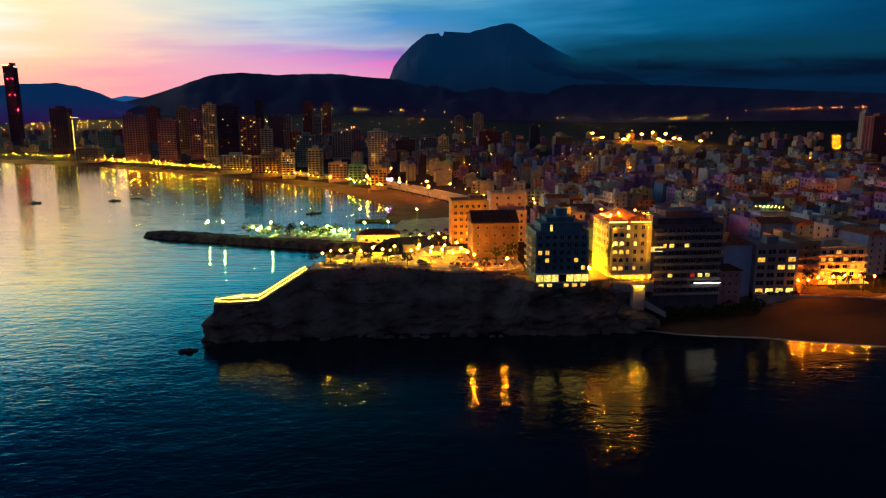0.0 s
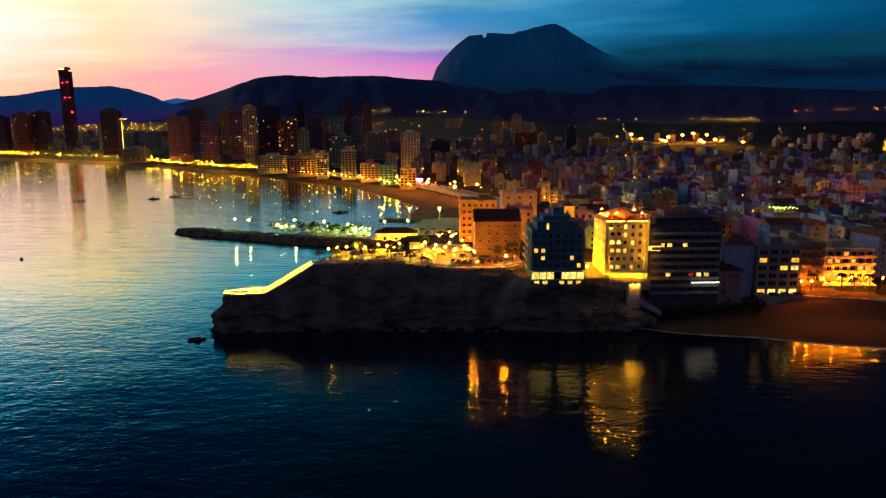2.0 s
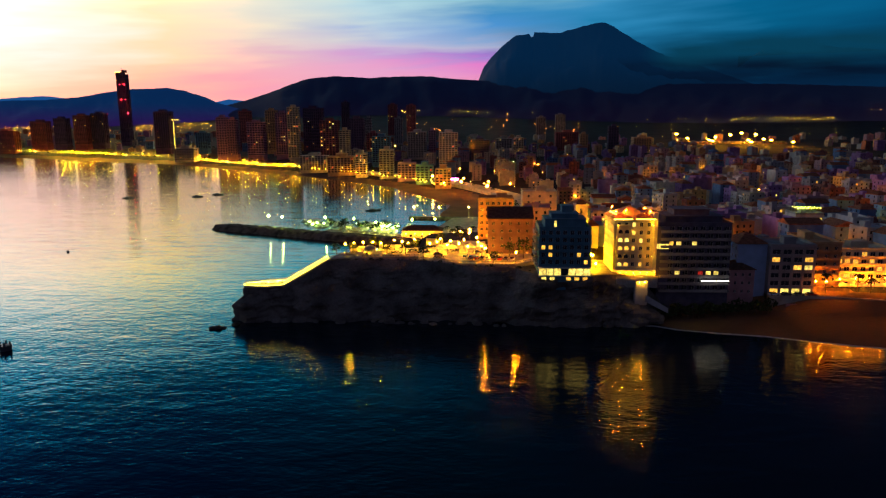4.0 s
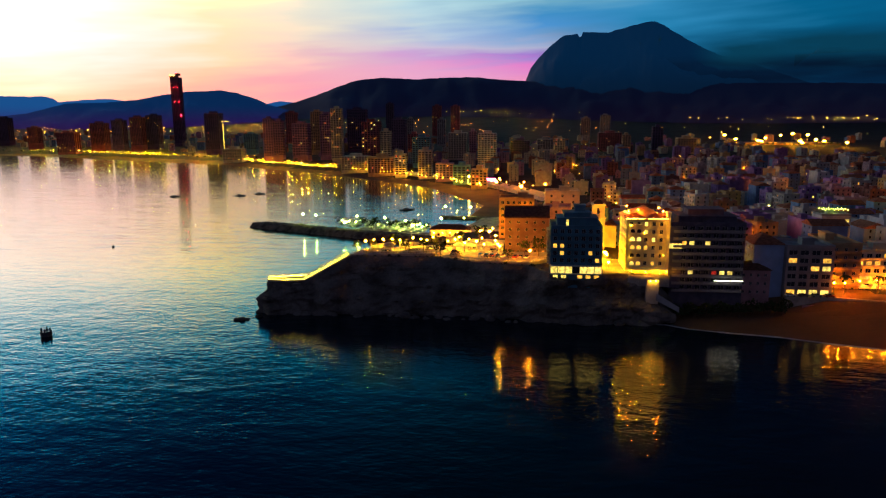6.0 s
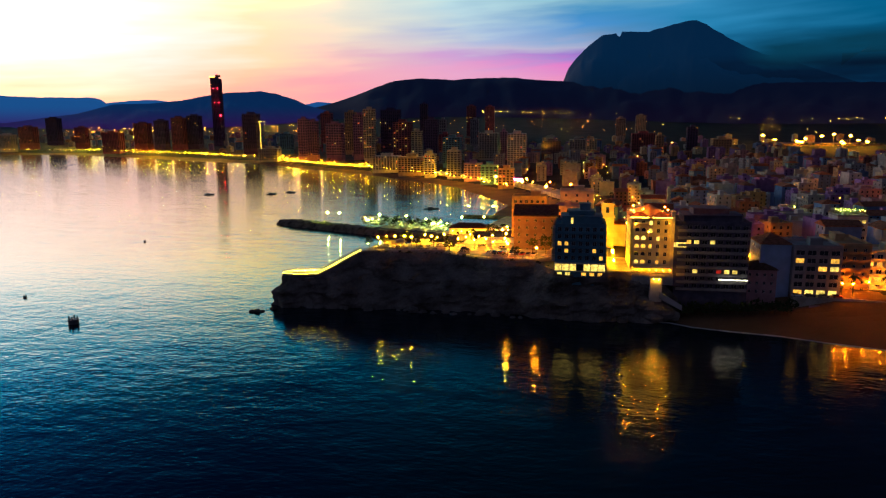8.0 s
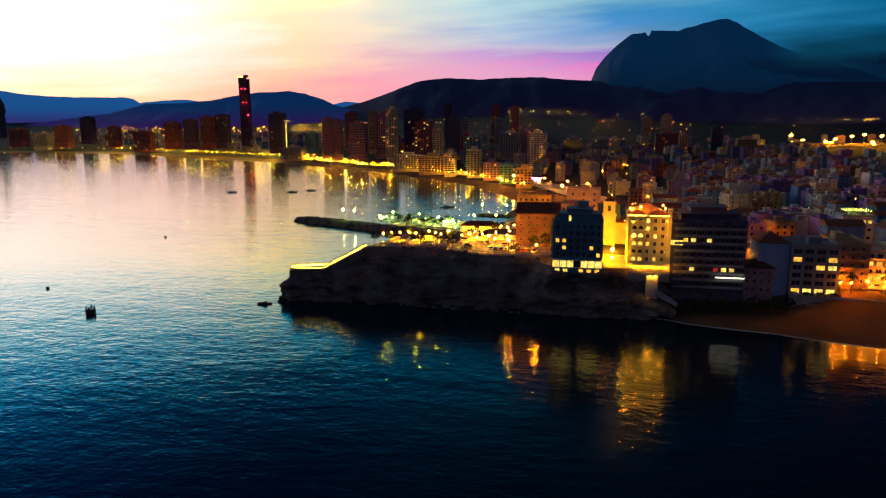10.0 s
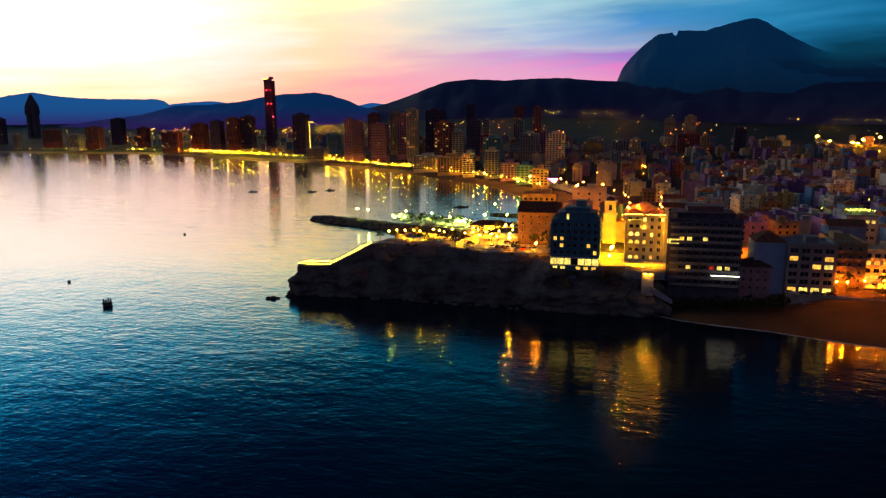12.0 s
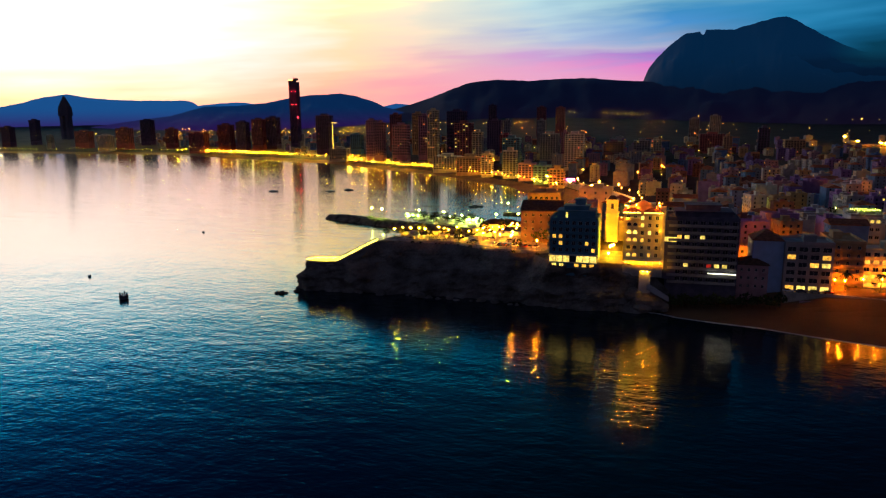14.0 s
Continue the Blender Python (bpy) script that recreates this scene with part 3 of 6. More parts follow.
# ---- mountains ----
def mountain(name, label, profile, dist, base, depth, haze_rgb, seed, rough=0.02, colour=(0.05, 0.06, 0.07), low=None, top=200.0):
    """A range whose skyline runs through (bearing, height) points as seen from the bay; bearing in degrees left of the y axis."""
    m = bpy.data.materials.new(name)
    m.use_nodes = True
    n, l = m.node_tree.nodes, m.node_tree.links
    b = n["Principled BSDF"]
    b.inputs["Roughness"].default_value = 1.0
    no, co = n.new("ShaderNodeTexNoise"), n.new("ShaderNodeTexCoord")
    no.inputs["Scale"].default_value, no.inputs["Detail"].default_value = 0.006, 8
    l.new(co.outputs["Object"], no.inputs["Vector"])
    mx = n.new("ShaderNodeMix")
    mx.data_type = "RGBA"
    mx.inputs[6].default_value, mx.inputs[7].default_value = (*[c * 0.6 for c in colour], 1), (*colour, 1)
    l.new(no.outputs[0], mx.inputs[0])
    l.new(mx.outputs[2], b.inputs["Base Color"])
    # distance haze painted on as emission of the slope itself
    b.inputs["Emission Color"].default_value = (*haze_rgb, 1)
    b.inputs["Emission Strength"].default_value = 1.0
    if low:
        # dusk air painted into the emission: violet over the town, blue towards the crest
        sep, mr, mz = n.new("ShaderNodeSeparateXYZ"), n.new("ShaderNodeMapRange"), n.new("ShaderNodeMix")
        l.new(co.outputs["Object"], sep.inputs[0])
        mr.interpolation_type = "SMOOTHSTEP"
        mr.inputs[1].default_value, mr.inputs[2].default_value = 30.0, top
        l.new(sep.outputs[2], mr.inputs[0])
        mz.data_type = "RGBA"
        mz.inputs[6].default_value, mz.inputs[7].default_value = (*low, 1), (*haze_rgb, 1)
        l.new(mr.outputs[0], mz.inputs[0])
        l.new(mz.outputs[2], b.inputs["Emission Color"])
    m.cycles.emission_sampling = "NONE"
    az = [p[0] for p in profile]
    hs = [p[1] for p in profile]
    count = 260
    rows = 14
    g = Geo()
    for k in range(count + 1):
        a = az[0] + (az[-1] - az[0]) * k / count
        h = float(np.interp(-a, [-q for q in az], hs))
        h *= 1 + rough * noise.fractal(Vector((a * 1.7, seed, 0)), 0.8, 2, 5)
        for j in range(rows + 1):
            s = j / rows
            r = dist - depth * (1 - s)
            bump = noise.fractal(Vector((a * 0.35, s * 3, seed)), 0.9, 2, 5)
            z = base + (h - base) * (s ** 1.15) * (1 + 0.22 * bump * (1 - s) * s * 4)
            t = radians(a)
            g.v.append((-math.sin(t) * r + 7, math.cos(t) * r - 9, z))
    for k in range(count):
        for j in range(rows):
            a = k * (rows + 1) + j
            g.f.append((a, a + 1, a + rows + 2, a + rows + 1))
    solid(name, g, m, label, "mountain", kind="structure", smooth=True)

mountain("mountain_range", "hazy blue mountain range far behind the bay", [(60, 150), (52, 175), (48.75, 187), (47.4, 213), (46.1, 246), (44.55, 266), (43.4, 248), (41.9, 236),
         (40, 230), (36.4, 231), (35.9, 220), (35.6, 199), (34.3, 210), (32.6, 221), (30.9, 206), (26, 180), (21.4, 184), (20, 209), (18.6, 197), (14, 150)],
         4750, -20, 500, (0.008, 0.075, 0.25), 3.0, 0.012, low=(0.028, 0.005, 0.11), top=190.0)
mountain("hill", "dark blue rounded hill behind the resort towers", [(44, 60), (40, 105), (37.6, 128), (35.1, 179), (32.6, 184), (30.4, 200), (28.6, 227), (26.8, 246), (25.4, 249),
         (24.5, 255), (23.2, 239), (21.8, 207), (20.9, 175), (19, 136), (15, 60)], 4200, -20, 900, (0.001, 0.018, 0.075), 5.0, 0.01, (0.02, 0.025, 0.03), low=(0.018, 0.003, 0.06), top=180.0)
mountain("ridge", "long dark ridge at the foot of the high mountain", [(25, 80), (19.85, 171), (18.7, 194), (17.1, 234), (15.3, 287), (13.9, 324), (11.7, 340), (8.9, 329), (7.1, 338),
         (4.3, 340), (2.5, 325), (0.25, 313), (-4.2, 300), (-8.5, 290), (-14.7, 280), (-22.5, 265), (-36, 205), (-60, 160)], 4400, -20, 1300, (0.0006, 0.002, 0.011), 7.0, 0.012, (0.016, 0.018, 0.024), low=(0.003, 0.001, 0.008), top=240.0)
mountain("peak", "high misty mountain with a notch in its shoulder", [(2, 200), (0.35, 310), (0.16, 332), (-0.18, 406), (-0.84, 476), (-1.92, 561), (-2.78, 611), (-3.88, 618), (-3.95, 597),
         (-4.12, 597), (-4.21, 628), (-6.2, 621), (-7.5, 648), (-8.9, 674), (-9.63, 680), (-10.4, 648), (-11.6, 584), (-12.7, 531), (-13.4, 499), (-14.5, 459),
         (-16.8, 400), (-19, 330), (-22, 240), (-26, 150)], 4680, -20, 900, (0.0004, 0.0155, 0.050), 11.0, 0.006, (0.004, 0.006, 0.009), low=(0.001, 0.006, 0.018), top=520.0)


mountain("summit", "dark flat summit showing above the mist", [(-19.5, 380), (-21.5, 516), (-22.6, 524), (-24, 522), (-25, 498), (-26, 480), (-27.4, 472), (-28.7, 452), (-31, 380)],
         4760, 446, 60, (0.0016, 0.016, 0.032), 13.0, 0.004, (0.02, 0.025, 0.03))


# ---- mist on the mountain's flank ----
def mist(name, label, az0, az1, z0, z1, dist, rgb, seed, dense):
    """A bank of mist that lies before a far slope: thick in its middle, thinning out in wisps. A thin sheet; its light
    is an emitted colour.
    """
    m = bpy.data.materials.new(name)
    m.use_nodes = True
    n, l = m.node_tree.nodes, m.node_tree.links
    n.clear()
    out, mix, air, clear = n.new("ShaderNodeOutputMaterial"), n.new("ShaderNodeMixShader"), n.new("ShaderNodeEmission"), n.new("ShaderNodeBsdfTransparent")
    # the dusk light in the mist is painted on as emission
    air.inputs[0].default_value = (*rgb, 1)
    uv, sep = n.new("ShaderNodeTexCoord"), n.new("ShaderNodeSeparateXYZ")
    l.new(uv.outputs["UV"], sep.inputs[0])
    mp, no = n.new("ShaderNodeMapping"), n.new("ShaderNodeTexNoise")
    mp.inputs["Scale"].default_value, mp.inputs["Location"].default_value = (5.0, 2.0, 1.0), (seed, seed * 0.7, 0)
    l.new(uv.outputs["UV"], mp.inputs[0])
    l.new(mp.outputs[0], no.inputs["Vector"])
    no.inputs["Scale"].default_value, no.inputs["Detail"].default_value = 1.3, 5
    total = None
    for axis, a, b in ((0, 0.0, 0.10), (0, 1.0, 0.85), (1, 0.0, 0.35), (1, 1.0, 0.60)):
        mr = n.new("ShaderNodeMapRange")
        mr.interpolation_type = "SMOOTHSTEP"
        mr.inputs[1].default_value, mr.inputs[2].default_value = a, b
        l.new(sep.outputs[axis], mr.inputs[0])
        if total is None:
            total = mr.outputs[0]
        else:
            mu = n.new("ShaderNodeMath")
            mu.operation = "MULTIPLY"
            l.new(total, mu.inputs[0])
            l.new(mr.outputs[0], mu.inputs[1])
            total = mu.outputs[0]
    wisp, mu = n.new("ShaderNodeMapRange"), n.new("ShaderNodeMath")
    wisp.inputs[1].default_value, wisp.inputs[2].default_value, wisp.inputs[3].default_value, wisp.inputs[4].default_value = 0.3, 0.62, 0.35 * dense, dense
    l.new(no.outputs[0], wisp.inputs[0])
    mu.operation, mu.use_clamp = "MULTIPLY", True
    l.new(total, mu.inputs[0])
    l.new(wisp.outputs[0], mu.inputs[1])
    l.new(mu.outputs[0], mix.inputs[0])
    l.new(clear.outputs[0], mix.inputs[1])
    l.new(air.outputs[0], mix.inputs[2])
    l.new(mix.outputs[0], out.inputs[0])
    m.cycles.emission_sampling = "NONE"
    g, count, rows = Geo(), 48, 8
    for k in range(count + 1):
        t = radians(az0 + (az1 - az0) * k / count)
        for j in range(rows + 1):
            r = dist + 25 * math.sin(k * 0.7 + j) + 12 * math.sin(math.pi * j / rows)
            g.v.append((-math.sin(t) * r + 7, math.cos(t) * r - 9, z0 + (z1 - z0) * j / rows))
    for k in range(count):
        for j in range(rows):
            a = k * (rows + 1) + j
            g.f.append((a, a + rows + 1, a + rows + 2, a + 1))
    ob = solid(name, g, m, label, "mist", kind="structure", smooth=True)
    layer = ob.data.uv_layers.new(name="bank")
    for lp in ob.data.loops:
        k, j = divmod(lp.vertex_index, rows + 1)
        layer.data[lp.index].uv = (k / count, j / rows)


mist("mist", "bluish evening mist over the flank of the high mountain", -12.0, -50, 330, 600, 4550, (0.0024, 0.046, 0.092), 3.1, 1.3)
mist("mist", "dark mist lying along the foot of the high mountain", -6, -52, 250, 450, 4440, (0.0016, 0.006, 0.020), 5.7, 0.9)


# ---- buildings ----
def rows_of(width, height, floors, bays, w, h, sill, first=0.0, margin=0.0):
    """Openings of a regular front, bay by bay and floor by floor."""
    fh = (height - first) / floors
    bw = (width - 2 * margin) / bays
    return [(margin + (b + 0.5) * bw - w / 2, margin + (b + 0.5) * bw + w / 2, first + f * fh + sill, min(first + f * fh + sill + h, first + (f + 1) * fh - 0.15))
            for f in range(floors) for b in range(bays)]


def window_mesh(w, h):
    """A pane within a frame, its middle bottom at the origin, facing -y."""
    pane, fr = Geo(), Geo()
    pane.box(-w / 2, w / 2, 0.02, 0.05, 0, h)
    t = 0.07
    for a, b, c, d in ((-w / 2, -w / 2 + t, 0, h), (w / 2 - t, w / 2, 0, h), (-w / 2, w / 2, 0, t), (-w / 2, w / 2, h - t, h), (-t / 2, t / 2, t, h - t)):
        fr.box(a, b, -0.03, 0.02, c, d)
    return pane.mesh("pane"), fr.mesh("frame")


WINDOWS = {}


def add_windows(parent, o, u, openings, depth, lit, mats, odds, seed, frames=True, special=None):
    """A window in each opening, each an object of its own; lit: chosen ones by number, or by odds."""
    r = random.Random(seed)
    u = Vector(u).normalized()
    turn = math.degrees(math.atan2(u.y, u.x))
    inn = Vector((-u.y, u.x, 0))
    for i, (a, b, c, d) in enumerate(openings):
        key = (round(b - a, 2), round(d - c, 2))
        if key not in WINDOWS:
            p, f = window_mesh(*key)
            f.materials.append(FRAME)
            WINDOWS[key] = (p, f, {})
        p, f, kinds = WINDOWS[key]
        special = special or {}
        on = (i in lit) or (i in special) or (odds and r.random() < odds)
        mat = special.get(i) or (r.choice(mats) if on else GLASS)
        if mat.name not in kinds:
            q = p.copy()
            q.materials.clear()
            q.materials.append(mat)
            kinds[mat.name] = q
        w = new("window", kinds[mat.name])
        w.parent = parent
        at = Vector(o) + u * ((a + b) / 2) + inn * (depth - 0.06) + Vector((0, 0, c))
        w.matrix_basis = pose(*at, 0, 0, turn)
        if on:
            tagged(w, "window of a lit room")
        if frames:
            fo = new("frame", f)
            fo.parent = w


def building(name, x0, x1, y0, y1, z0, z1, label, category, wall, floors, front=0, left=0, right=0, win=(1.3, 1.5), first=0.0,
             lit_front=(), lit_left=(), lit_right=(), odds=0.0, room=None, roof="flat", roof_mat=None, balcony=None, balcony_mat=None, seed=1, turn=0.0, frames=True, group="", room_at=None):
    """A block of flats or hotel: walls with recessed windows, slabs, parapet or tiled roof, balconies."""
    w, d, h = x1 - x0, y1 - y0, z1 - z0
    root = thing(name, ((x0 + x1) / 2, (y0 + y1) / 2, z0), label, category, group, turn)
    X0, X1, Y0, Y1 = -w / 2, w / 2, -d / 2, d / 2
    room = room or [ROOM]
    walls = Geo()
    sides = ((front, (X0, Y0, 0), (1, 0, 0), w, lit_front), (left, (X0, Y1, 0), (0, -1, 0), d, lit_left), (right, (X1, Y0, 0), (0, 1, 0), d, lit_right))
    todo = []
    for k, (bays, o, u, wid, lit) in enumerate(sides):
        ops = rows_of(wid, h, floors, bays, min(win[0], wid / bays * 0.85), win[1], 0.75 if win[1] < 1.9 else 0.12, first, 0.4) if bays else []
        walls.facade(o, u, wid, h, ops)
        todo.append((o, u, ops, lit))
    walls.add([(X1, Y1, 0), (X0, Y1, 0), (X0, Y1, h), (X1, Y1, h)], [(0, 1, 2, 3)])
    walls.add([(X0, Y0, h), (X1, Y0, h), (X1, Y1, h), (X0, Y1, h)], [(0, 1, 2, 3)])
    walls.box(X0 + 0.35, X1 - 0.35, Y0 + 0.35, Y1 - 0.35, -6, h - 0.05)
    walls.box(X0, X1, Y0, Y1, -6, 0)
    part("wall", walls, wall, root)
    for k, (o, u, ops, lit) in enumerate(todo):
        add_windows(root, o, u, ops, 0.3, set(lit), room, odds, seed * 10 + k, frames, room_at if k == 0 else None)
    if roof == "flat":
        g = Geo()
        for a in ((X0, X1, Y0, Y0 + 0.25), (X0, X1, Y1 - 0.25, Y1), (X0, X0 + 0.25, Y0 + 0.25, Y1 - 0.25), (X1 - 0.25, X1, Y0 + 0.25, Y1 - 0.25)):
            g.box(*a, h + 0.003, h + 1.0)
        part("parapet", g, wall, root)
        r = random.Random(seed)
        g = Geo()
        sx, sy = w * r.uniform(0.2, 0.4), d * r.uniform(0.25, 0.4)
        cx, cy = r.uniform(X0 * 0.4, X1 * 0.4), r.uniform(0, Y1 * 0.4)
        g.box(cx - sx / 2, cx + sx / 2, cy - sy / 2, cy + sy / 2, h, h + 2.8)
        g.box(cx - sx / 2 - 0.2, cx + sx / 2 + 0.2, cy - sy / 2 - 0.2, cy + sy / 2 + 0.2, h + 2.8, h + 3.0)
        part("stair_head", g, wall, root)
    elif roof in ("hip", "gable"):
        g = Geo()
        g.hip(X0, X1, Y0, Y1, h + 0.2, h + 0.2 + d * 0.24, 0.5, 1.0 if roof == "hip" else 0.0)
        part("roof", g, roof_mat or TILE, root)
    fh = (h - first) / floors
    for f in range(floors if balcony else 0):
        if f == 0 and first == 0:
            continue
        for (a0, a1, out) in balcony:
            z = first + f * fh
            g = Geo()
            g.box(X0 + a0 * w, X0 + a1 * w, Y0 - out, Y0 - 0.003, z - 0.1, z + 0.1)
            g.box(X0 + a0 * w, X0 + a1 * w, Y0 - out, Y0 - out + 0.12, z + 0.1, z + 1.0)
            g.box(X0 + a0 * w, X0 + a0 * w + 0.12, Y0 - out + 0.12, Y0 - 0.003, z + 0.1, z + 1.0)
            g.box(X0 + a1 * w - 0.12, X0 + a1 * w, Y0 - out + 0.12, Y0 - 0.003, z + 0.1, z + 1.0)
            part("balcony", g, balcony_mat or wall, root)
    return root


# the buildings on the rock
building("apartment_building", -5, 14.5, 300, 318, 20, 36.8, "buff plaster apartment building with a dark tiled roof", "building", BUFF, 5, 5, 4, 0, (1.2, 1.3),
         roof="gable", roof_mat=TILE_DARK, lit_front=(4,), seed=2, balcony=((0.72, 1.0, 1.2),))
blue_hotel = building("blue_hotel", 14.2, 34.4, 264.2, 282, 19.8, 38.0, "blue-grey rendered hotel on the cliff edge with a glazed ground floor", "hotel", BLUEGREY, 5, 7, 5, 4, (1.5, 1.7), first=3.6,
         lit_front=(6, 8, 12, 14, 15), seed=3, roof="flat", balcony=((0.0, 1.0, 0.7),))
for f in range(5):
    for k, (a, b) in enumerate(((1.2, 6.6), (8.6, 14.6))):
        g = Geo()
        z = 3.6 + f * 2.92
        g.box(-10.1 - 1.3, -10.1 - 0.003, -8.9 + a, -8.9 + b, z - 0.1, z + 0.08)
        g.box(-10.1 - 1.3, -10.1 - 1.2, -8.9 + a, -8.9 + b, z + 0.08, z + 1.0)
        g.box(-10.1 - 1.2, -10.1 - 0.003, -8.9 + a, -8.9 + a + 0.1, z + 0.08, z + 1.0)
        g.box(-10.1 - 1.2, -10.1 - 0.003, -8.9 + b - 0.1, -8.9 + b, z + 0.08, z + 1.0)
        part("balcony", g, WHITE, blue_hotel, "white rendered balcony")
yellow_hotel = building("yellow_hotel", 44.6, 60.2, 272, 292, 19.6, 40.4, "yellow floodlit hotel with arched windows and a pale hipped roof", "hotel", CREAM, 6, 5, 6, 5, (1.3, 1.7), first=1.5,
         lit_front=(1, 3, 6, 11, 12, 16, 18, 22, 27), room=[ROOM, ROOM_WHITE], roof="hip", roof_mat=OCHRE, seed=4)
terraced = building("terraced_apartments", 62.5, 91, 273, 292, 9.5, 38.6, "dark concrete apartment building with long balconies", "building", SLATE, 9, 9, 5, 0, (2.0, 1.6), first=2.0,
         lit_front=(20, 24, 25, 55, 56, 58), room_at={23: ROOM_RED}, room=[ROOM, ROOM_WHITE], balcony=((0.02, 0.98, 1.6),), balcony_mat=GREY, seed=5)
building("white_gable_house", 98, 110, 284, 300, 8, 29, "white rendered house with a blank gable, blue light painted into its walls", "house", BRIGHT, 6, 0, 4, 0, roof="hip", seed=6)
building("modern_apartments", 110, 128.5, 281, 298, 8.8, 28.5, "modern grey apartment building with large lit windows", "building", GREY, 6, 4, 0, 3, (3.3, 2.0),
         lit_front=(0, 1, 2, 3, 14, 15, 16, 19), room=[ROOM, ROOM_WHITE], seed=7)
building("villa", 91.8, 104, 280, 292, 8.5, 19, "low old house with a tiled roof above the beach", "house", PINK, 3, 4, 2, 2, (1.0, 1.3), roof="hip", roof_mat=TILE_DARK, seed=8)
building("orange_apartments", 128.8, 141, 286, 310, 9, 28.8, "tall narrow apartment building lit orange by street lamps", "building", OCHRE, 6, 3, 6, 0, (1.2, 1.4), balcony=((0.05, 0.95, 1.2),), seed=9)
building("seafront_apartments", 141.5, 166, 292, 308, 9, 25, "apartment building with glazed terraces over the promenade", "building", CREAM, 5, 7, 0, 0, (2.2, 1.8), odds=0.35, balcony=((0.0, 1.0, 1.5),), seed=10)


building("stepped_apartments", -9.5, 8.5, 345, 360, 17, 40, "stepped apartment building lit orange from the harbour lanes", "building", OCHRE, 7, 6, 3, 0, (1.5, 1.6), balcony=((0.0, 0.62, 1.3),), odds=0.08, seed=11)
building("white_apartments", 15, 34, 380, 394, 16, 40, "cream rendered apartment building above the old lanes", "building", CREAM, 7, 3, 3, 0, (1.2, 1.5), odds=0.05, seed=12)


# ---- the towers along the far bay ----
# violet haze over the far towers, mixed into their wall colours
HAZED_WALLS = {"pink_plaster": material("haze_tinted_pink_render", (0.42, 0.20, 0.30), 0.85, 0.14, 0.1, 2.0, each=0.2),
               "brown_brick": material("haze_tinted_brown_cladding", (0.30, 0.09, 0.10), 0.85, 0.14, 0.1, 2.0, each=0.2),
               "dark_concrete": material("haze_tinted_dark_concrete", (0.11, 0.07, 0.14), 0.85, 0.14, 0.1, 2.0, each=0.2)}


def platform(x, y):
    """The raised podium level on which the seafront blocks stand."""
    d = float(inland(np.array([x]), np.array([y]))[0])
    low = gz(x, y)
    full = 4.5 + max(0.0, y - 700) * 0.018
    return max(low, min(full, 3.1 + max(0.0, d - 62) * 0.5))


def tower(x, y, w, d, h, label, wall, seed, turn=0.0, odds=0.04, z=None, step=3.0):
    """A high block with floors of windows and balcony bands; its lit rooms are objects."""
    wall = HAZED_WALLS.get(wall.name, wall)
    r = random.Random(seed)
    zb = platform(x, y) if z is None else z
    root = thing("high_rise", (x, y, zb), label, "high-rise", "resort towers", turn)
    g = Geo()
    g.box(-w / 2, w / 2, -d / 2, d / 2, -22, h)
    g.box(-w * 0.2, w * 0.2, -d * 0.3, d * 0.3, h, h + 4)
    part("body", g, wall, root)
    floors, bays = int(h / step), max(3, int(w / 4.2))
    win, slab = Geo(), Geo()
    style = seed % 3
    for f in range(1, floors):
        zz = f * step
        if style != 1:
            slab.box(-w / 2 - 0.5, w / 2 + 0.5, -d / 2 - 1.2, -d / 2 - 0.004, zz - 0.5, zz + 0.4)
        for b in range(bays):
            a = -w / 2 + (b + 0.5) * w / bays
            win.box(a - w / bays * 0.33, a + w / bays * 0.33, -d / 2 - 0.06, -d / 2 + 0.2, zz + 0.8, zz + 2.5)
            if r.random() < odds * 0.7:
                q = Geo()
                q.box(a - 0.8, a + 0.8, -d / 2 - 0.1, -d / 2 - 0.064, zz + 0.9, zz + 2.3)
                part("lit_window", q, r.choice((ROOM_FAR, ROOM_FAR, ROOM_FAR_RED, ROOM_FAR_WHITE)), root, "lit window")
        for b in range(3):
            a = -d / 2 + (b + 0.5) * d / 3
            win.box(-w / 2 - 0.06, -w / 2 + 0.2, a - d * 0.1, a + d * 0.1, zz + 0.8, zz + 2.5)
            win.box(w / 2 - 0.2, w / 2 + 0.06, a - d * 0.1, a + d * 0.1, zz + 0.8, zz + 2.5)
    part("glazing", win, GLASS, root, "rows of dark windows", kind="stuff")
    if slab.v:
        part("balcony_front", slab, wall, root, "stacked balcony bands", kind="stuff")
    return root


ROOM_FAR = glow("lit_room_far", (1.0, 0.40, 0.05), 1.6, 0.7, sample=False)
ROOM_FAR_RED = glow("lit_room_far_red", (1.0, 0.14, 0.05), 1.4, 0.7, sample=False)
ROOM_FAR_WHITE = glow("lit_room_far_white", (1.0, 0.75, 0.2), 2.2, 0.7, sample=False)



def red_lamp(parent, x, y, z, r=0.9):
    g = Geo()
    g.ball((x, y, z), r)
    part("warning_lamp", g, LAMP_RED, parent, "red aircraft warning lamp")


bali = tower(-899, 1722, 22, 22, 170, "very tall slim hotel tower with red warning lights", SLATE, 4, 0, 0.01)
g = Geo()
g.box(-11.5, 2, -11.5, 11.5, 170, 175)
g.box(3, 9, -8, 8, 174, 180)
part("crown", g, BROWN, bali)
g = Geo()
g.box(-11.6, 2, -11.9, -11.55, 173.6, 175)
part("strip_light", g, STRIP_YELLOW, bali, "yellow light strip on the roof edge")
for x, z in ((-2, 144), (10, 144), (-1, 108), (10.5, 108), (7, 182)):
    red_lamp(bali, x, -13.2, z)
red_lamp(bali, 14, -13.4, 74, 1.6)

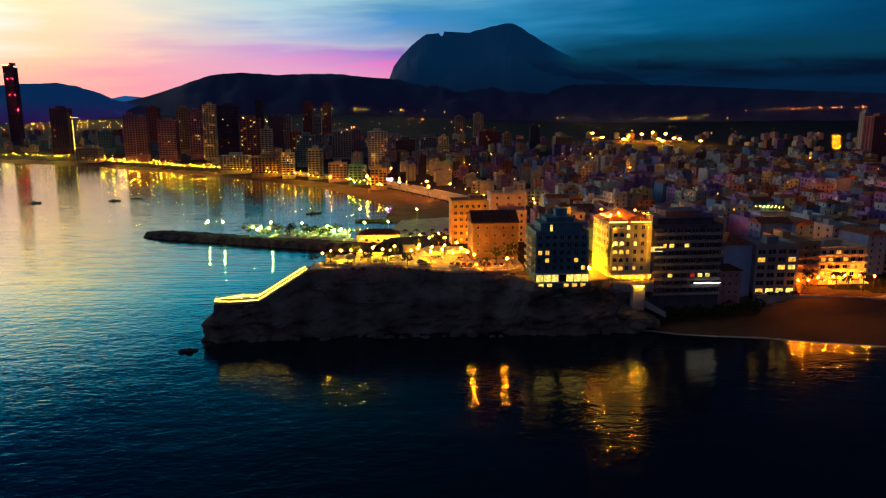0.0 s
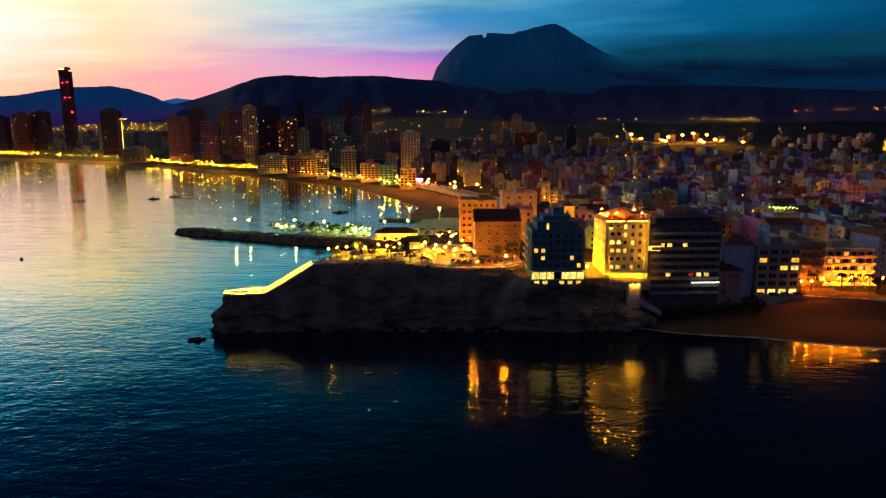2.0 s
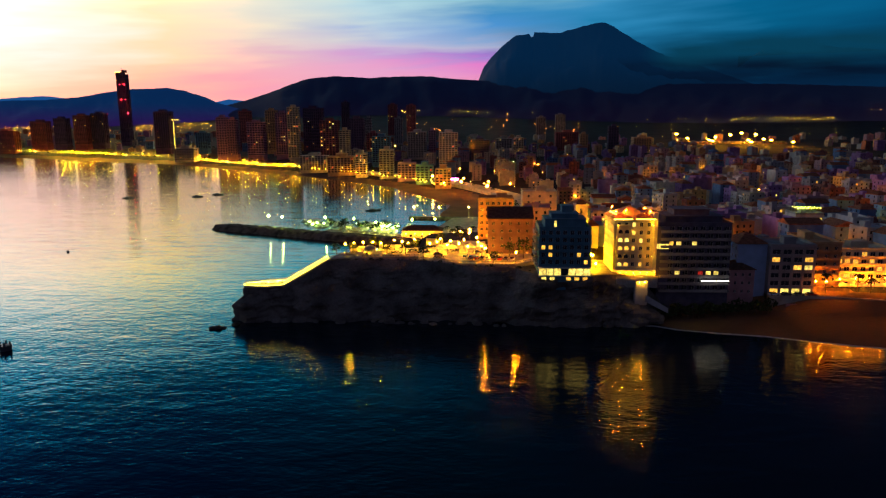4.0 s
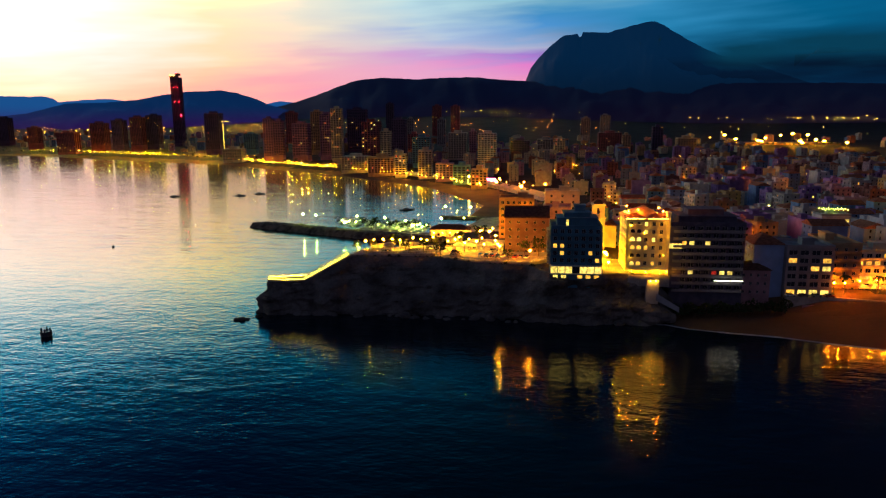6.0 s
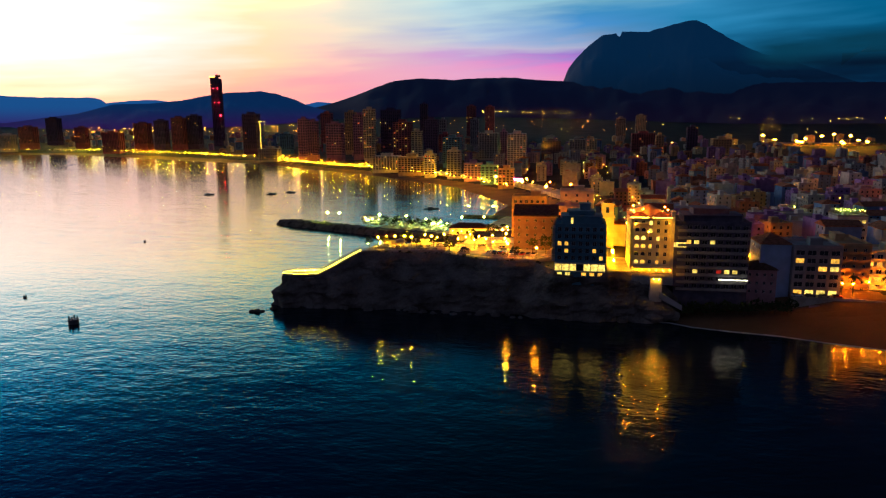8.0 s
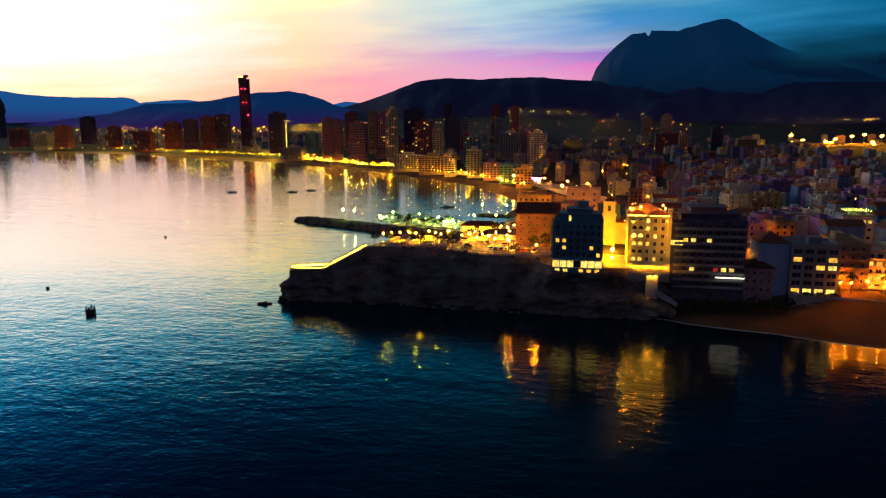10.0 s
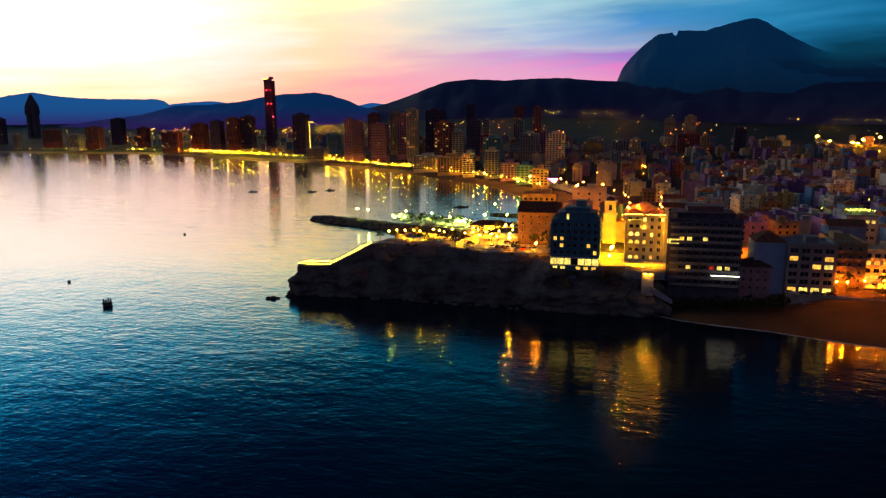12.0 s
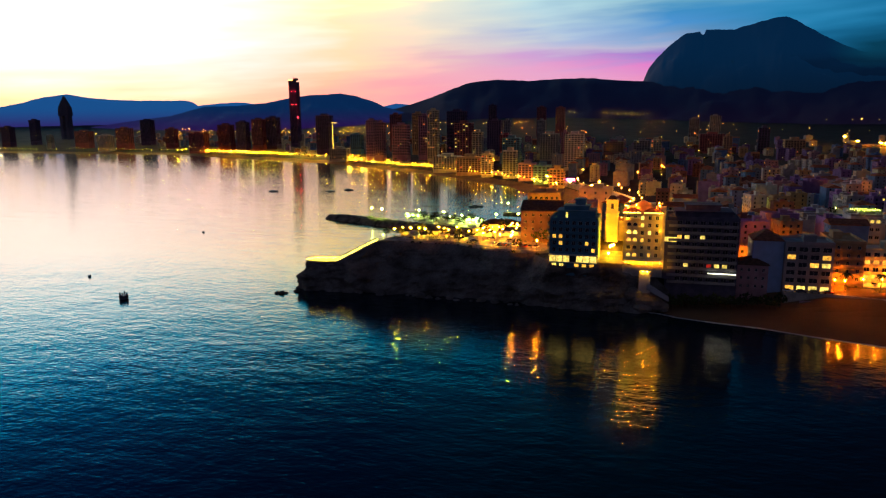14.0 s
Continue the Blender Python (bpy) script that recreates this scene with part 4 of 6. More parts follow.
# the twin-shafted tower with its pointed crown
crown_tower = thing("high_rise", (-2085, 2110, gz(-2085, 2110)), "tall dark twin-shafted tower with a pointed crown", "high-rise", "resort towers")
for x in (-24, 8):
    g = Geo()
    g.box(x, x + 16, -14, 14, -4, 120)
    part("shaft", g, SLATE, crown_tower)
g = Geo()
g.add([(-30, -15, 88), (30, -15, 88), (30, 15, 88), (-30, 15, 88), (-27, -13, 120), (27, -13, 120), (27, 13, 120), (-27, 13, 120),
       (-9, -6, 150), (9, -6, 150), (9, 6, 150), (-9, 6, 150), (-3, -3, 161), (3, -3, 161), (3, 3, 161), (-3, 3, 161)],
      [(3, 2, 1, 0), (12, 13, 14, 15)] + [(a + i, a + (i + 1) % 4, a + 4 + (i + 1) % 4, a + 4 + i) for a in (0, 4, 8) for i in range(4)])
part("crown", g, SLATE, crown_tower, "pointed diamond-shaped crown")
crown_tower.scale = (0.8, 0.8, 1.0)

tower(-213, 2119, 27, 22, 88, "reddish high-rise block among the resort towers", BROWN, 7)
tower(-266, 2090, 27, 22, 90, "reddish high-rise block among the resort towers", BROWN, 7)
tower(-678, 1453, 32.7, 24, 80, "dark high-rise block with unlit balconies", SLATE, 11, odds=0.01)
tower(-559, 1280, 37.6, 24, 25, "grey concrete high-rise block above the bay", GREY, 12, odds=0.03)
tower(-588, 1434, 24.9, 18, 36, "bluish grey block of flats near the bay", BLUEGREY, 13, odds=0.02)
tower(-482, 1267, 19.2, 14, 74, "dusky pink high-rise block of holiday flats", PINK, 14, odds=0.02)
tower(-457, 1250, 18.0, 14, 67, "dusky pink high-rise block of holiday flats", PINK, 15, odds=0.02)
tower(-507, 1471, 23.4, 17, 80, "reddish brown high-rise hotel with few lit rooms", BROWN, 16, odds=0.01)
tower(-409, 1238, 29.2, 21, 62, "dusky pink high-rise block of holiday flats", PINK, 17, odds=0.03)
tower(-426, 1391, 22.2, 16, 82, "ochre block of flats with lit windows", OCHRE, 18, odds=0.03)
tower(-367, 1258, 22.1, 16, 78, "dusky pink high-rise block of holiday flats", PINK, 19, odds=0.05)
tower(-323, 1172, 18.8, 14, 88, "pale cream high-rise with scattered lit windows", CREAM, 20, odds=0.14)
tower(-349, 1427, 39.3, 24, 86, "dark high-rise block with unlit balconies", SLATE, 21, odds=0.03)
tower(-243, 1087, 28.3, 20, 67, "reddish brown high-rise hotel with few lit rooms", BROWN, 22, odds=0.16)
tower(-220, 1089, 15.9, 14, 52, "pale cream high-rise with scattered lit windows", CREAM, 23, odds=0.05)
tower(-351, 1789, 19.3, 14, 99, "dark high-rise block with unlit balconies", SLATE, 24, odds=0.02)
tower(-236, 1293, 26.9, 19, 67, "dark high-rise block with unlit balconies", SLATE, 25, odds=0.02)
tower(-224, 1356, 12.5, 14, 66, "grey concrete high-rise block above the bay", GREY, 26, odds=0.02)
tower(-183, 1143, 19.4, 14, 45, "reddish brown high-rise hotel with few lit rooms", BROWN, 27, odds=0.05)
tower(-194, 1613, 18.7, 14, 62, "grey concrete high-rise block above the bay", GREY, 28, odds=0.02)
tower(-159, 1070, 27.2, 20, 43, "bluish grey block of flats near the bay", BLUEGREY, 29, odds=0.05)
tower(-112, 1170, 30.8, 22, 46, "grey concrete high-rise block above the bay", GREY, 30, odds=0.03)
tower(-87, 1175, 11.9, 14, 48, "dusky pink high-rise block of holiday flats", PINK, 31, odds=0.02)
tower(-52, 998, 26.4, 19, 51, "white block of flats among trees", WHITE, 32, odds=0.03)
tower(-254, 1025, 40.0, 24, 24, "pale cream high-rise with scattered lit windows", CREAM, 33, odds=0.1)
tower(-202, 970, 37.2, 24, 26, "ochre block of flats with lit windows", OCHRE, 34, odds=0.12)
tower(-168, 934, 15.1, 14, 32, "pale cream high-rise with scattered lit windows", CREAM, 35, odds=0.2)
tower(-130, 910, 18.3, 14, 38, "grey concrete high-rise block above the bay", GREY, 36, odds=0.06)
tower(-100, 876, 22.4, 16, 23, "dusky pink high-rise block of holiday flats", PINK, 37, odds=0.08)
tower(-74, 835, 20.7, 15, 23, "bluish grey block of flats near the bay", BLUEGREY, 38, odds=0.1)
tower(-49, 783, 17.6, 14, 22, "ochre block of flats with lit windows", OCHRE, 39, odds=0.2)
tower(39, 1314, 28.8, 21, 28, "grey concrete high-rise block above the bay", GREY, 40, odds=0.06)
tower(64, 1272, 18.0, 14, 31, "pale cream high-rise with scattered lit windows", CREAM, 41, odds=0.15)
tower(161, 1905, 24.0, 17, 56, "grey concrete high-rise block above the bay", GREY, 42, odds=0.01)
tower(212, 1899, 25.5, 18, 63, "grey concrete high-rise block above the bay", GREY, 43, odds=0.01)
tower(167, 1400, 44.2, 24, 36, "reddish brown high-rise hotel with few lit rooms", BROWN, 44, odds=0.02)
tower(185, 1296, 14.3, 14, 36, "ochre block of flats with lit windows", OCHRE, 45, odds=0.1)
tower(256, 1384, 19.8, 14, 48, "dark high-rise block with unlit balconies", SLATE, 46, odds=0.02)
tower(297, 1323, 32.6, 24, 29, "ochre block of flats with lit windows", OCHRE, 47, odds=0.06)
tower(779, 1151, 8.5, 14, 77, "grey concrete high-rise block above the bay", GREY, 48, odds=0.02)
tower(738, 1057, 36.7, 24, 71, "reddish brown high-rise hotel with few lit rooms", BROWN, 49, odds=0.02)
tower(-7, 1216, 33.2, 24, 30, "dark high-rise block with unlit balconies", SLATE, 50, odds=0.02)
tower(-2012, 1789, 36.9, 24, 53, "dark high-rise block with unlit balconies", SLATE, 51, odds=0.02)
tower(-1979, 1867, 28.4, 21, 74, "dark high-rise block with unlit balconies", SLATE, 52, odds=0.01)
tower(-1657, 1746, 51.9, 24, 39, "reddish brown high-rise hotel with few lit rooms", BROWN, 53, odds=0.03)
tower(-1467, 1706, 44.8, 24, 48, "reddish brown high-rise hotel with few lit rooms", BROWN, 54, odds=0.05)
tower(-1494, 1841, 37.1, 24, 70, "dark high-rise block with unlit balconies", SLATE, 55, odds=0.01)
tower(-1317, 1729, 29.6, 21, 45, "reddish brown high-rise hotel with few lit rooms", BROWN, 56, odds=0.04)
tower(-1074, 1646, 38.1, 24, 57, "reddish brown high-rise hotel with few lit rooms", BROWN, 57, odds=0.03)
tower(-1016, 1639, 30.1, 22, 64, "dark high-rise block with unlit balconies", SLATE, 58, odds=0.03)
tower(-959, 1627, 31.2, 22, 71, "reddish brown high-rise hotel with few lit rooms", BROWN, 59, odds=0.03)
tower(-927, 1648, 31.4, 23, 75, "dark high-rise block with unlit balconies", SLATE, 60, odds=0.03)
tower(-1118, 1584, 47.6, 24, 51, "reddish brown high-rise hotel with few lit rooms", BROWN, 61, odds=0.06)
tower(-1484, 1648, 40.5, 24, 38, "grey concrete high-rise block above the bay", GREY, 62, odds=0.06)
tower(-1759, 1714, 17.3, 14, 27, "grey concrete high-rise block above the bay", GREY, 63, odds=0.05)
# a lit tower crane beside the dark block
crane = thing("tower_crane", (-655, 1448, gz(-655, 1448)), "slim tower crane hung with a yellow light chain", "crane")
g = Geo()
g.tube((0, 0, 0), (0, 0, 72), 0.6, 0.6, 4)
g.tube((0, 0, 70), (16, 0, 70), 0.7, 0.5, 4)
g.tube((0, 0, 70), (-7, 0, 70), 0.7, 0.6, 4)
part("mast", g, METAL, crane)
g = Geo()
g.tube((0, -1.2, 8), (0, -1.2, 66), 0.2, 0.2, 5)
part("light_chain", g, STRIP_YELLOW, crane, "yellow light chain")
g = Geo()
g.tube((-3, -1, 71.5), (12, -1, 71.5), 0.18, 0.18, 5)
part("light_chain", g, STRIP_YELLOW, crane, "yellow light chain")


# ---- street lamps ----
def lamp_kind(name, label, tall, radius, mat, heads=1, pole=DARKMETAL, group="street lamps"):
    root = thing(name, (0, 0, -500), label, "street lamp", group)
    g = Geo()
    g.tube((0, 0, -0.5), (0, 0, tall), 0.11, 0.07, 6)
    g.tube((0, 0, 0), (0, 0, 0.7), 0.2, 0.16, 6)
    if heads > 1:
        g.tube((-0.8, 0, tall), (0.8, 0, tall), 0.05, 0.05, 5)
    part("pole", g, pole, root)
    for i in range(heads):
        g = Geo()
        g.ball(((i - (heads - 1) / 2) * 1.6, 0, tall + radius * 0.8), radius, 5, 8)
        part("lamp_globe", g, mat, root, "glowing lamp globe")
    return root


FAR_LAMPS, FAR_TREES = [], []


def place(master, x, y, z=None, turn=0.0):
    m = pose(x, y, gz(x, y) if z is None else z, 0, 0, turn)
    if (y > 640 or x < -330) and (y > 1000 or x < -330 or x > 60) and master.name.startswith(("street_lamp", "tree")):
        (FAR_LAMPS if master.name.startswith("street_lamp") else FAR_TREES).append((master, m))
        return None
    return copy_thing(master, m)


def retire(master):
    for o in (*master.children_recursive, master):
        bpy.data.objects.remove(o)


prom = lamp_kind("street_lamp", "tall promenade lamp along the far beach", 7.5, 0.42, LAMP_FAR, 1, group="promenade lamps")
prom_y = lamp_kind("street_lamp", "tall promenade lamp with yellow light along the far beach", 7.5, 0.44, LAMP_FAR_YELLOW, 1, group="promenade lamps")
prom_bright = lamp_kind("street_lamp", "tall promenade lamp with a strong yellow light", 8.5, 0.36, LAMP_BRIGHT, 1, group="promenade lamps")
town_lamp = lamp_kind("street_lamp", "orange street lamp in the old town lanes", 5.5, 0.29, LAMP_ORANGE, 1, group="town lamps")
road_lamp = lamp_kind("street_lamp", "warm street lamp beside the road", 7.0, 0.26, LAMP, 1, group="road lamps")


avenue_lamp = lamp_kind("street_lamp", "orange street lamp along a wide avenue", 9.0, 0.15, LAMP_AVENUE, 1, group="town lamps")


def along(points, gap, start=0.0):
    out, left = [], start
    for (ax, ay), (bx, by) in zip(points, points[1:]):
        n = math.hypot(bx - ax, by - ay)
        while left < n:
            s = left / n
            out.append((ax + (bx - ax) * s, ay + (by - ay) * s))
            left += gap
        left -= n
    return out


# the promenade runs a beach's width behind the water
r = random.Random(21)
shore_line = COAST[1:11]
def behind_beach(x, y, far):
    """The place that lies so many metres inland of a point on the shore."""
    e = 20.0
    dx, dy = [float(inland(np.array([x + a]), np.array([y + b]))[0] - inland(np.array([x - a]), np.array([y - b]))[0]) for a, b in ((e, 0), (0, e))]
    n = math.hypot(dx, dy) or 1.0
    return x + dx / n * far, y + dy / n * far


for i, (x, y) in enumerate(along(shore_line, 9, 5)):
    x, y = behind_beach(x, y, r.uniform(58, 68) if x < -560 else r.uniform(27, 35))
    if y < 740:
        continue
    if x < -560 and i % (3 if x < -1500 else 2):
        continue
    place(prom_y if r.random() < 0.45 else prom, x, y)
    if i % 4 == 0:
        place(prom_bright, x + r.uniform(-8, 8), y + r.uniform(-2, 12))
    if x > -1300 and r.random() < 0.6:
        place(prom_y if r.random() < 0.5 else prom, x + r.uniform(6, 20), y + r.uniform(8, 32))


# ---- trees ----
def tree_kind(seed, tall, wide, leaves=70):
    r = random.Random(seed)
    root = thing("tree", (0, 0, -500), "dark leafy street tree with an uneven crown", "tree", "street trees")
    g = Geo()
    g.tube((0, 0, -0.4), (0.1, 0, tall * 0.5), 0.22, 0.13, 6)
    for i in range(4):
        a = i * 1.6 + r.random()
        g.tube((0.1, 0, tall * 0.42), (math.cos(a) * wide * 0.5, math.sin(a) * wide * 0.5, tall * 0.75), 0.1, 0.04, 5)
    part("trunk", g, BARK, root)
    g = Geo()
    for i in range(leaves):
        a, b = r.uniform(0, 6.283), r.uniform(-0.6, 1.0)
        rad = wide * (0.45 + 0.55 * r.random()) * math.sqrt(max(0.05, 1 - 0.8 * b * b))
        c = (math.cos(a) * rad, math.sin(a) * rad, tall * 0.7 + b * tall * 0.3)
        s = wide * r.uniform(0.14, 0.3)
        pts = [(c[0] + r.uniform(-s, s), c[1] + r.uniform(-s, s), c[2] + r.uniform(-s, s)) for _ in range(4)]
        g.add(pts, [(0, 1, 2), (0, 2, 3), (0, 3, 1), (1, 3, 2)])
    part("crown", g, LEAF, root)
    return root


def palm_kind(seed, tall):
    r = random.Random(seed)
    root = thing("palm_tree", (0, 0, -500), "tall palm with a drooping crown of fronds", "palm tree", "palms")
    g = Geo()
    g.tube((0, 0, -0.4), (0.25, 0.1, tall * 0.5), 0.25, 0.18, 7)
    g.tube((0.25, 0.1, tall * 0.5), (0.3, 0.2, tall), 0.18, 0.16, 7)
    part("trunk", g, BARK, root)
    g = Geo()
    for i in range(18):
        a = i * 2.4 + r.uniform(-0.2, 0.2)
        up = r.uniform(-0.2, 0.9)
        u, v = Vector((math.cos(a), math.sin(a), 0)), Vector((-math.sin(a), math.cos(a), 0))
        last = None
        for k in range(6):
            s = k / 5
            p = Vector((0.3, 0.2, tall)) + u * (2.6 * s) + Vector((0, 0, up * 1.6 * s - 2.4 * s * s))
            w = v * (0.42 * (1 - s * 0.8)) - Vector((0, 0, 0.12))
            cur = [tuple(p + w), tuple(p + Vector((0, 0, 0.1))), tuple(p - v * (0.42 * (1 - s * 0.8)) - Vector((0, 0, 0.12)))]
            if last:
                g.add(last + cur, [(0, 3, 4, 1), (1, 4, 5, 2)])
            last = cur
    part("frond_crown", g, LEAF, root)
    return root


trees = [tree_kind(31, 6.5, 3.0), tree_kind(32, 8.0, 3.6), tree_kind(33, 5.0, 2.6)]
palms = [palm_kind(41, 8.5), palm_kind(42, 7.0)]
for x, y in along(shore_line, 24, 12):
    x, y = x + 48 + r.uniform(-9, 14), y + 66 + r.uniform(-9, 16)
    if (x > -20 and y < 690) or x < -1500:
        continue
    place(r.choice(trees), x, y, turn=r.uniform(0, 360))


# ---- the town ----
def town_house_kind(seed):
    r = random.Random(seed)
    w, d, floors = r.uniform(9, 17), r.uniform(9, 14), r.choice((2, 3, 3, 4, 4, 5, 6))
    h = floors * 3.0
    wall = (WHITE, DUSK_BLUE, CREAM, DUSK_LILAC, WHITE, PINK, DUSK_BLUE, GREY, OCHRE, DUSK_LILAC, BROWN)[seed % 11]
    what = {"white_plaster": "white rendered", "cream_plaster": "cream rendered", "pink_plaster": "pinkish rendered", "grey_concrete": "grey concrete", "ochre_plaster": "ochre rendered", "dusk_blue_tinted_plaster": "dusk-blue tinted rendered", "dusk_lilac_tinted_plaster": "dusk-lilac tinted rendered", "brown_brick": "brown brick"}[wall.name]
    tiled = r.random() < 0.3
    root = thing("town_house", (0, 0, -500), f"{what} town house with a {'tiled roof' if tiled else 'flat roof terrace'}", "house", "town houses")
    g = Geo()
    X0, X1, Y0, Y1 = -w / 2, w / 2, -d / 2, d / 2
    bays = max(2, int(w / 3.4))
    ops = rows_of(w, h, floors, bays, 1.3, 1.5, 0.85, 0, 0.3)
    ops2 = rows_of(d, h, floors, max(2, int(d / 4)), 1.1, 1.4, 0.9, 0, 0.3)
    g.facade((X0, Y0, 0), (1, 0, 0), w, h, ops)
    g.facade((X0, Y1, 0), (0, -1, 0), d, h, ops2)
    g.facade((X1, Y0, 0), (0, 1, 0), d, h, ops2)
    g.add([(X1, Y1, 0), (X0, Y1, 0), (X0, Y1, h), (X1, Y1, h)], [(0, 1, 2, 3)])
    g.box(X0, X1, Y0, Y1, -7, 0)
    if not tiled:
        g.box(X0, X1, Y0, Y1, h, h + 0.25)
        for a in ((X0, X1, Y0, Y0 + 0.2), (X0, X1, Y1 - 0.2, Y1), (X0, X0 + 0.2, Y0 + 0.2, Y1 - 0.2), (X1 - 0.2, X1, Y0 + 0.2, Y1 - 0.2)):
            g.box(*a, h + 0.25, h + 1.15)
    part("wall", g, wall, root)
    g = Geo()
    g.box(X0 + 0.3, X1 - 0.3, Y0 + 0.3, Y1 - 0.3, 0, h - 0.05)
    part("glazing", g, GLASS, root, "dark window glass")
    if tiled:
        g = Geo()
        g.hip(X0, X1, Y0, Y1, h + 0.2, h + 0.2 + d * 0.22, 0.5, r.choice((0.0, 1.0)))
        part("roof", g, TILE, root, "terracotta tiled roof")
    else:
        g = Geo()
        a, b = r.uniform(X0 + 1, 0), r.uniform(-1, Y1 - 4)
        g.box(a, a + 3.6, b, b + 3.2, h + 0.25, h + 2.9)
        g.box(a - 0.2, a + 3.8, b - 0.2, b + 3.4, h + 2.9, h + 3.1)
        part("stair_head", g, wall, root)
        if r.random() < 0.6:
            g = Geo()
            g.tube((X1 - 2.2, 1, h + 0.25), (X1 - 2.2, 1, h + 1.9), 0.7, 0.7, 10)
            part("water_tank", g, GREY, root)
        if r.random() < 0.6:
            g = Geo()
            g.tube((X0 + 1.5, Y1 - 1.5, h), (X0 + 1.5, Y1 - 1.5, h + 4), 0.05, 0.03, 5)
            g.tube((X0 + 0.9, Y1 - 1.5, h + 3.8), (X0 + 2.1, Y1 - 1.5, h + 3.8), 0.03, 0.03, 4)
            part("aerial", g, METAL, root)
    for f in range(1, floors):
        if r.random() < 0.5:
            q = Geo()
            a = r.uniform(X0 + 0.3, X0 + w * 0.4)
            b = a + w * r.uniform(0.3, 0.5)
            q.box(a, b, Y0 - 1.1, Y0 - 0.003, f * 3 - 0.12, f * 3)
            q.box(a, b, Y0 - 1.1, Y0 - 1.0, f * 3, f * 3 + 0.95)
            part("balcony", q, wall, root)
    for k in range(r.choice((0, 0, 0, 1, 1, 2))):
        a, b, c, dd = r.choice(ops)
        q = Geo()
        q.box(X0 + a + 0.05, X0 + b - 0.05, Y0 + 0.22, Y0 + 0.28, c + 0.05, dd - 0.05)
        part("lit_window", q, r.choice((ROOM, ROOM_WHITE, ROOM)), root, "lit window")
    root["span"] = max(w, d)
    return root


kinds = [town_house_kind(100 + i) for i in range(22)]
big = [k for k in kinds if max(c.dimensions.z for c in k.children) > 14]
TAKEN = [(-8, 18, 296, 326), (12, 37, 260, 286), (30, 63, 268, 322), (60, 94, 268, 296), (90, 131, 276, 302), (127, 170, 270, 312), (-110, -8, 240, 420), (-200, 12, 380, 560), (425, 705, 1240, 1730), (-12, 12, 338, 366), (12, 38, 374, 398), (149, 167, 350, 366), (151, 166, 334, 350)]


def joined(name, label, category, spots):
    """Many copies of thing patterns, too far off to pick apart, as one mesh."""
    verts, faces, index, mats, base = [], [], [], [], 0
    for master, m in spots:
        for o in master.children_recursive:
            me = o.data
            w = m @ o.matrix_basis
            co = np.empty(len(me.vertices) * 3)
            me.vertices.foreach_get("co", co)
            co = co.reshape(-1, 3) @ np.array(w.to_3x3()).T + np.array(w.translation)
            verts.append(co)
            mat = me.materials[0]
            if mat not in mats:
                mats.append(mat)
            k = mats.index(mat)
            for p in me.polygons:
                faces.append([base + i for i in p.vertices])
                index.append(k)
            base += len(me.vertices)
    me = bpy.data.meshes.new(name)
    me.from_pydata(np.vstack(verts).tolist(), [], faces)
    for mat in mats:
        me.materials.append(mat)
    me.polygons.foreach_set("material_index", index)
    me.update()
    return tagged(new(name, me), label, category, kind="stuff")


HOUSES = []


def town_at(x, y, step, pool, lean):
    jx, jy = x + r.uniform(-0.22, 0.22) * step, y + r.uniform(-0.22, 0.22) * step
    if any(a - 6 < jx < b + 6 and c - 6 < jy < d + 6 for a, b, c, d in TAKEN):
        return
    if inland(np.array([jx]), np.array([jy]))[0] < (36 if jy < 420 else 105) or r.random() < 0.07:
        return
    if jy > 1120 and abs(jx - (645 + (jy - 1010) * 0.667)) < 30:
        return
    m = r.choice(pool)
    if jy < 520 and jx < 60 and r.random() < 0.3:
        return
    HOUSES.append((m, pose(jx, jy, gz(jx, jy), 0, 0, lean + r.choice((0, 90, 180, 270)) + r.uniform(-7, 7))))


for y0, y1, sx, sy, x0f in ((300, 470, 17.5, 16, 18), (470, 700, 21, 20, 0), (700, 1000, 31, 30, -40), (1000, 1420, 50, 46, -40), (1420, 1900, 85, 80, -100)):
    y = y0
    while y < y1:
        x = x0f
        right = -41 + (y - 16) * 0.79 + 25
        while x < right:
            town_at(x, y, sx, kinds if y < 1000 else big, 8 if x > 120 else -4)
            x += sx
        y += sy
for i in range(330):
    x = r.uniform(-1900, 60)
    y = 800 - x * 0.55 + r.uniform(180, 900)
    if inland(np.array([x]), np.array([y]))[0] > 170:
        HOUSES.append((r.choice(big), pose(x, y, gz(x, y), 0, 0, r.uniform(-20, 20))))
HOUSES.sort(key=lambda h: h[1].translation.y)
for m, at in HOUSES[:290]:
    copy_thing(m, at)
joined("far_town", "pale flat-roofed houses of the town stretching inland", "houses", HOUSES[290:])
# lamps in the lanes, each beside a house front
for i, (m, at) in enumerate(HOUSES):
    if i >= 560 or r.random() > (0.3 if at.translation.x > 130 else 0.62 if i < 130 else 0.55 if i < 290 else 0.25):
        continue
    p = at @ Vector((r.uniform(-4, 4), -m["span"] / 2 - 1.6, 0))
    if not any(a < p.x < b and c < p.y < d for a, b, c, d in TAKEN):
        place(town_lamp if r.random() < 0.86 else road_lamp, p.x, p.y)
for i in range(45):
    y = r.uniform(700, 1900)
    x = r.uniform(-60, -41 + (y - 16) * 0.78)
    if inland(np.array([x]), np.array([y]))[0] > 110:
        place(road_lamp, x, y)
for i in range(70):
    y = r.uniform(330, 1500)
    x = r.uniform(20, -41 + (y - 16) * 0.78)
    if not any(a - 2 < x < b + 2 and c - 2 < y < d + 2 for a, b, c, d in TAKEN) and inland(np.array([x]), np.array([y]))[0] > 60:
        place(r.choice(trees), x, y, turn=r.uniform(0, 360))
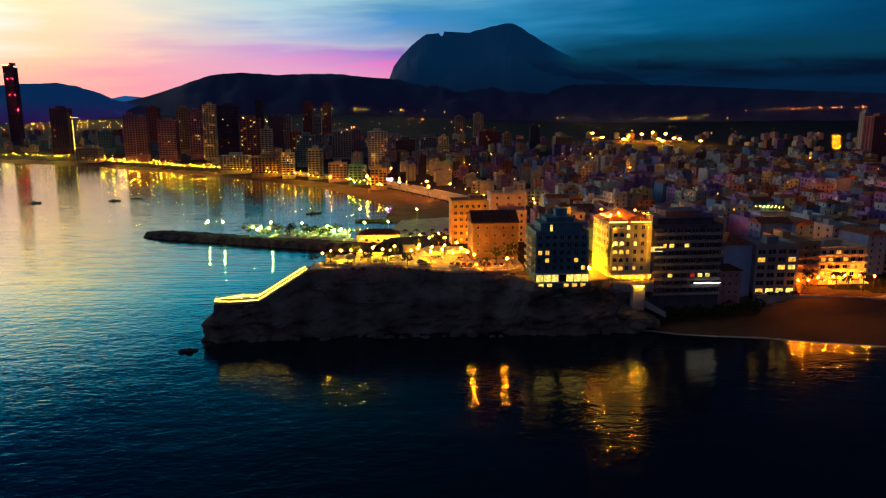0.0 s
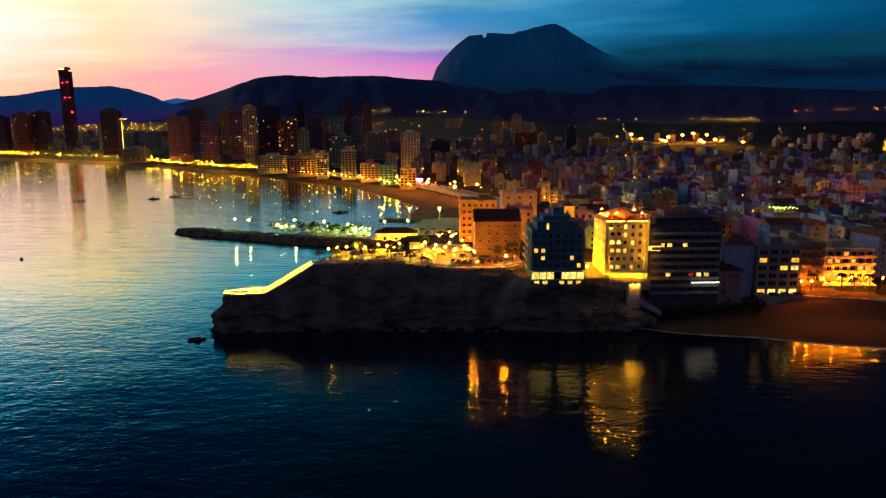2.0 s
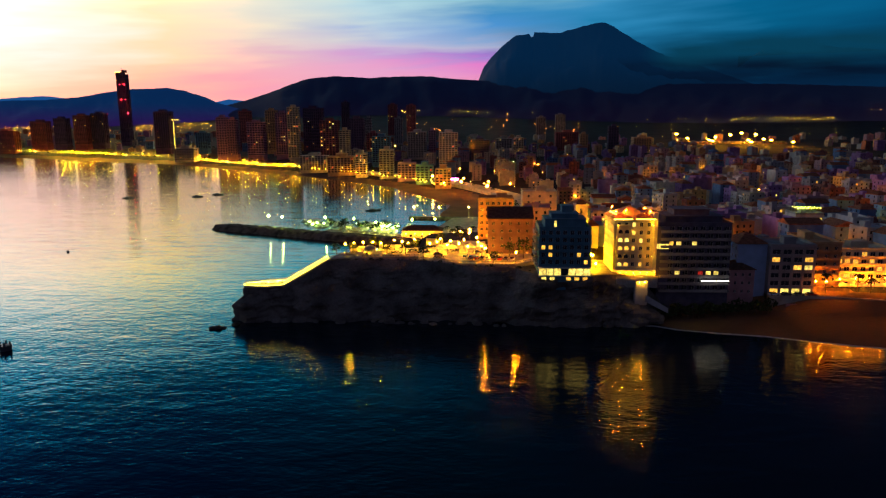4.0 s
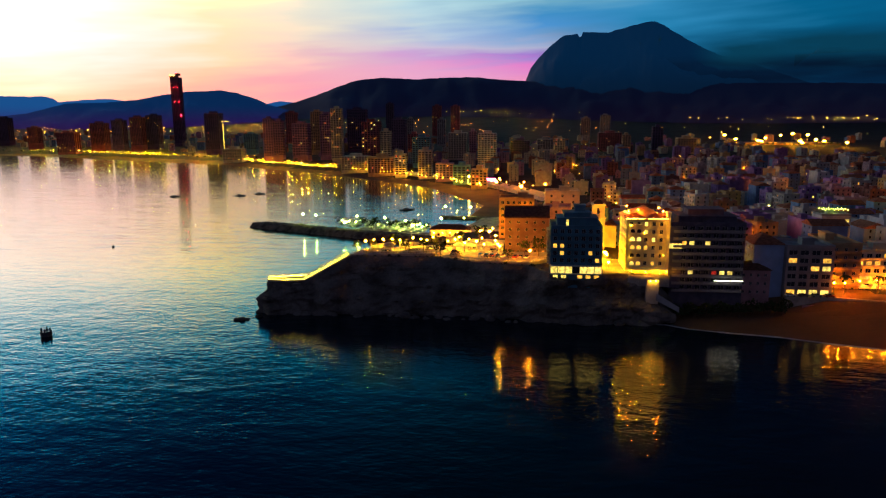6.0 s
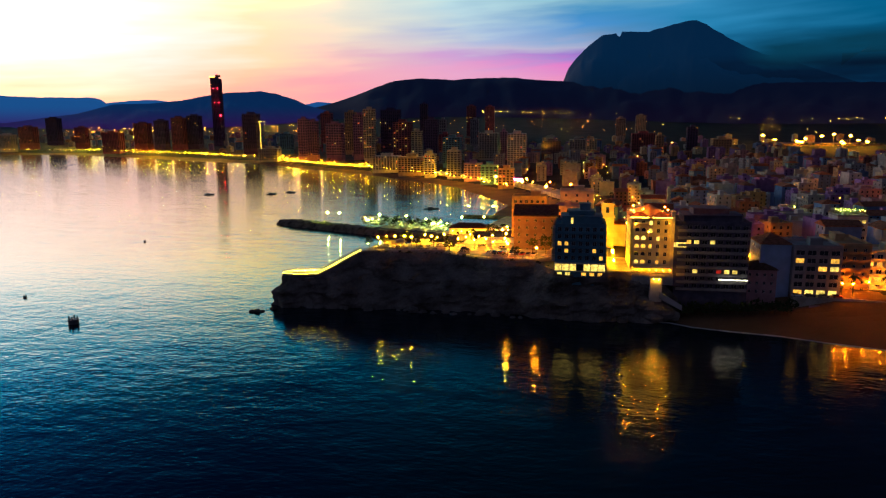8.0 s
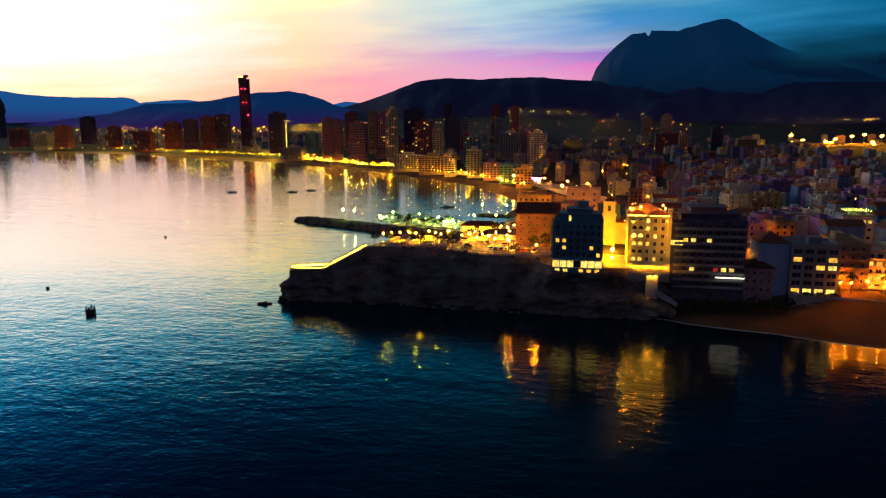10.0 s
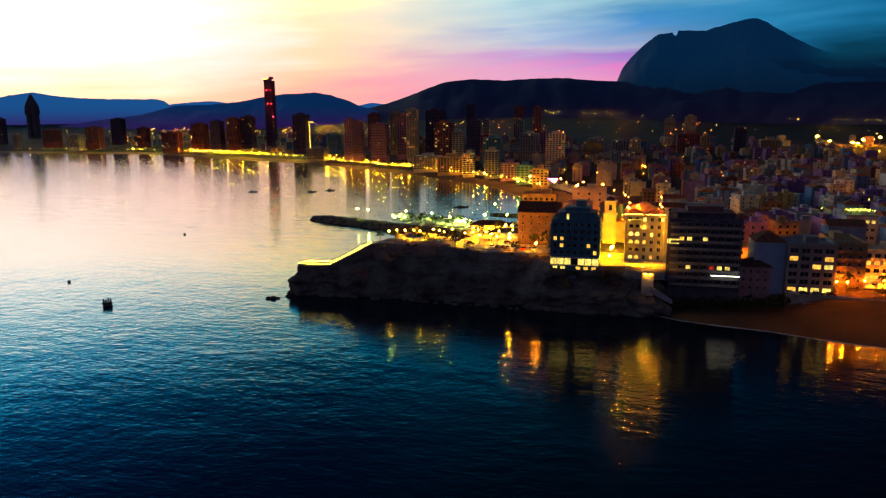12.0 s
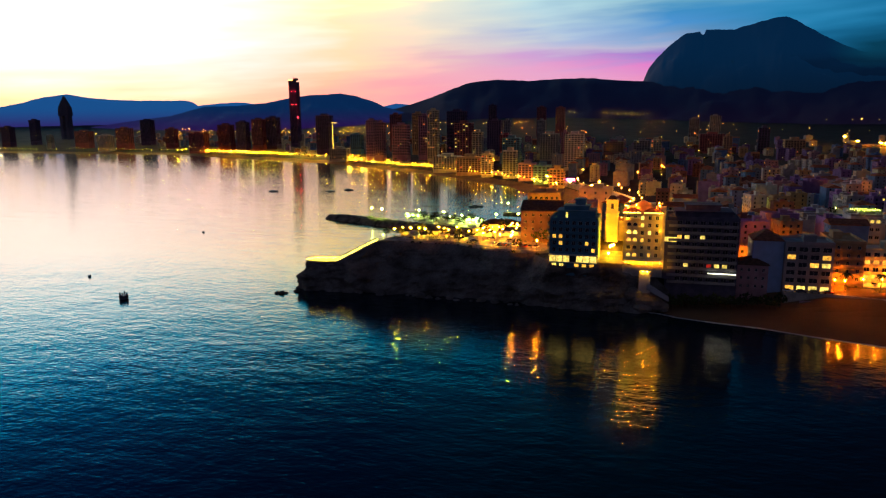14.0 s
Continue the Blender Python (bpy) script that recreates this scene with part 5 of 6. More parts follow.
# trees and lamps between the towers
for i in range(150):
    x = r.uniform(-1700, 300)
    y = 760 - x * 0.62 + r.uniform(60, 700)
    if inland(np.array([x]), np.array([y]))[0] > 120:
        if i % 3:
            place(r.choice(trees), x, y, turn=r.uniform(0, 360))
        else:
            place(road_lamp, x, y)
cool_lamp = lamp_kind("street_lamp", "cool greenish white lamp on a town street", 6.5, 0.22, LAMP_GREEN, 1, METAL, group="town lamps")
for i in range(34):
    y = r.uniform(420, 1150)
    x = r.uniform(40, -41 + (y - 16) * 0.72)
    if not any(a - 3 < x < b + 3 and c - 3 < y < d + 3 for a, b, c, d in TAKEN) and inland(np.array([x]), np.array([y]))[0] > 110:
        place(cool_lamp, x, y)
# the avenue running inland
for x, y in along([(795, 1235), (1180, 1812)], 13):
    place(avenue_lamp, x + r.uniform(-9, 9), y + r.uniform(-6, 6))
    place(avenue_lamp, x + r.uniform(-9, 9), y + r.uniform(-6, 6))


for x in range(430, 700, 8):
    place(r.choice(trees), x + r.uniform(-3, 3), 1578 + r.uniform(-14, 14), turn=r.uniform(0, 360))

joined("far_street_lamps", "warm street lamps along the far bay and avenues", "street lamps", FAR_LAMPS)
joined("far_trees", "dark trees between the far towers", "trees", FAR_TREES)

# ---- sports ground under floodlights ----
def floodlight(x, y, tall, lamps):
    z = gz(x, y)
    root = thing("floodlight_mast", (x, y, z), "tall floodlight mast over a sports ground", "floodlight", "floodlights")
    g = Geo()
    g.tube((0, 0, -1), (0, 0, tall), 0.5, 0.25, 6)
    g.box(-2, 2, -0.2, 0.2, tall - 1.2, tall)
    part("mast", g, METAL, root)
    for i in range(lamps):
        q = Geo()
        q.ball((-1.6 + i * 3.2 / max(1, lamps - 1), -0.5, tall - 0.6), 1.15, 5, 8)
        part("floodlight_head", q, LAMP_PLAZA, root, "glowing floodlight")


for x, y, tall, n in ((451, 1640, 22, 2), (573, 1640, 20, 4), (631, 1640, 21, 4), (479, 1650, 12, 2), (545, 1655, 14, 2), (600, 1600, 10, 2), (663, 1630, 8, 2), (520, 1600, 9, 2), (490, 1530, 14, 3), (560, 1480, 12, 3), (610, 1540, 15, 4), (655, 1500, 11, 3), (580, 1590, 26, 5)):
    floodlight(x, y, tall, n)
g = Geo()
zs = max(gz(470, 1610), gz(690, 1720)) + 1.5
g.prism([(470, 1610), (690, 1610), (690, 1720), (470, 1720)], zs - 6, zs)
solid("sports_ground", g, BUFF, "pale floodlit sports ground", "sports ground", kind="structure")


# ---- lights of far villages ----
def far_lights(name, label, spots, mat, radius):
    g = Geo()
    for x, y, z in spots:
        g.ball((x, y, z), radius, 4, 6)
    solid(name, g, mat, label, "lights", kind="stuff")


def village(x0, x1, y0, y1, n, up):
    return [(x, y, gz(x, y) + up + r.uniform(0, 8)) for x, y in ((r.uniform(x0, x1), r.uniform(y0, y1)) for _ in range(n))]


LAMP_HILL = glow("lamp_hill", (1.0, 0.42, 0.03), 45.0, sample=False)
LAMP_HILL_RED = glow("lamp_hill_red", (1.0, 0.16, 0.02), 40.0, sample=False)
far_lights("village_lights", "yellow lamps of a far hillside village", village(-380, 260, 3000, 3350, 46, 30), LAMP_HILL, 0.48)
far_lights("village_lights", "warm lamps along the foot of the ridge", village(700, 1500, 2950, 3250, 70, 22), LAMP_HILL, 0.48)
far_lights("village_lights", "reddish lamps of a far village", village(1650, 2700, 3150, 3250, 70, 44), LAMP_HILL_RED, 0.7)
far_lights("village_lights", "warm lamps of the suburbs behind the towers", village(-1900, -400, 1900, 2600, 150, 22), LAMP_HILL, 0.6)
far_lights("village_lights", "reddish lamps of the suburbs behind the towers", village(-1900, 300, 1800, 2700, 150, 18), LAMP_HILL_RED, 0.6)
far_lights("village_lights", "scattered lamps on the plain behind the town", village(0, 1900, 1500, 2700, 45, 7), LAMP_HILL, 0.48)
house = thing("hillside_house", (287, 4203, 152), "lone lit house high on the dark ridge", "house")
g = Geo()
g.box(-26, 26, -8, 8, -20, 8)
g.hip(-26, 26, -8, 8, 8, 12)
part("wall", g, WHITE, house)
g = Geo()
g.box(-22, -4, -9, -8.02, 1, 6)
g.box(2, 20, -9, -8.02, 2, 7)
part("lit_terrace", g, STRIP_YELLOW, house, "brightly lit terrace")

# ---- on the headland ----
g = Geo()
g.prism([(-71.5, 279.5), (-60, 281), (-35, 284.5), (-35, 306), (-56, 299), (-69, 292)], 20.5, 22.85)
solid("plaza", g, PAVING, "pale paved viewing terrace on the headland", "terrace", kind="structure")
g = Geo()
g.prism([(-35, 284.6), (-16, 276.2), (6, 275.8), (13.9, 283), (13.9, 299), (-6, 299), (-6, 330), (-22, 332), (-35, 306)], 18, 21.5)
solid("plaza", g, PAVING, "warm lit square beside the hotels", "square", kind="structure")
g = Geo()
g.prism([(-105, 267.2), (-98, 266.2), (-89, 268.2), (-88, 277), (-98, 274.4), (-105.3, 270.6)], 12, 13.75)
solid("terrace", g, PAVING, "small paved lookout terrace at the tip of the headland", "terrace", kind="structure")


def balustrade(points, z, label, lit=None, tall=1.05, gap=1.3, group="balustrades"):
    """White posts with a rail along a line; z runs from the first to the last point; lit: a light strip under the rail."""
    a = points[0]
    z0, z1 = z if isinstance(z, tuple) else (z, z)
    total = sum(math.dist(p, q) for p, q in zip(points, points[1:]))
    root = thing("balustrade", (a[0], a[1], z0), label, "balustrade", group)
    posts = Geo()
    posts.box(-0.09, 0.09, -0.09, 0.09, 0, tall)
    posts.box(-0.13, 0.13, -0.13, 0.13, 0, 0.15)
    post = posts.mesh("post")
    post.materials.append(WHITE)
    rail, strip, done = Geo(), Geo(), 0.0
    for p, q in zip(points, points[1:]):
        n = math.dist(p, q)
        za, zb = z0 + (z1 - z0) * done / total - z0, z0 + (z1 - z0) * (done + n) / total - z0
        A, B = (p[0] - a[0], p[1] - a[1], za + tall), (q[0] - a[0], q[1] - a[1], zb + tall)
        rail.tube(A, B, 0.14, 0.14, 6)
        rail.tube((A[0], A[1], za + 0.1), (B[0], B[1], zb + 0.1), 0.1, 0.1, 4)
        if lit:
            strip.tube((A[0], A[1], za + 0.28), (B[0], B[1], zb + 0.28), 0.08, 0.08, 6)
        k = max(1, int(n / gap))
        for i in range(k):
            s = i / k
            o = new("post", post)
            o.parent = root
            o.location = (A[0] + (B[0] - A[0]) * s, A[1] + (B[1] - A[1]) * s, za + (zb - za) * s)
        done += n
    part("rail", rail, WHITE, root)
    if lit:
        part("light_strip", strip, lit, root, "glowing yellow light strip under the rail")
    return root


balustrade([(-105.1, 270.4), (-105, 267.4), (-98, 266.4), (-89.4, 268.3)], 13.75, "white balustrade round the lookout with yellow light strips", STRIP_RAIL)
balustrade([(-105.1, 270.6), (-98, 274.2), (-88.6, 276.6)], 13.75, "white balustrade behind the lookout with yellow light strips", STRIP_RAIL)
balustrade([(-89.2, 268.6), (-72.2, 279.2)], (13.9, 22.9), "sloping white balustrade of the headland stairs with light strips", STRIP_RAIL)
balustrade([(-90.4, 272.4), (-73.4, 283.0)], (13.9, 22.9), "sloping white balustrade on the far side of the stairs", STRIP_RAIL)
balustrade([(-71.4, 280), (-60, 281.3), (-35.2, 284.9)], 22.85, "white balustrade along the edge of the lit terrace")
balustrade([(-35, 285), (-16, 276.6), (6, 276.2), (13.5, 282.5)], 21.5, "white balustrade along the edge of the square")

# the stairs that climb from the lookout
stairs = thing("stairs", (-89.6, 270.6, 13.75), "long flight of pale stone steps lit from both sides", "stairs", kind="structure")
st = Geo()
st.box(-0.2, 0.42, -2.1, 2.1, -1.2, 0.0)
st_mesh = st.mesh("step")
st_mesh.materials.append(PAVING)
for i in range(50):
    s = (i + 0.5) / 50
    o = new("step", st_mesh)
    o.parent = stairs
    o.matrix_basis = pose(17 * s, 10.6 * s, 9.1 * (i + 1) / 50, 0, 0, 32)


def plaza_lamp(x, y, z, heads=1, mat=None, tall=4.2, radius=0.34):
    root = thing("plaza_lamp", (x, y, z), "ornate lamp post with glowing globes on the square", "street lamp", "plaza lamps")
    g = Geo()
    g.tube((0, 0, 0), (0, 0, 0.8), 0.17, 0.12, 8)
    g.tube((0, 0, 0.8), (0, 0, tall), 0.07, 0.055, 8)
    g.tube((-0.7, 0, tall - 0.2), (0.7, 0, tall - 0.2), 0.035, 0.035, 6)
    part("pole", g, DARKMETAL, root)
    for i in range(heads):
        q = Geo()
        q.ball(((i - (heads - 1) / 2) * 0.7, 0, tall + 0.15 + (0.3 if heads == 3 and i == 1 else 0)), radius, 6, 10)
        part("lamp_globe", q, mat or LAMP_PLAZA, root, "glowing lamp globe")


# several of these lamps are only added to brighten the terrace and square
for x, y in ((-67, 289.5), (-60, 294), (-52, 293), (-43, 296), (-38, 302), (-47, 299.5), (-64, 293), (-56, 295.5), (-40, 293)):
    plaza_lamp(x, y, 22.85)
for x, y, m in ((-31, 299, LAMP_PLAZA), (-23, 296, LAMP_PLAZA), (-14, 293, LAMP), (-27, 312, LAMP_PLAZA), (-16, 310, LAMP_PLAZA), (-9.5, 303, LAMP_PLAZA), (-10, 316, LAMP_PLAZA), (-18, 300, LAMP_PLAZA), (-28, 304, LAMP_PLAZA), (-22, 306, LAMP_PLAZA), (-8, 294, LAMP_PLAZA)):
    plaza_lamp(x, y, 21.5, 1, m)
for x, y in ((-14, 340), (2, 338), (20, 372), (-20, 352), (-14, 372)):
    plaza_lamp(x, y, gz(x, y) + 0.2, 1, LAMP_ORANGE)


# added fill lights that brighten the floor between the lit rails
def bollard(x, y, z):
    root = thing("bollard_light", (x, y, z), "low round bollard light added to brighten the paving", "lamp", "bollard lights")
    g = Geo()
    g.tube((0, 0, 0), (0, 0, 0.55), 0.09, 0.09, 8)
    g.tube((0, 0, 0.72), (0, 0, 0.8), 0.16, 0.12, 8)
    part("post", g, DARKMETAL, root)
    g = Geo()
    g.tube((0, 0, 0.55), (0, 0, 0.72), 0.11, 0.11, 8)
    part("lamp", g, LAMP_FILL, root, "glowing glass ring")


for x, y in ((-102.5, 268.6), (-99, 269.4), (-95.5, 269.6), (-92, 270.6), (-101, 271.0), (-96.5, 272.4), (-92.5, 273.6)):
    bollard(x, y, 13.75)
for i in range(6):
    s = (i + 0.5) / 6
    bollard(-89.6 + 17 * s + 1.0, 270.6 + 10.6 * s - 1.5, 13.75 + 9.1 * s)


def gazebo(x, y, z):
    root = thing("gazebo", (x, y, z), "small white arched lookout pavilion on the terrace", "pavilion")
    for i in range(6):
        a = i * math.pi / 3
        g = Geo()
        g.tube((math.cos(a) * 1.8, math.sin(a) * 1.8, 0), (math.cos(a) * 1.8, math.sin(a) * 1.8, 2.8), 0.16, 0.13, 8)
        part("column", g, WHITE, root)
    g = Geo()
    g.tube((0, 0, 2.8), (0, 0, 3.1), 2.6, 2.6, 12)
    g.ball((0, 0, 3.1), 2.2, 8, 12, 0.55)
    part("dome", g, WHITE, root)


gazebo(-56, 288, 22.85)


def tent(x, y, z, w=4.5, turn=0.0):
    root = thing("market_tent", (x, y, z), "white market tent glowing from a lamp inside", "tent", "market tents", turn)
    for sx in (-1, 1):
        for sy in (-1, 1):
            g = Geo()
            g.tube((sx * w / 2, sy * w / 2, 0), (sx * w / 2, sy * w / 2, 2.5), 0.05, 0.05, 6)
            part("pole", g, METAL, root)
    g = Geo()
    h = w / 2 + 0.15
    g.add([(-h, -h, 2.2), (h, -h, 2.2), (h, h, 2.2), (-h, h, 2.2), (-h, -h, 2.5), (h, -h, 2.5), (h, h, 2.5), (-h, h, 2.5), (0, 0, 3.9)],
          [(0, 1, 5, 4), (1, 2, 6, 5), (2, 3, 7, 6), (3, 0, 4, 7), (4, 5, 8), (5, 6, 8), (6, 7, 8), (7, 4, 8)])
    part("canopy", g, CANVAS, root)
    g = Geo()
    g.ball((0, 0, 2.1), 0.2, 5, 8)
    part("lamp", g, LAMP, root, "hanging lamp")


for x, y in ((-26, 300), (-21, 300.5), (-13, 304), (-8, 305)):
    tent(x, y, 21.5)


def shrub(x, y, z, wide, seed):
    """A low dense bush of many small leaves that hangs a little over the rim."""
    q = random.Random(seed)
    g = Geo()
    for i in range(90):
        a, b = q.uniform(0, 6.283), q.random()
        rad = wide * math.sqrt(q.random()) * (1.05 - 0.6 * b)
        c = (x + math.cos(a) * rad, y + math.sin(a) * rad * 0.8, z + b * wide * 0.9)
        k = wide * q.uniform(0.10, 0.22)
        g.add([(c[0] + q.uniform(-k, k), c[1] + q.uniform(-k, k), c[2] + q.uniform(-k, k)) for _ in range(4)], [(0, 1, 2), (0, 2, 3), (0, 3, 1), (1, 3, 2)])
    solid("shrub", g, LEAF, "low dark shrub on the rim of the cliff", "shrub", "shrubs on the rim")


RIM = [(-70, 277.6, 22.4), (-60, 279.2, 22.1), (-34, 283.2, 21.5), (-16, 274.9, 20.9), (6, 274.4, 20.3), (13, 268, 20.0)]
for i in range(30):
    x = -69 + i * 2.75 + rnd.uniform(-1.1, 1.1)
    y, z = [float(np.interp(x, [p[0] for p in RIM], [p[k] for p in RIM])) for k in (1, 2)]
    shrub(x, y + 0.5, z - 0.3, rnd.choice((0.6, 0.8, 1.0, 1.5)), 300 + i)


def car(x, y, z, turn, mat, label):
    root = thing("car", (x, y, z), label, "car", "parked cars", turn)
    g = Geo()
    side = [(-2.1, 0.3), (-2.15, 0.75), (-1.9, 0.88), (1.1, 0.9), (2.05, 0.75), (2.12, 0.35)]
    n = len(side)
    g.add([(a, -0.86, b) for a, b in side] + [(a, 0.86, b) for a, b in side],
          [tuple(range(n)), tuple(range(2 * n - 1, n - 1, -1))] + [(i, n + i, n + (i + 1) % n, (i + 1) % n) for i in range(n)])
    part("body", g, mat, root)
    g = Geo()
    cab = [(-1.7, 0.87), (-1.3, 1.4), (0.25, 1.42), (0.95, 0.89)]
    g.add([(a, -0.74, b) for a, b in cab] + [(a, 0.74, b) for a, b in cab],
          [(0, 1, 2, 3), (7, 6, 5, 4)] + [(i, 4 + i, 4 + (i + 1) % 4, (i + 1) % 4) for i in range(4)])
    part("cabin", g, GLASS, root, "dark glazed cabin")
    for a in (-1.3, 1.3):
        for b in (-0.84, 0.84):
            g = Geo()
            g.tube((a, b - 0.1, 0.32), (a, b + 0.1, 0.32), 0.32, 0.32, 10)
            part("wheel", g, DARKMETAL, root)


for i in range(9):
    car(-15 + i * 2.5, 287.5 - i * 0.35, 21.5, 75, (HULL, SLATE, RED, GREY)[i % 4], ("silver", "dark grey", "red", "grey")[i % 4] + " car parked in a row on the square")
car(-27, 294, 21.5, 10, HULL_DARK, "dark car parked beside the market tents")
car(-10, 299, 21.5, 40, GREY, "grey car parked on the square")
for x, y, z, k in ((-70.5, 287, 22.6, 2), (-64, 290.5, 22.4, 2), (-33, 287.5, 21.3, 2), (-55, 296, 22.8, 0), (-49, 290, 22.8, 2), (-41, 291, 22.8, 2), (-3, 279, 21.3, 2), (4, 292, 21.3, 0), (10, 289, 21.3, 1), (-18, 322, 21.3, 1), (-27, 316, 21.3, 0), (-38, 304, 21.3, 2)):
    place(trees[k], x, y, z, rnd.uniform(0, 360))

# the glazed ground floor and set-back roof storeys of the blue hotel
hotel = thing("restaurant_veranda", (14.2, 263.2, 20.0), "glazed restaurant veranda glowing along the cliff edge", "veranda")
g = Geo()
g.box(0, 20.2, -0.9, 0.98, -0.35, 0)
g.box(-0.2, 20.4, -1.1, 0.98, 2.9, 3.2)
for i in range(8):
    g.box(i * 2.86, i * 2.86 + 0.16, -0.86, -0.7, 0, 2.9)
part("frame", g, FRAME, hotel)
for i in range(7):
    q = Geo()
    q.box(i * 2.86 + 0.2, i * 2.86 + 2.82, -0.74, -0.68, 0.15, 2.8)
    part("pane", q, GLASS if i == 3 else ROOM_WHITE, hotel, "" if i == 3 else "glass pane of the lit dining room")
for i, m in enumerate((ROOM_WHITE, ROOM_WHITE, None, ROOM, ROOM, ROOM)):
    if m:
        q = Geo()
        q.box(1.2 + i * 3.2, 3.0 + i * 3.2, -0.6, -0.36, -1.9, -0.7)
        part("cellar_window", q, m, hotel, "small lit window under the veranda")
g = Geo()
g.box(0, 20.2, -0.34, 0.98, -2.6, -0.36)
part("base_wall", g, BLUEGREY, hotel)
top = thing("roof_storey", (14.2, 264.2, 39.0), "stepped blue-grey roof storeys of the cliff hotel", "roof storey")
for a, b, c, d, z0, z1 in ((2.5, 18.5, 3.5, 15, -1, 2.4), (5.2, 15.8, 6, 14.5, 2.4, 4.2), (9.6, 14.0, 9.5, 13.5, 4.2, 6.9)):
    g = Geo()
    g.box(a, b, c, d, z0, z1)
    g.box(a - 0.3, b + 0.3, c - 0.3, d + 0.3, z1, z1 + 0.25)
    part("storey", g, BLUEGREY, top)
q = Geo()
q.box(6.2, 7.1, 3.44, 3.5, -0.6, 1.9)
part("lit_window", q, ROOM_WHITE, top, "lit narrow window")


# yellow hotel: tiled corner roofs, eaves lights, terrace
roof = thing("roof_canopy", (44.6, 272, 40.6), "tiled corner roofs with bright light strips under the eaves", "roof")
for a, b in ((0.0, 6.5), (8.6, 15.6)):
    g = Geo()
    g.hip(a, b, -0.2, 5.0, 0.9, 2.4, 0.6)
    part("tiled_roof", g, TILE, roof)
    g = Geo()
    g.box(a - 0.3, b + 0.3, -0.95, -0.78, 0.35, 0.62)
    part("light_strip", g, STRIP_YELLOW, roof, "glowing light strip under the eaves")
for a in ((2.0, 4.0, 14.0), (9.0, 7.0, 16.0), (13.5, 6.0, 15.0)):
    g = Geo()
    g.tube((a[0], a[1], 1.6), (a[0] - 1.2, a[2], 1.6), 0.18, 0.18, 6)
    part("light_strip", g, STRIP_YELLOW, roof, "light strip along a roof ridge")
terr = thing("hotel_terrace", (45.0, 265.5, 18.2), "lit restaurant terrace below the yellow hotel", "terrace")
g = Geo()
g.box(0, 16, 0, 6.3, -3.5, 0)
part("floor", g, PAVING, terr)
g = Geo()
g.box(0, 16, 0.0, 0.18, 0, 1.0)
part("parapet", g, CREAM, terr)
g = Geo()
g.box(0.3, 15.6, 1.8, 6.2, 2.7, 2.9)
part("canopy", g, CANVAS, terr, "canvas canopy")
for i in range(6):
    g = Geo()
    g.tube((0.6 + i * 2.95, 2.0, 0), (0.6 + i * 2.95, 2.0, 2.7), 0.07, 0.07, 6)
    part("post", g, WHITE, terr)
    g = Geo()
    g.ball((1.4 + i * 2.7, 1.4, 2.2), 0.12, 5, 8)
    part("lamp", g, LAMP, terr, "small glowing lamp")

# stair tower and ramp down to the beach
block = thing("stair_tower", (51.5, 264.8, 12.4), "pale stair tower lit from above, leading down to the beach", "stairs")
g = Geo()
g.box(0.4, 5.0, -2.4, 0.6, -4, 5.4)
part("wall", g, WHITE, block)
for i in range(2):
    q = Geo()
    q.ball((1.7 + i * 2, -2.9, 5.3), 0.2, 5, 8)
    part("lamp", q, LAMP_YELLOW, block, "glowing lamp")
fl = Geo()
fl.box(-0.16, 0.16, -1.3, 1.3, -0.9, 0)
fl_mesh = fl.mesh("step")
fl_mesh.materials.append(WHITE)
for i in range(26):
    o = new("step", fl_mesh)
    o.parent = block
    o.location = (4.8 + i * 0.3, -4.0, 0.0 - i * 0.19)
g = Geo()
g.add([(3.6, -5.4, 1.0), (12.6, -5.4, -4.4), (12.6, -5.4, -6.4), (3.6, -5.4, -1.8), (3.6, -5.2, 1.0), (12.6, -5.2, -4.4), (12.6, -5.2, -6.4), (3.6, -5.2, -1.8)],
      [(3, 2, 1, 0), (4, 5, 6, 7), (0, 1, 5, 4), (1, 2, 6, 5), (2, 3, 7, 6), (3, 0, 4, 7)])
part("side_wall", g, WHITE, block)


# ---- church tower ----
church = thing("church", (37.6, 315, 14), "old church with a square bell tower floodlit yellow", "church")
g = Geo()
g.box(-3, 3, -3, 3, -4, 21)
g.box(-3.4, 3.4, -3.4, 3.4, 21, 21.6)
part("tower", g, CREAM, church)
g = Geo()
ops = [(1.9, 3.5, 1.0, 4.4)]
for o, u in (((-2.7, -2.7, 21.6), (1, 0, 0)), ((2.7, -2.7, 21.6), (0, 1, 0)), ((2.7, 2.7, 21.6), (-1, 0, 0)), ((-2.7, 2.7, 21.6), (0, -1, 0))):
    g.facade(o, u, 5.4, 5.6, ops, 0.6)
g.box(-3.2, 3.2, -3.2, 3.2, 27.2, 27.8)
part("belfry", g, CREAM, church)
g = Geo()
g.box(-2.0, 2.0, -2.0, 2.0, 27.8, 28.6)
g.ball((0, 0, 28.6), 1.7, 8, 10, 0.7)
part("cap", g, TILE_DARK, church)
g = Geo()
g.tube((0, 0, 23.4), (0, 0, 25.0), 0.9, 0.4, 10)
part("bell", g, DARKMETAL, church, "dark bronze bell")
g = Geo()
g.box(-4, 9, 3.2, 24, -4, 17)
part("nave", g, CREAM, church)
g = Geo()
g.hip(-4, 9, 3.2, 24, 17.2, 20.5)
part("nave_roof", g, TILE, church)
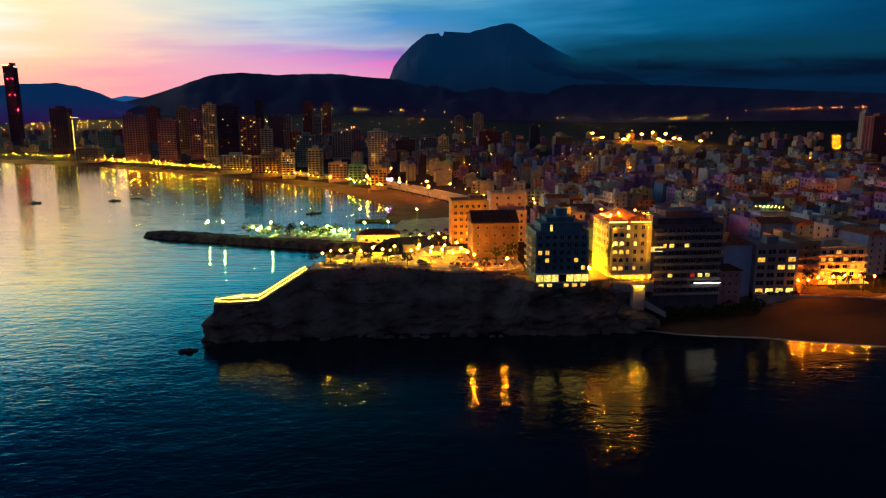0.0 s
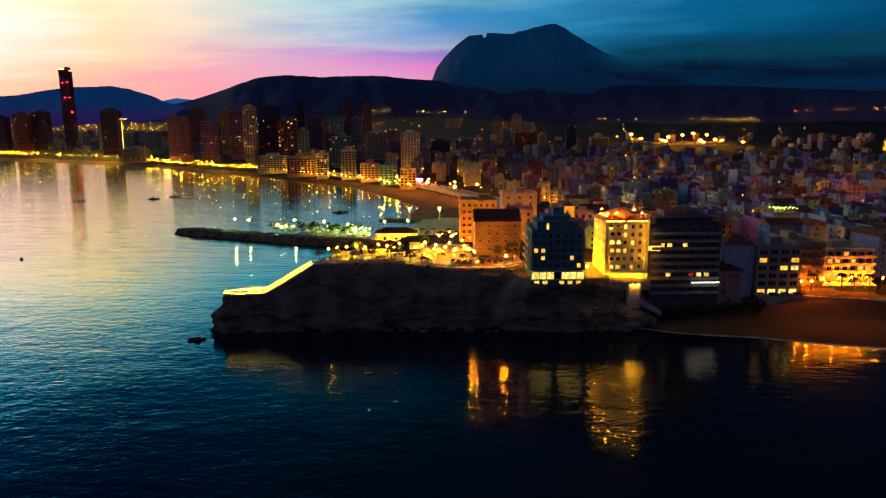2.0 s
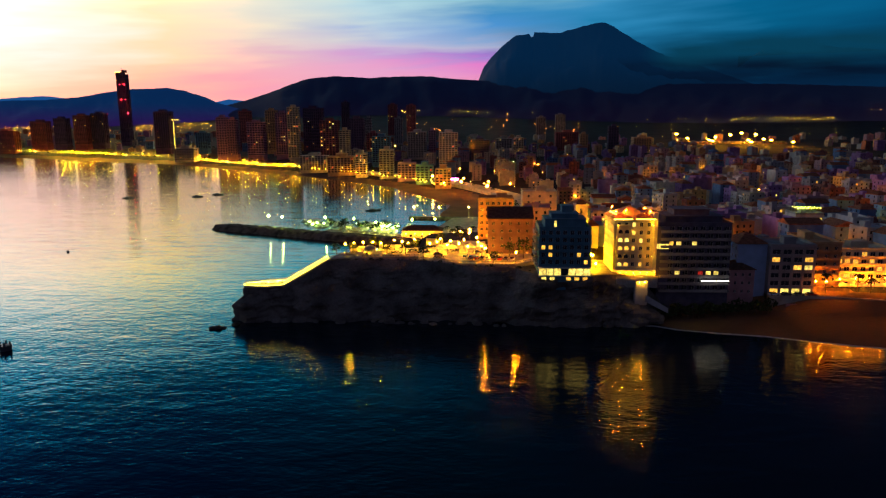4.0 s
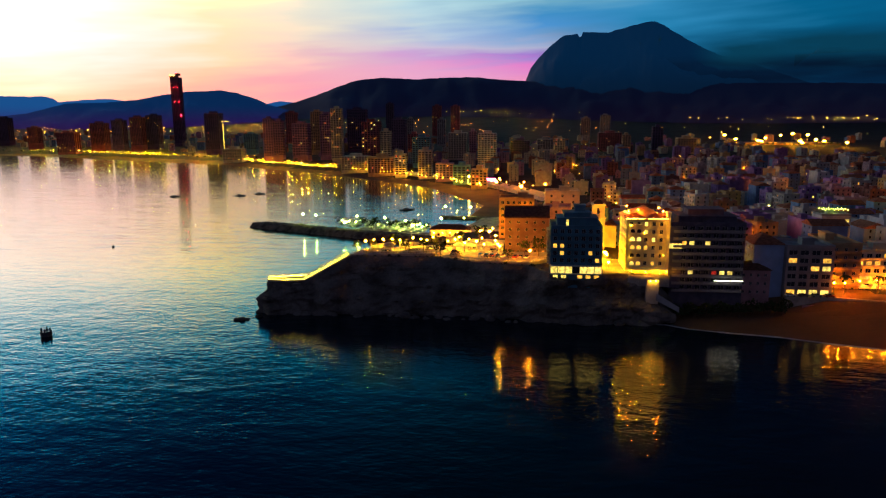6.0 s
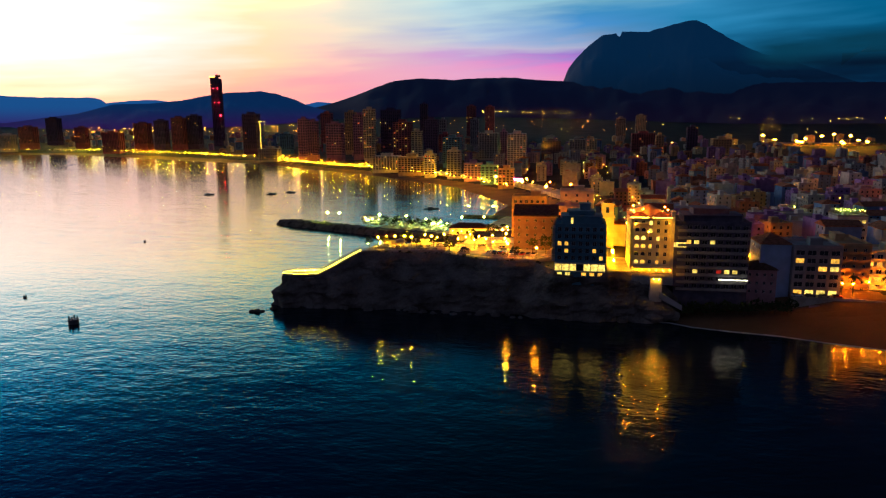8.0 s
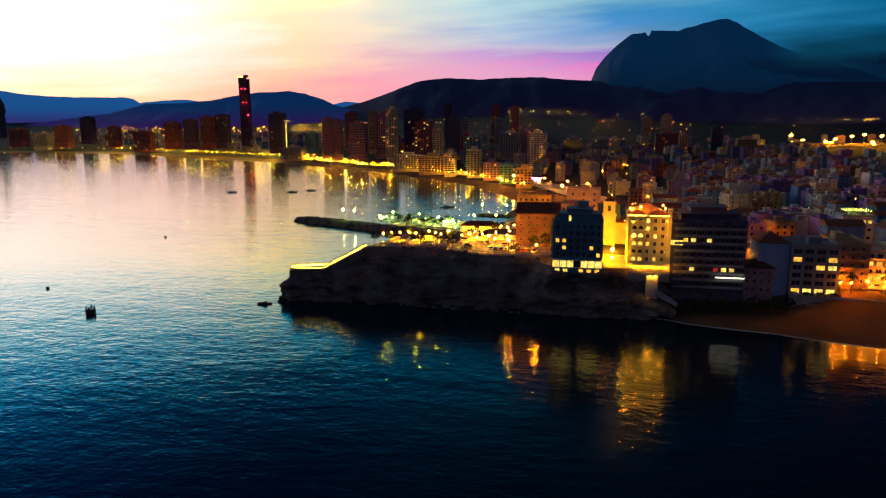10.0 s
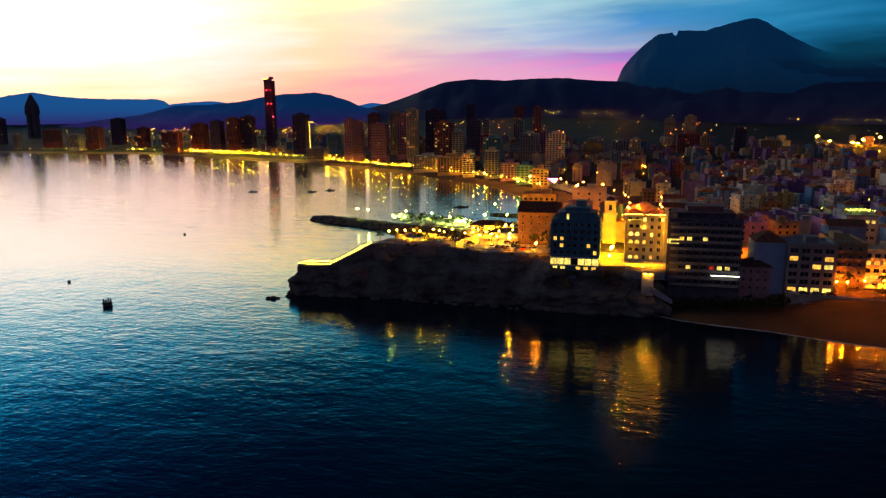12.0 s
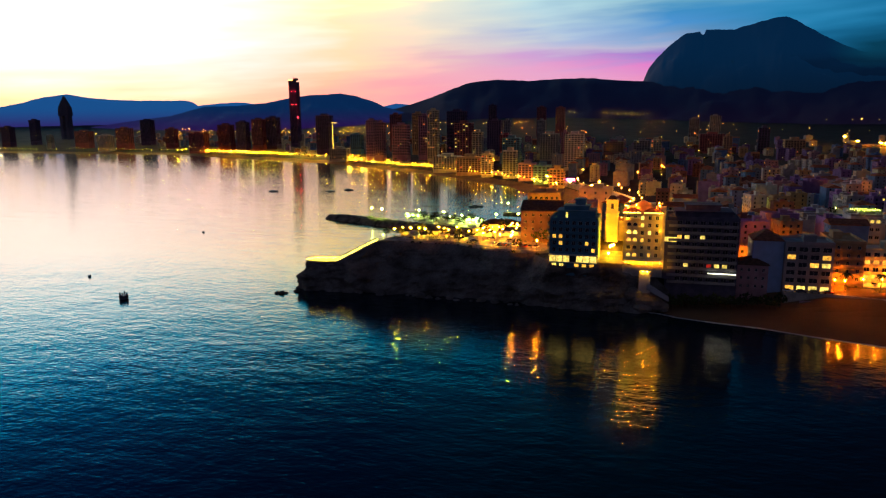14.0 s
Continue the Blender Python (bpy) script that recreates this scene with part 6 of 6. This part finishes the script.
for x, y, z in ((39.5, 300, 21.5), (38.8, 285, 23.5), (38.5, 275.5, 22.0), (39.0, 293, 22.5), (36.4, 308.6, 20)):
    fx = thing("floodlight", (x, y, z), "small yellow floodlight washing the walls", "floodlight", "wall floodlights")
    g = Geo()
    g.tube((0, 0, -5), (0, 0, 0), 0.06, 0.06, 6)
    part("stand", g, DARKMETAL, fx)
    q = Geo()
    q.ball((0, 0, 0.2), 0.42, 5, 8)
    part("lamp", q, LAMP_FLOOD, fx, "glowing lamp")

# light strips, signs and loggias of the dark apartment building
sg = thing("light_sign", (79.5, 270.7, 16.2), "long white light strip on the balcony edge", "light")
for a, b in ((0, 6.0), (6.4, 11.0)):
    g = Geo()
    g.box(a, b, 0, 0.25, 0, 0.3)
    part("tube", g, STRIP, sg)
lg = thing("loggia", (60.6, 271.5, 28.9), "glazed loggia glowing yellow between two buildings", "loggia")
g = Geo()
g.box(0, 6.0, 0.4, 8, -16, 9)
part("wall", g, SLATE, lg)
for i in range(4):
    q = Geo()
    q.box(0.2 + i * 1.45, 1.5 + i * 1.45, 0.3, 0.38, 0.2, 2.2)
    part("pane", q, ROOM_WHITE, lg, "lit glass pane")

# ---- beach promenade ----
g = Geo()
g.prism([(110, 277.2), (126, 278.2), (145, 274.5), (172, 267), (172, 269), (172, 300), (110, 300)], 1.0, 8.6)
solid("promenade", g, PAVING, "paved seafront promenade above the small beach", "promenade", kind="structure")
g = Geo()
for (ax, ay), (bx, by) in zip([(116, 276.6), (126, 277.5), (145, 273.8), (172, 266.3)], [(126, 277.5), (145, 273.8), (172, 266.3)]):
    g.prism([(ax, ay - 0.5), (bx, by - 0.5), (bx, by), (ax, ay)], 0.5, 5.6)
solid("sea_wall", g, PINK, "low rendered sea wall behind the beach", "wall", kind="structure")
big_lamp = lamp_kind("street_lamp", "seafront lamp with strong orange light", 5.2, 0.31, LAMP_SODIUM, 1, group="seafront lamps")
place(big_lamp, 141.0, 285.5, 8.6)
place(big_lamp, 161, 288, 8.6)
# this one is added to brighten the fronts at the corner
place(big_lamp, 129.5, 281.5, 8.6)
for x, y in ((133, 280), (148, 286), (154, 287), (166, 285)):
    place(town_lamp, x, y, 8.6)
for i, (x, y) in enumerate(((146, 281), (151, 280), (157, 279), (163, 277), (134, 282), (168, 275))):
    place(palms[i % 2], x, y, 8.6, i * 50)
for i in range(5):
    tent(143.5 + i * 4.6, 288, 8.6, 4.2)
for i in range(4):
    car(112 + i * 5, 279.0, 8.6, 4, (HULL, SLATE, GREY, RED)[i], ("silver", "dark grey", "grey", "red")[i] + " car parked along the promenade")

# ---- harbour ----
building("harbour_restaurant", -60, -33, 446, 458, 2.6, 7.6, "low cream harbour restaurant with a tiled roof", "restaurant", CREAM, 1, 7, 2, 2, (1.6, 1.8), roof="hip", roof_mat=TILE_DARK, odds=0.6, seed=20)
wl_lamp = lamp_kind("street_lamp", "harbour lamp with a greenish white light", 7.6, 0.46, LAMP_GREEN, 1, METAL, group="harbour lamps")
yard_lamp = lamp_kind("street_lamp", "low yard lamp with a greenish light", 3.6, 0.3, LAMP_GREEN, 1, METAL, group="harbour lamps")
for x, y in ((-161.7, 487), (-150.6, 482.5), (-118.5, 480), (-56, 479), (-40, 482), (-80, 466), (-98, 480)):
    place(wl_lamp, x, y, 3.6 if x < -100 else 2.6)
for i in range(15):
    x = rnd.uniform(-138, -58)
    place(yard_lamp, x, 470 - (x + 62) * 0.26 + rnd.uniform(-8, 8), 2.6)
g = Geo()
for k in range(16):
    xa, xb = -66 + k * 3.4, -66 + (k + 1) * 3.4
    wa, wb = 2.6 + 0.7 * noise.noise(Vector((xa, 1.7, 0))), 2.6 + 0.7 * noise.noise(Vector((xb, 1.7, 0)))
    ya, yb = 556 - (xa + 66) * 0.09, 556 - (xb + 66) * 0.09
    g.add([(xa, ya - wa - 1.5, -1), (xb, yb - wb - 1.5, -1), (xb, yb + wb + 1.5, -1), (xa, ya + wa + 1.5, -1), (xa, ya - wa, 1.7), (xb, yb - wb, 1.7), (xb, yb + wb, 1.7), (xa, ya + wa, 1.7)],
          [(4, 5, 6, 7), (0, 1, 5, 4), (2, 3, 7, 6)] + ([(3, 0, 4, 7)] if k == 0 else []) + ([(1, 2, 6, 5)] if k == 15 else []))
g.weld = True
solid("jetty", g, ROCK_DARK, "low dark stone jetty closing the harbour basin", "jetty", kind="structure")
for x in (-62, -41, -17):
    place(wl_lamp, x, 556 - (x + 66) * 0.09, 1.7)
for x in (-57, -51, -46, -41, -36):
    plaza_lamp(x, 443.5, 2.6, 1, LAMP, 3.2, 0.3)
for x, y in ((-30, 436), (-24, 432), (-18, 436), (-12, 430), (-6, 434), (-26, 446), (-20, 450), (-8, 450), (-2, 440), (4, 436)):
    plaza_lamp(x, y, 2.6, 1, LAMP, 3.6, 0.3)
for i, (x, y) in enumerate(((-30, 443), (-26, 441), (-22, 444), (-18, 441), (-13, 444), (-8, 441), (-3, 445))):
    place(palms[i % 2], x, y, 2.6, i * 70)
for i in range(11):
    x = rnd.uniform(-118, -62)
    place(trees[i % 3], x, 470 - (x + 62) * 0.28 + rnd.uniform(-7, 3), 2.6, rnd.uniform(0, 360))


def boat(x, y, turn, length, hull, label, mast=True, cabin=True, group="moored boats"):
    root = thing("boat", (x, y, 0), label, "boat", group, turn)
    g = Geo()
    n, w = 9, length * 0.15
    for k in range(n):
        s = k / (n - 1)
        b = w * (1 - max(0.0, (s - 0.45) / 0.55) ** 2.2)
        xx = -length / 2 + length * s
        top = 0.9 + 0.5 * s * s
        g.v += [(xx, -b, top), (xx, -b * 0.8, 0.1), (xx * 0.97, 0, -0.35), (xx, b * 0.8, 0.1), (xx, b, top)]
    for k in range(n - 1):
        for j in range(4):
            a = k * 5 + j
            g.f.append((a, a + 1, a + 6, a + 5))
        g.f.append((k * 5, k * 5 + 5, k * 5 + 9, k * 5 + 4))
    g.f.append((4, 3, 2, 1, 0))
    part("hull", g, hull, root)
    if cabin:
        q = Geo()
        L = length
        q.add([(-0.25 * L, -w * 0.7, 0.9), (0.15 * L, -w * 0.6, 0.95), (0.15 * L, w * 0.6, 0.95), (-0.25 * L, w * 0.7, 0.9),
               (-0.22 * L, -w * 0.6, 2.1), (0.06 * L, -w * 0.5, 2.0), (0.06 * L, w * 0.5, 2.0), (-0.22 * L, w * 0.6, 2.1)],
              [(4, 5, 6, 7), (0, 1, 5, 4), (1, 2, 6, 5), (2, 3, 7, 6), (3, 0, 4, 7)])
        part("cabin", q, hull, root)
    if mast:
        q = Geo()
        q.tube((0.08 * length, 0, 0.9), (0.08 * length, 0, length * 1.15), 0.07, 0.04, 6)
        q.tube((0.08 * length, 0, 2.6), (-0.35 * length, 0, 2.7), 0.06, 0.05, 6)
        part("mast", q, METAL, root)


for i in range(34):
    x = rnd.uniform(-150, -60)
    y = 497 - (x + 62) * 0.24 + rnd.choice((0, 9, 18)) + rnd.uniform(-2, 2)
    boat(x, y, 66 + rnd.uniform(-4, 4), rnd.uniform(6, 11), HULL, "small white boat moored in the harbour", rnd.random() < 0.6)
for x, y in ((-375.5, 698), (-306.6, 710.5), (-292.7, 731.6)):
    boat(x, y, 8, 11.0, HULL_DARK, "dark motor boat anchored in the bay", False, True, "boats in the bay")
boat(-103.2, 604.6, 15, 14, HULL_DARK, "dark sailing boat anchored off the harbour", False, True, "boats in the bay")


def buoy(x, y, r, label):
    root = thing("buoy", (x, y, 0), label, "buoy", "buoys")
    g = Geo()
    g.tube((0, 0, -0.6), (0, 0, r * 0.9), r * 0.95, r, 12)
    part("float", g, HULL_DARK, root)
    for i in range(4):
        a = i * math.pi / 2 + 0.4
        q = Geo()
        q.tube((math.cos(a) * r * 0.75, math.sin(a) * r * 0.75, r * 0.9), (math.cos(a) * r * 0.7, math.sin(a) * r * 0.7, r * 1.55), r * 0.16, r * 0.13, 6)
        part("bollard", q, HULL_DARK, root)


buoy(-177.7, 224.7, 2.1, "large dark mooring buoy floating in the bay")
buoy(-230, 259.1, 0.8, "small dark mooring buoy floating in the bay")
buoy(-264, 405.5, 0.8, "small dark mooring buoy floating far out in the bay")

# strong orange lamps before the ochre building
edge_lamp = lamp_kind("street_lamp", "orange lamp under the trees beside the square", 5.2, 0.32, LAMP_SODIUM, 1, group="seafront lamps")
square_lamp = lamp_kind("street_lamp", "strong orange lamp under the trees beside the square", 5.2, 0.4, LAMP_SQUARE, 1, group="seafront lamps")
place(square_lamp, 6.2, 279.2, 20.4)
place(square_lamp, -6.5, 282.5, 21.5)


def lane(x, y):
    """The clearest spot for a lamp near a place between the houses."""
    best, at = -1e9, (x, y)
    for i in range(60):
        a, d = i * 2.4, 0.2 * i
        p = (x + math.cos(a) * d, y + math.sin(a) * d)
        room = min(math.hypot(p[0] - h.translation.x, p[1] - h.translation.y) - m["span"] * 0.55 for m, h in HOUSES)
        if room - d * 0.1 > best:
            best, at = room - d * 0.1, p
    return at


for x, y in ((-2, 338), (-7, 351), (14, 342), (24, 366), (40, 350), (59, 462), (72, 452), (30, 404), (92, 342), (74, 332), (108, 316), (150, 330), (120, 350), (185, 345), (161, 438), (60, 390), (46, 420), (20, 440)):
    place(edge_lamp, *lane(x, y))
mast_lamp = lamp_kind("street_lamp", "tall mast lamp with strong orange light beside the cove", 10.0, 1.15, LAMP_SODIUM, 1, group="seafront lamps")
place(mast_lamp, -27.2, 722, 4.5)
place(mast_lamp, -0.5, 673.6, 4.5)
place(mast_lamp, -62, 790, 4.5)

# paved edge between the far beach and the town
FAR_EDGE = [(-258, 973, 0.74, 0.67), (-115, 815, 0.83, 0.56), (-70, 720, 0.915, 0.41), (-36, 640, 0.98, 0.2), (-40, 585, 0.99, -0.1)]
g = Geo()
for (ax, ay, an, am), (bx, by, bn, bm) in zip(FAR_EDGE, FAR_EDGE[1:]):
    g.prism([(ax + an * 59, ay + am * 59), (bx + bn * 59, by + bm * 59), (bx + bn * 80, by + bm * 80), (ax + an * 80, ay + am * 80)], 1.0, 6.6)
solid("promenade", g, PAVING, "paved promenade with a low wall above the far beach", "promenade", kind="structure")

neon = thing("neon_sign", (-38, 830, gz(-38, 830) + 4), "pink neon sign on a low seafront bar", "sign")
g = Geo()
g.box(-6, 6, 0.3, 6, -5, 2)
part("wall", g, GREY, neon)
g = Geo()
g.box(-5, 5, 0, 0.28, 0, 1.6)
part("neon_panel", g, LAMP_PINK, neon, "glowing pink panel")


def bench(x, y, z, turn):
    root = thing("bench", (x, y, z), "slatted bench on the viewing terrace", "bench", "terrace benches", turn)
    for i in range(3):
        g = Geo()
        g.box(-0.9, 0.9, -0.2 + i * 0.15, -0.08 + i * 0.15, 0.42, 0.46)
        part("slat", g, BARK, root)
    g = Geo()
    g.box(-0.9, 0.9, 0.26, 0.3, 0.55, 0.9)
    part("backrest", g, BARK, root)
    for a in (-0.7, 0.7):
        g = Geo()
        g.box(a - 0.05, a + 0.05, -0.2, 0.28, 0, 0.42)
        part("leg", g, DARKMETAL, root)


for i in range(9):
    bench(-66 + i * 3.3, 283.2 + i * 0.33, 22.85, 187)


def planter(x, y, z, w, turn, seed):
    r = random.Random(seed)
    root = thing("planter", (x, y, z), "long stone planter with a clipped hedge", "planter", "planters", turn)
    g = Geo()
    g.box(-w / 2, w / 2, -0.5, 0.5, 0, 0.6)
    g.box(-w / 2 - 0.08, w / 2 + 0.08, -0.58, 0.58, 0.6, 0.7)
    part("trough", g, PAVING, root)
    g = Geo()
    for i in range(int(w * 14)):
        c = (r.uniform(-w / 2, w / 2), r.uniform(-0.45, 0.45), r.uniform(0.75, 1.7))
        pts = [(c[0] + r.uniform(-0.3, 0.3), c[1] + r.uniform(-0.3, 0.3), c[2] + r.uniform(-0.3, 0.3)) for _ in range(4)]
        g.add(pts, [(0, 1, 2), (0, 2, 3), (0, 3, 1), (1, 3, 2)])
    part("hedge", g, LEAF, root)


for i, (x, y, z, w) in enumerate(((-64, 286.5, 22.85, 5), (-57, 284.6, 22.85, 4), (-45, 287, 22.85, 6), (-38, 293, 22.85, 5), (-26, 285, 21.5, 5), (-10, 281, 21.5, 6), (-20, 301.5, 21.5, 4), (-50, 295.5, 22.85, 4), (-31, 309, 21.5, 4))):
    planter(x, y, z, w, 8, 60 + i)
for x, y, w in ((-62, 297, 9), (-48, 301.5, 12), (-30, 318, 8)):
    g = Geo()
    g.box(x - w / 2, x + w / 2, y, y + 0.4, 21.4, 24.6)
    g.box(x - w / 2 - 0.1, x + w / 2 + 0.1, y - 0.1, y + 0.5, 24.6, 24.8)
    solid("garden_wall", g, WHITE, "white rendered garden wall behind the terrace", "wall", "terrace walls")

# projecting bay with arched balconies and corner pier of the yellow hotel
bay = thing("hotel_bay", (45.4, 272, 21.2), "projecting bay with arched balconies on the yellow hotel", "bay")
g = Geo()
arches = [(0.7, 2.4, f * 3.3 + 0.3, f * 3.3 + 2.5) for f in range(5)] + [(3.2, 4.9, f * 3.3 + 0.3, f * 3.3 + 2.5) for f in range(5)]
g.facade((0, -1.4, 0), (1, 0, 0), 5.6, 17.6, arches, 0.5)
g.facade((0, 0, 0), (0, -1, 0), 1.4, 17.6, [])
g.facade((5.6, -1.4, 0), (0, 1, 0), 1.4, 17.6, [])
g.add([(0, -1.4, 17.6), (5.6, -1.4, 17.6), (5.6, 0, 17.6), (0, 0, 17.6)], [(0, 1, 2, 3)])
part("wall", g, CREAM, bay)
for i, (a, b, c, d) in enumerate(arches):
    q = Geo()
    n = 8
    rim = [(a, c), (b, c)] + [((a + b) / 2 + (b - a) / 2 * math.cos(math.pi * k / n), d - 0.85 + 0.85 * math.sin(math.pi * k / n)) for k in range(n + 1)]
    q.add([(x, -1.0, z) for x, z in rim], [tuple(range(len(rim)))])
    part("arched_window", q, (ROOM_WHITE, GLASS, ROOM, ROOM_WHITE, GLASS, ROOM, GLASS, ROOM, ROOM_WHITE, GLASS)[i], bay)
    q = Geo()
    q.box(a - 0.1, b + 0.1, -1.9, -1.405, c - 0.12, c)
    q.box(a - 0.1, b + 0.1, -1.9, -1.82, c, c + 0.8)
    part("balcony", q, CREAM, bay)
pier = Geo()
pier.box(60.25, 61.6, 271.6, 275, 17.0, 43.2)
pier.box(60.05, 61.8, 271.4, 275.2, 43.2, 43.6)
pier_ob = solid("corner_pier", pier, CREAM, "tall yellow corner pier of the hotel", "pier")
for x, y, z in ((57.5, 268.6, 19.2), (52.5, 269.5, 19.2), (47.5, 269.8, 19.6)):
    fx = thing("floodlight", (x, y, z), "small yellow floodlight at the foot of the hotel", "floodlight", "wall floodlights")
    g = Geo()
    g.tube((0, 0, -1.0), (0, 0, 0), 0.06, 0.06, 6)
    part("stand", g, DARKMETAL, fx)
    q = Geo()
    q.ball((0, 0, 0.15), 0.085, 5, 8)
    part("lamp", q, LAMP_FLOOD, fx, "glowing lamp")

# lanterns on the hotel's front and along its roof edge
for x, y, z in ((46.2, 270.4, 25.4), (46.2, 270.4, 32.4), (46.2, 270.4, 38.4), (51.4, 270.4, 35.4), (59.4, 270.4, 26.2), (59.4, 270.4, 33.4), (59.4, 270.4, 39.0), (43.2, 280, 37.5), (43.2, 288, 38.5)):
    fx = thing("wall_lantern", (x, y, z), "bright yellow lantern on a bracket of the hotel wall", "wall lamp", "hotel lanterns")
    g = Geo()
    if y < 271:
        g.box(-0.04, 0.04, 0, 1.75, -0.04, 0.04)
    else:
        g.box(0, 1.55, -0.04, 0.04, -0.04, 0.04)
    part("bracket", g, DARKMETAL, fx)
    q = Geo()
    q.ball((0, 0, 0.05), 0.065, 5, 8)
    part("lamp", q, LAMP_FLOOD, fx, "glowing lamp")
for x, y in ((45.2, 272.8), (49.5, 276), (54.5, 280), (59.0, 274), (59.0, 284), (46.5, 288)):
    fx = thing("roof_lamp", (x, y, 40.4), "small orange lamp on a post over the hotel roof", "lamp", "hotel roof lamps")
    g = Geo()
    g.tube((0, 0, -0.5), (0, 0, 3.4), 0.06, 0.05, 6)
    part("post", g, DARKMETAL, fx)
    q = Geo()
    q.ball((0, 0, 3.5), 0.18, 5, 8)
    part("lamp", q, LAMP_ORANGE, fx, "glowing lamp")

# rocky outcrop that carries the stair tower
for i, (x, y, z, rr) in enumerate(((53.5, 264.5, 5.5, 4.6), (57.5, 265.5, 3.5, 4.4), (61, 266, 2.0, 3.6), (50, 264.5, 7.0, 4.2), (54.5, 262.6, 2.0, 3.6))):
    g = Geo()
    boulder(g, (x, y, z), rr, 80 + i)
    solid("outcrop", g, ROCK, "rough limestone outcrop below the stair tower", "rock", "outcrops under the stairs")

# roof bar with strings of small greenish lamps
bar = building("roof_bar", 151, 165, 352, 364, 16, 32, "white building with a roof bar under strings of lamps", "building", WHITE, 4, 5, 0, 0, (1.8, 1.6), lit_front=(15, 16, 17, 18, 19), room=[ROOM_WHITE], roof="flat", seed=31)
LAMP_STRING = glow("string_lamp", (0.75, 1.0, 0.08), 40.0)
for k in range(3):
    cord = thing("string_light", (151.5, 353 + k * 3.2, 35.2), "string of small greenish lamps over a roof bar", "string light", "roof bar lights")
    g = Geo()
    g.tube((0, 0, 0), (13, 0, 0), 0.02, 0.02, 4)
    g.tube((0, 0, -3.2), (0, 0, 0), 0.04, 0.04, 5)
    g.tube((13, 0, -3.2), (13, 0, 0), 0.04, 0.04, 5)
    part("cable", g, DARKMETAL, cord)
    for i in range(6):
        q = Geo()
        q.ball((1 + i * 2.2, 0, -0.2), 0.16, 4, 6)
        part("bulb", q, LAMP_STRING, cord, "small glowing bulb")

# strong lamps where the long beach ends
cove_lamp = lamp_kind("street_lamp", "strong orange lamp over the end of the long beach", 9.0, 0.75, LAMP_SODIUM, 1, group="beach lamps")
for x, y in ((-26, 788), (2, 745), (24, 712)):
    place(cove_lamp, x, y)
for x, y in along([(-58, 840), (-14, 770), (12, 728), (40, 680), (52, 620), (40, 560)], 26, 4):
    place(road_lamp, x + rnd.uniform(-4, 4), y + rnd.uniform(-4, 4))

# boats laid up on the quay
for i in range(20):
    x = rnd.uniform(-112, -66)
    boat(x, 466 - (x + 62) * 0.32 + rnd.uniform(-6, 7), 60 + rnd.uniform(-25, 25), rnd.uniform(5, 9), HULL, "small white boat laid up on the harbour quay", rnd.random() < 0.4, True, "boats on the quay")
for b in [o for o in scene.objects if o.get("group") == "boats on the quay"]:
    b.location.z = 2.95
# shrubs and low trees behind the small beach and at the foot of the flats
for i in range(22):
    x = 64 + i * 2.1
    y = 268.8 + rnd.uniform(-1.5, 1.5) + (2 if x > 92 else 0)
    place(trees[2 if i % 3 else 0], x, y, max(1.0, gz(x, y)) - 0.6, rnd.uniform(0, 360))
# stepped roof storeys of the dark flats
steps_top = thing("roof_storeys", (76.7, 283, 38.6), "set-back roof storeys", "roof storey")
for a, b, c, d, z0, z1 in ((-11, 11.5, -6.5, 7, 0.02, 2.9), (-7, 7, -4, 6, 2.9, 5.4)):
    g = Geo()
    g.box(a, b, c, d, z0, z1)
    g.box(a - 0.5, b + 0.5, c - 0.8, d + 0.3, z1, z1 + 0.25)
    part("roof_storey", g, SLATE, steps_top)


def adopt(root, *groups):
    """Makes the pieces of a group parts of the building that they belong to."""
    back = root.matrix_basis.inverted()
    for grp in groups:
        if grp.type == "MESH":
            grp.matrix_basis = back @ grp.matrix_basis
            grp.parent = root
            for key in ("category", "group", "kind"):
                if key in grp:
                    del grp[key]
            continue
        for o in list(grp.children):
            o.matrix_basis = back @ grp.matrix_basis @ o.matrix_basis
            o.parent = root
        bpy.data.objects.remove(grp)


adopt(blue_hotel, hotel, top)
adopt(yellow_hotel, roof, bay, pier_ob)
adopt(terraced, steps_top, sg)


# the patterns that the repeats were copied from are no longer needed
for master in (square_lamp, cool_lamp, prom, prom_y, prom_bright, mast_lamp, yard_lamp, avenue_lamp, town_lamp, road_lamp, *trees, *palms, *kinds, big_lamp, wl_lamp, edge_lamp, cove_lamp):
    retire(master)
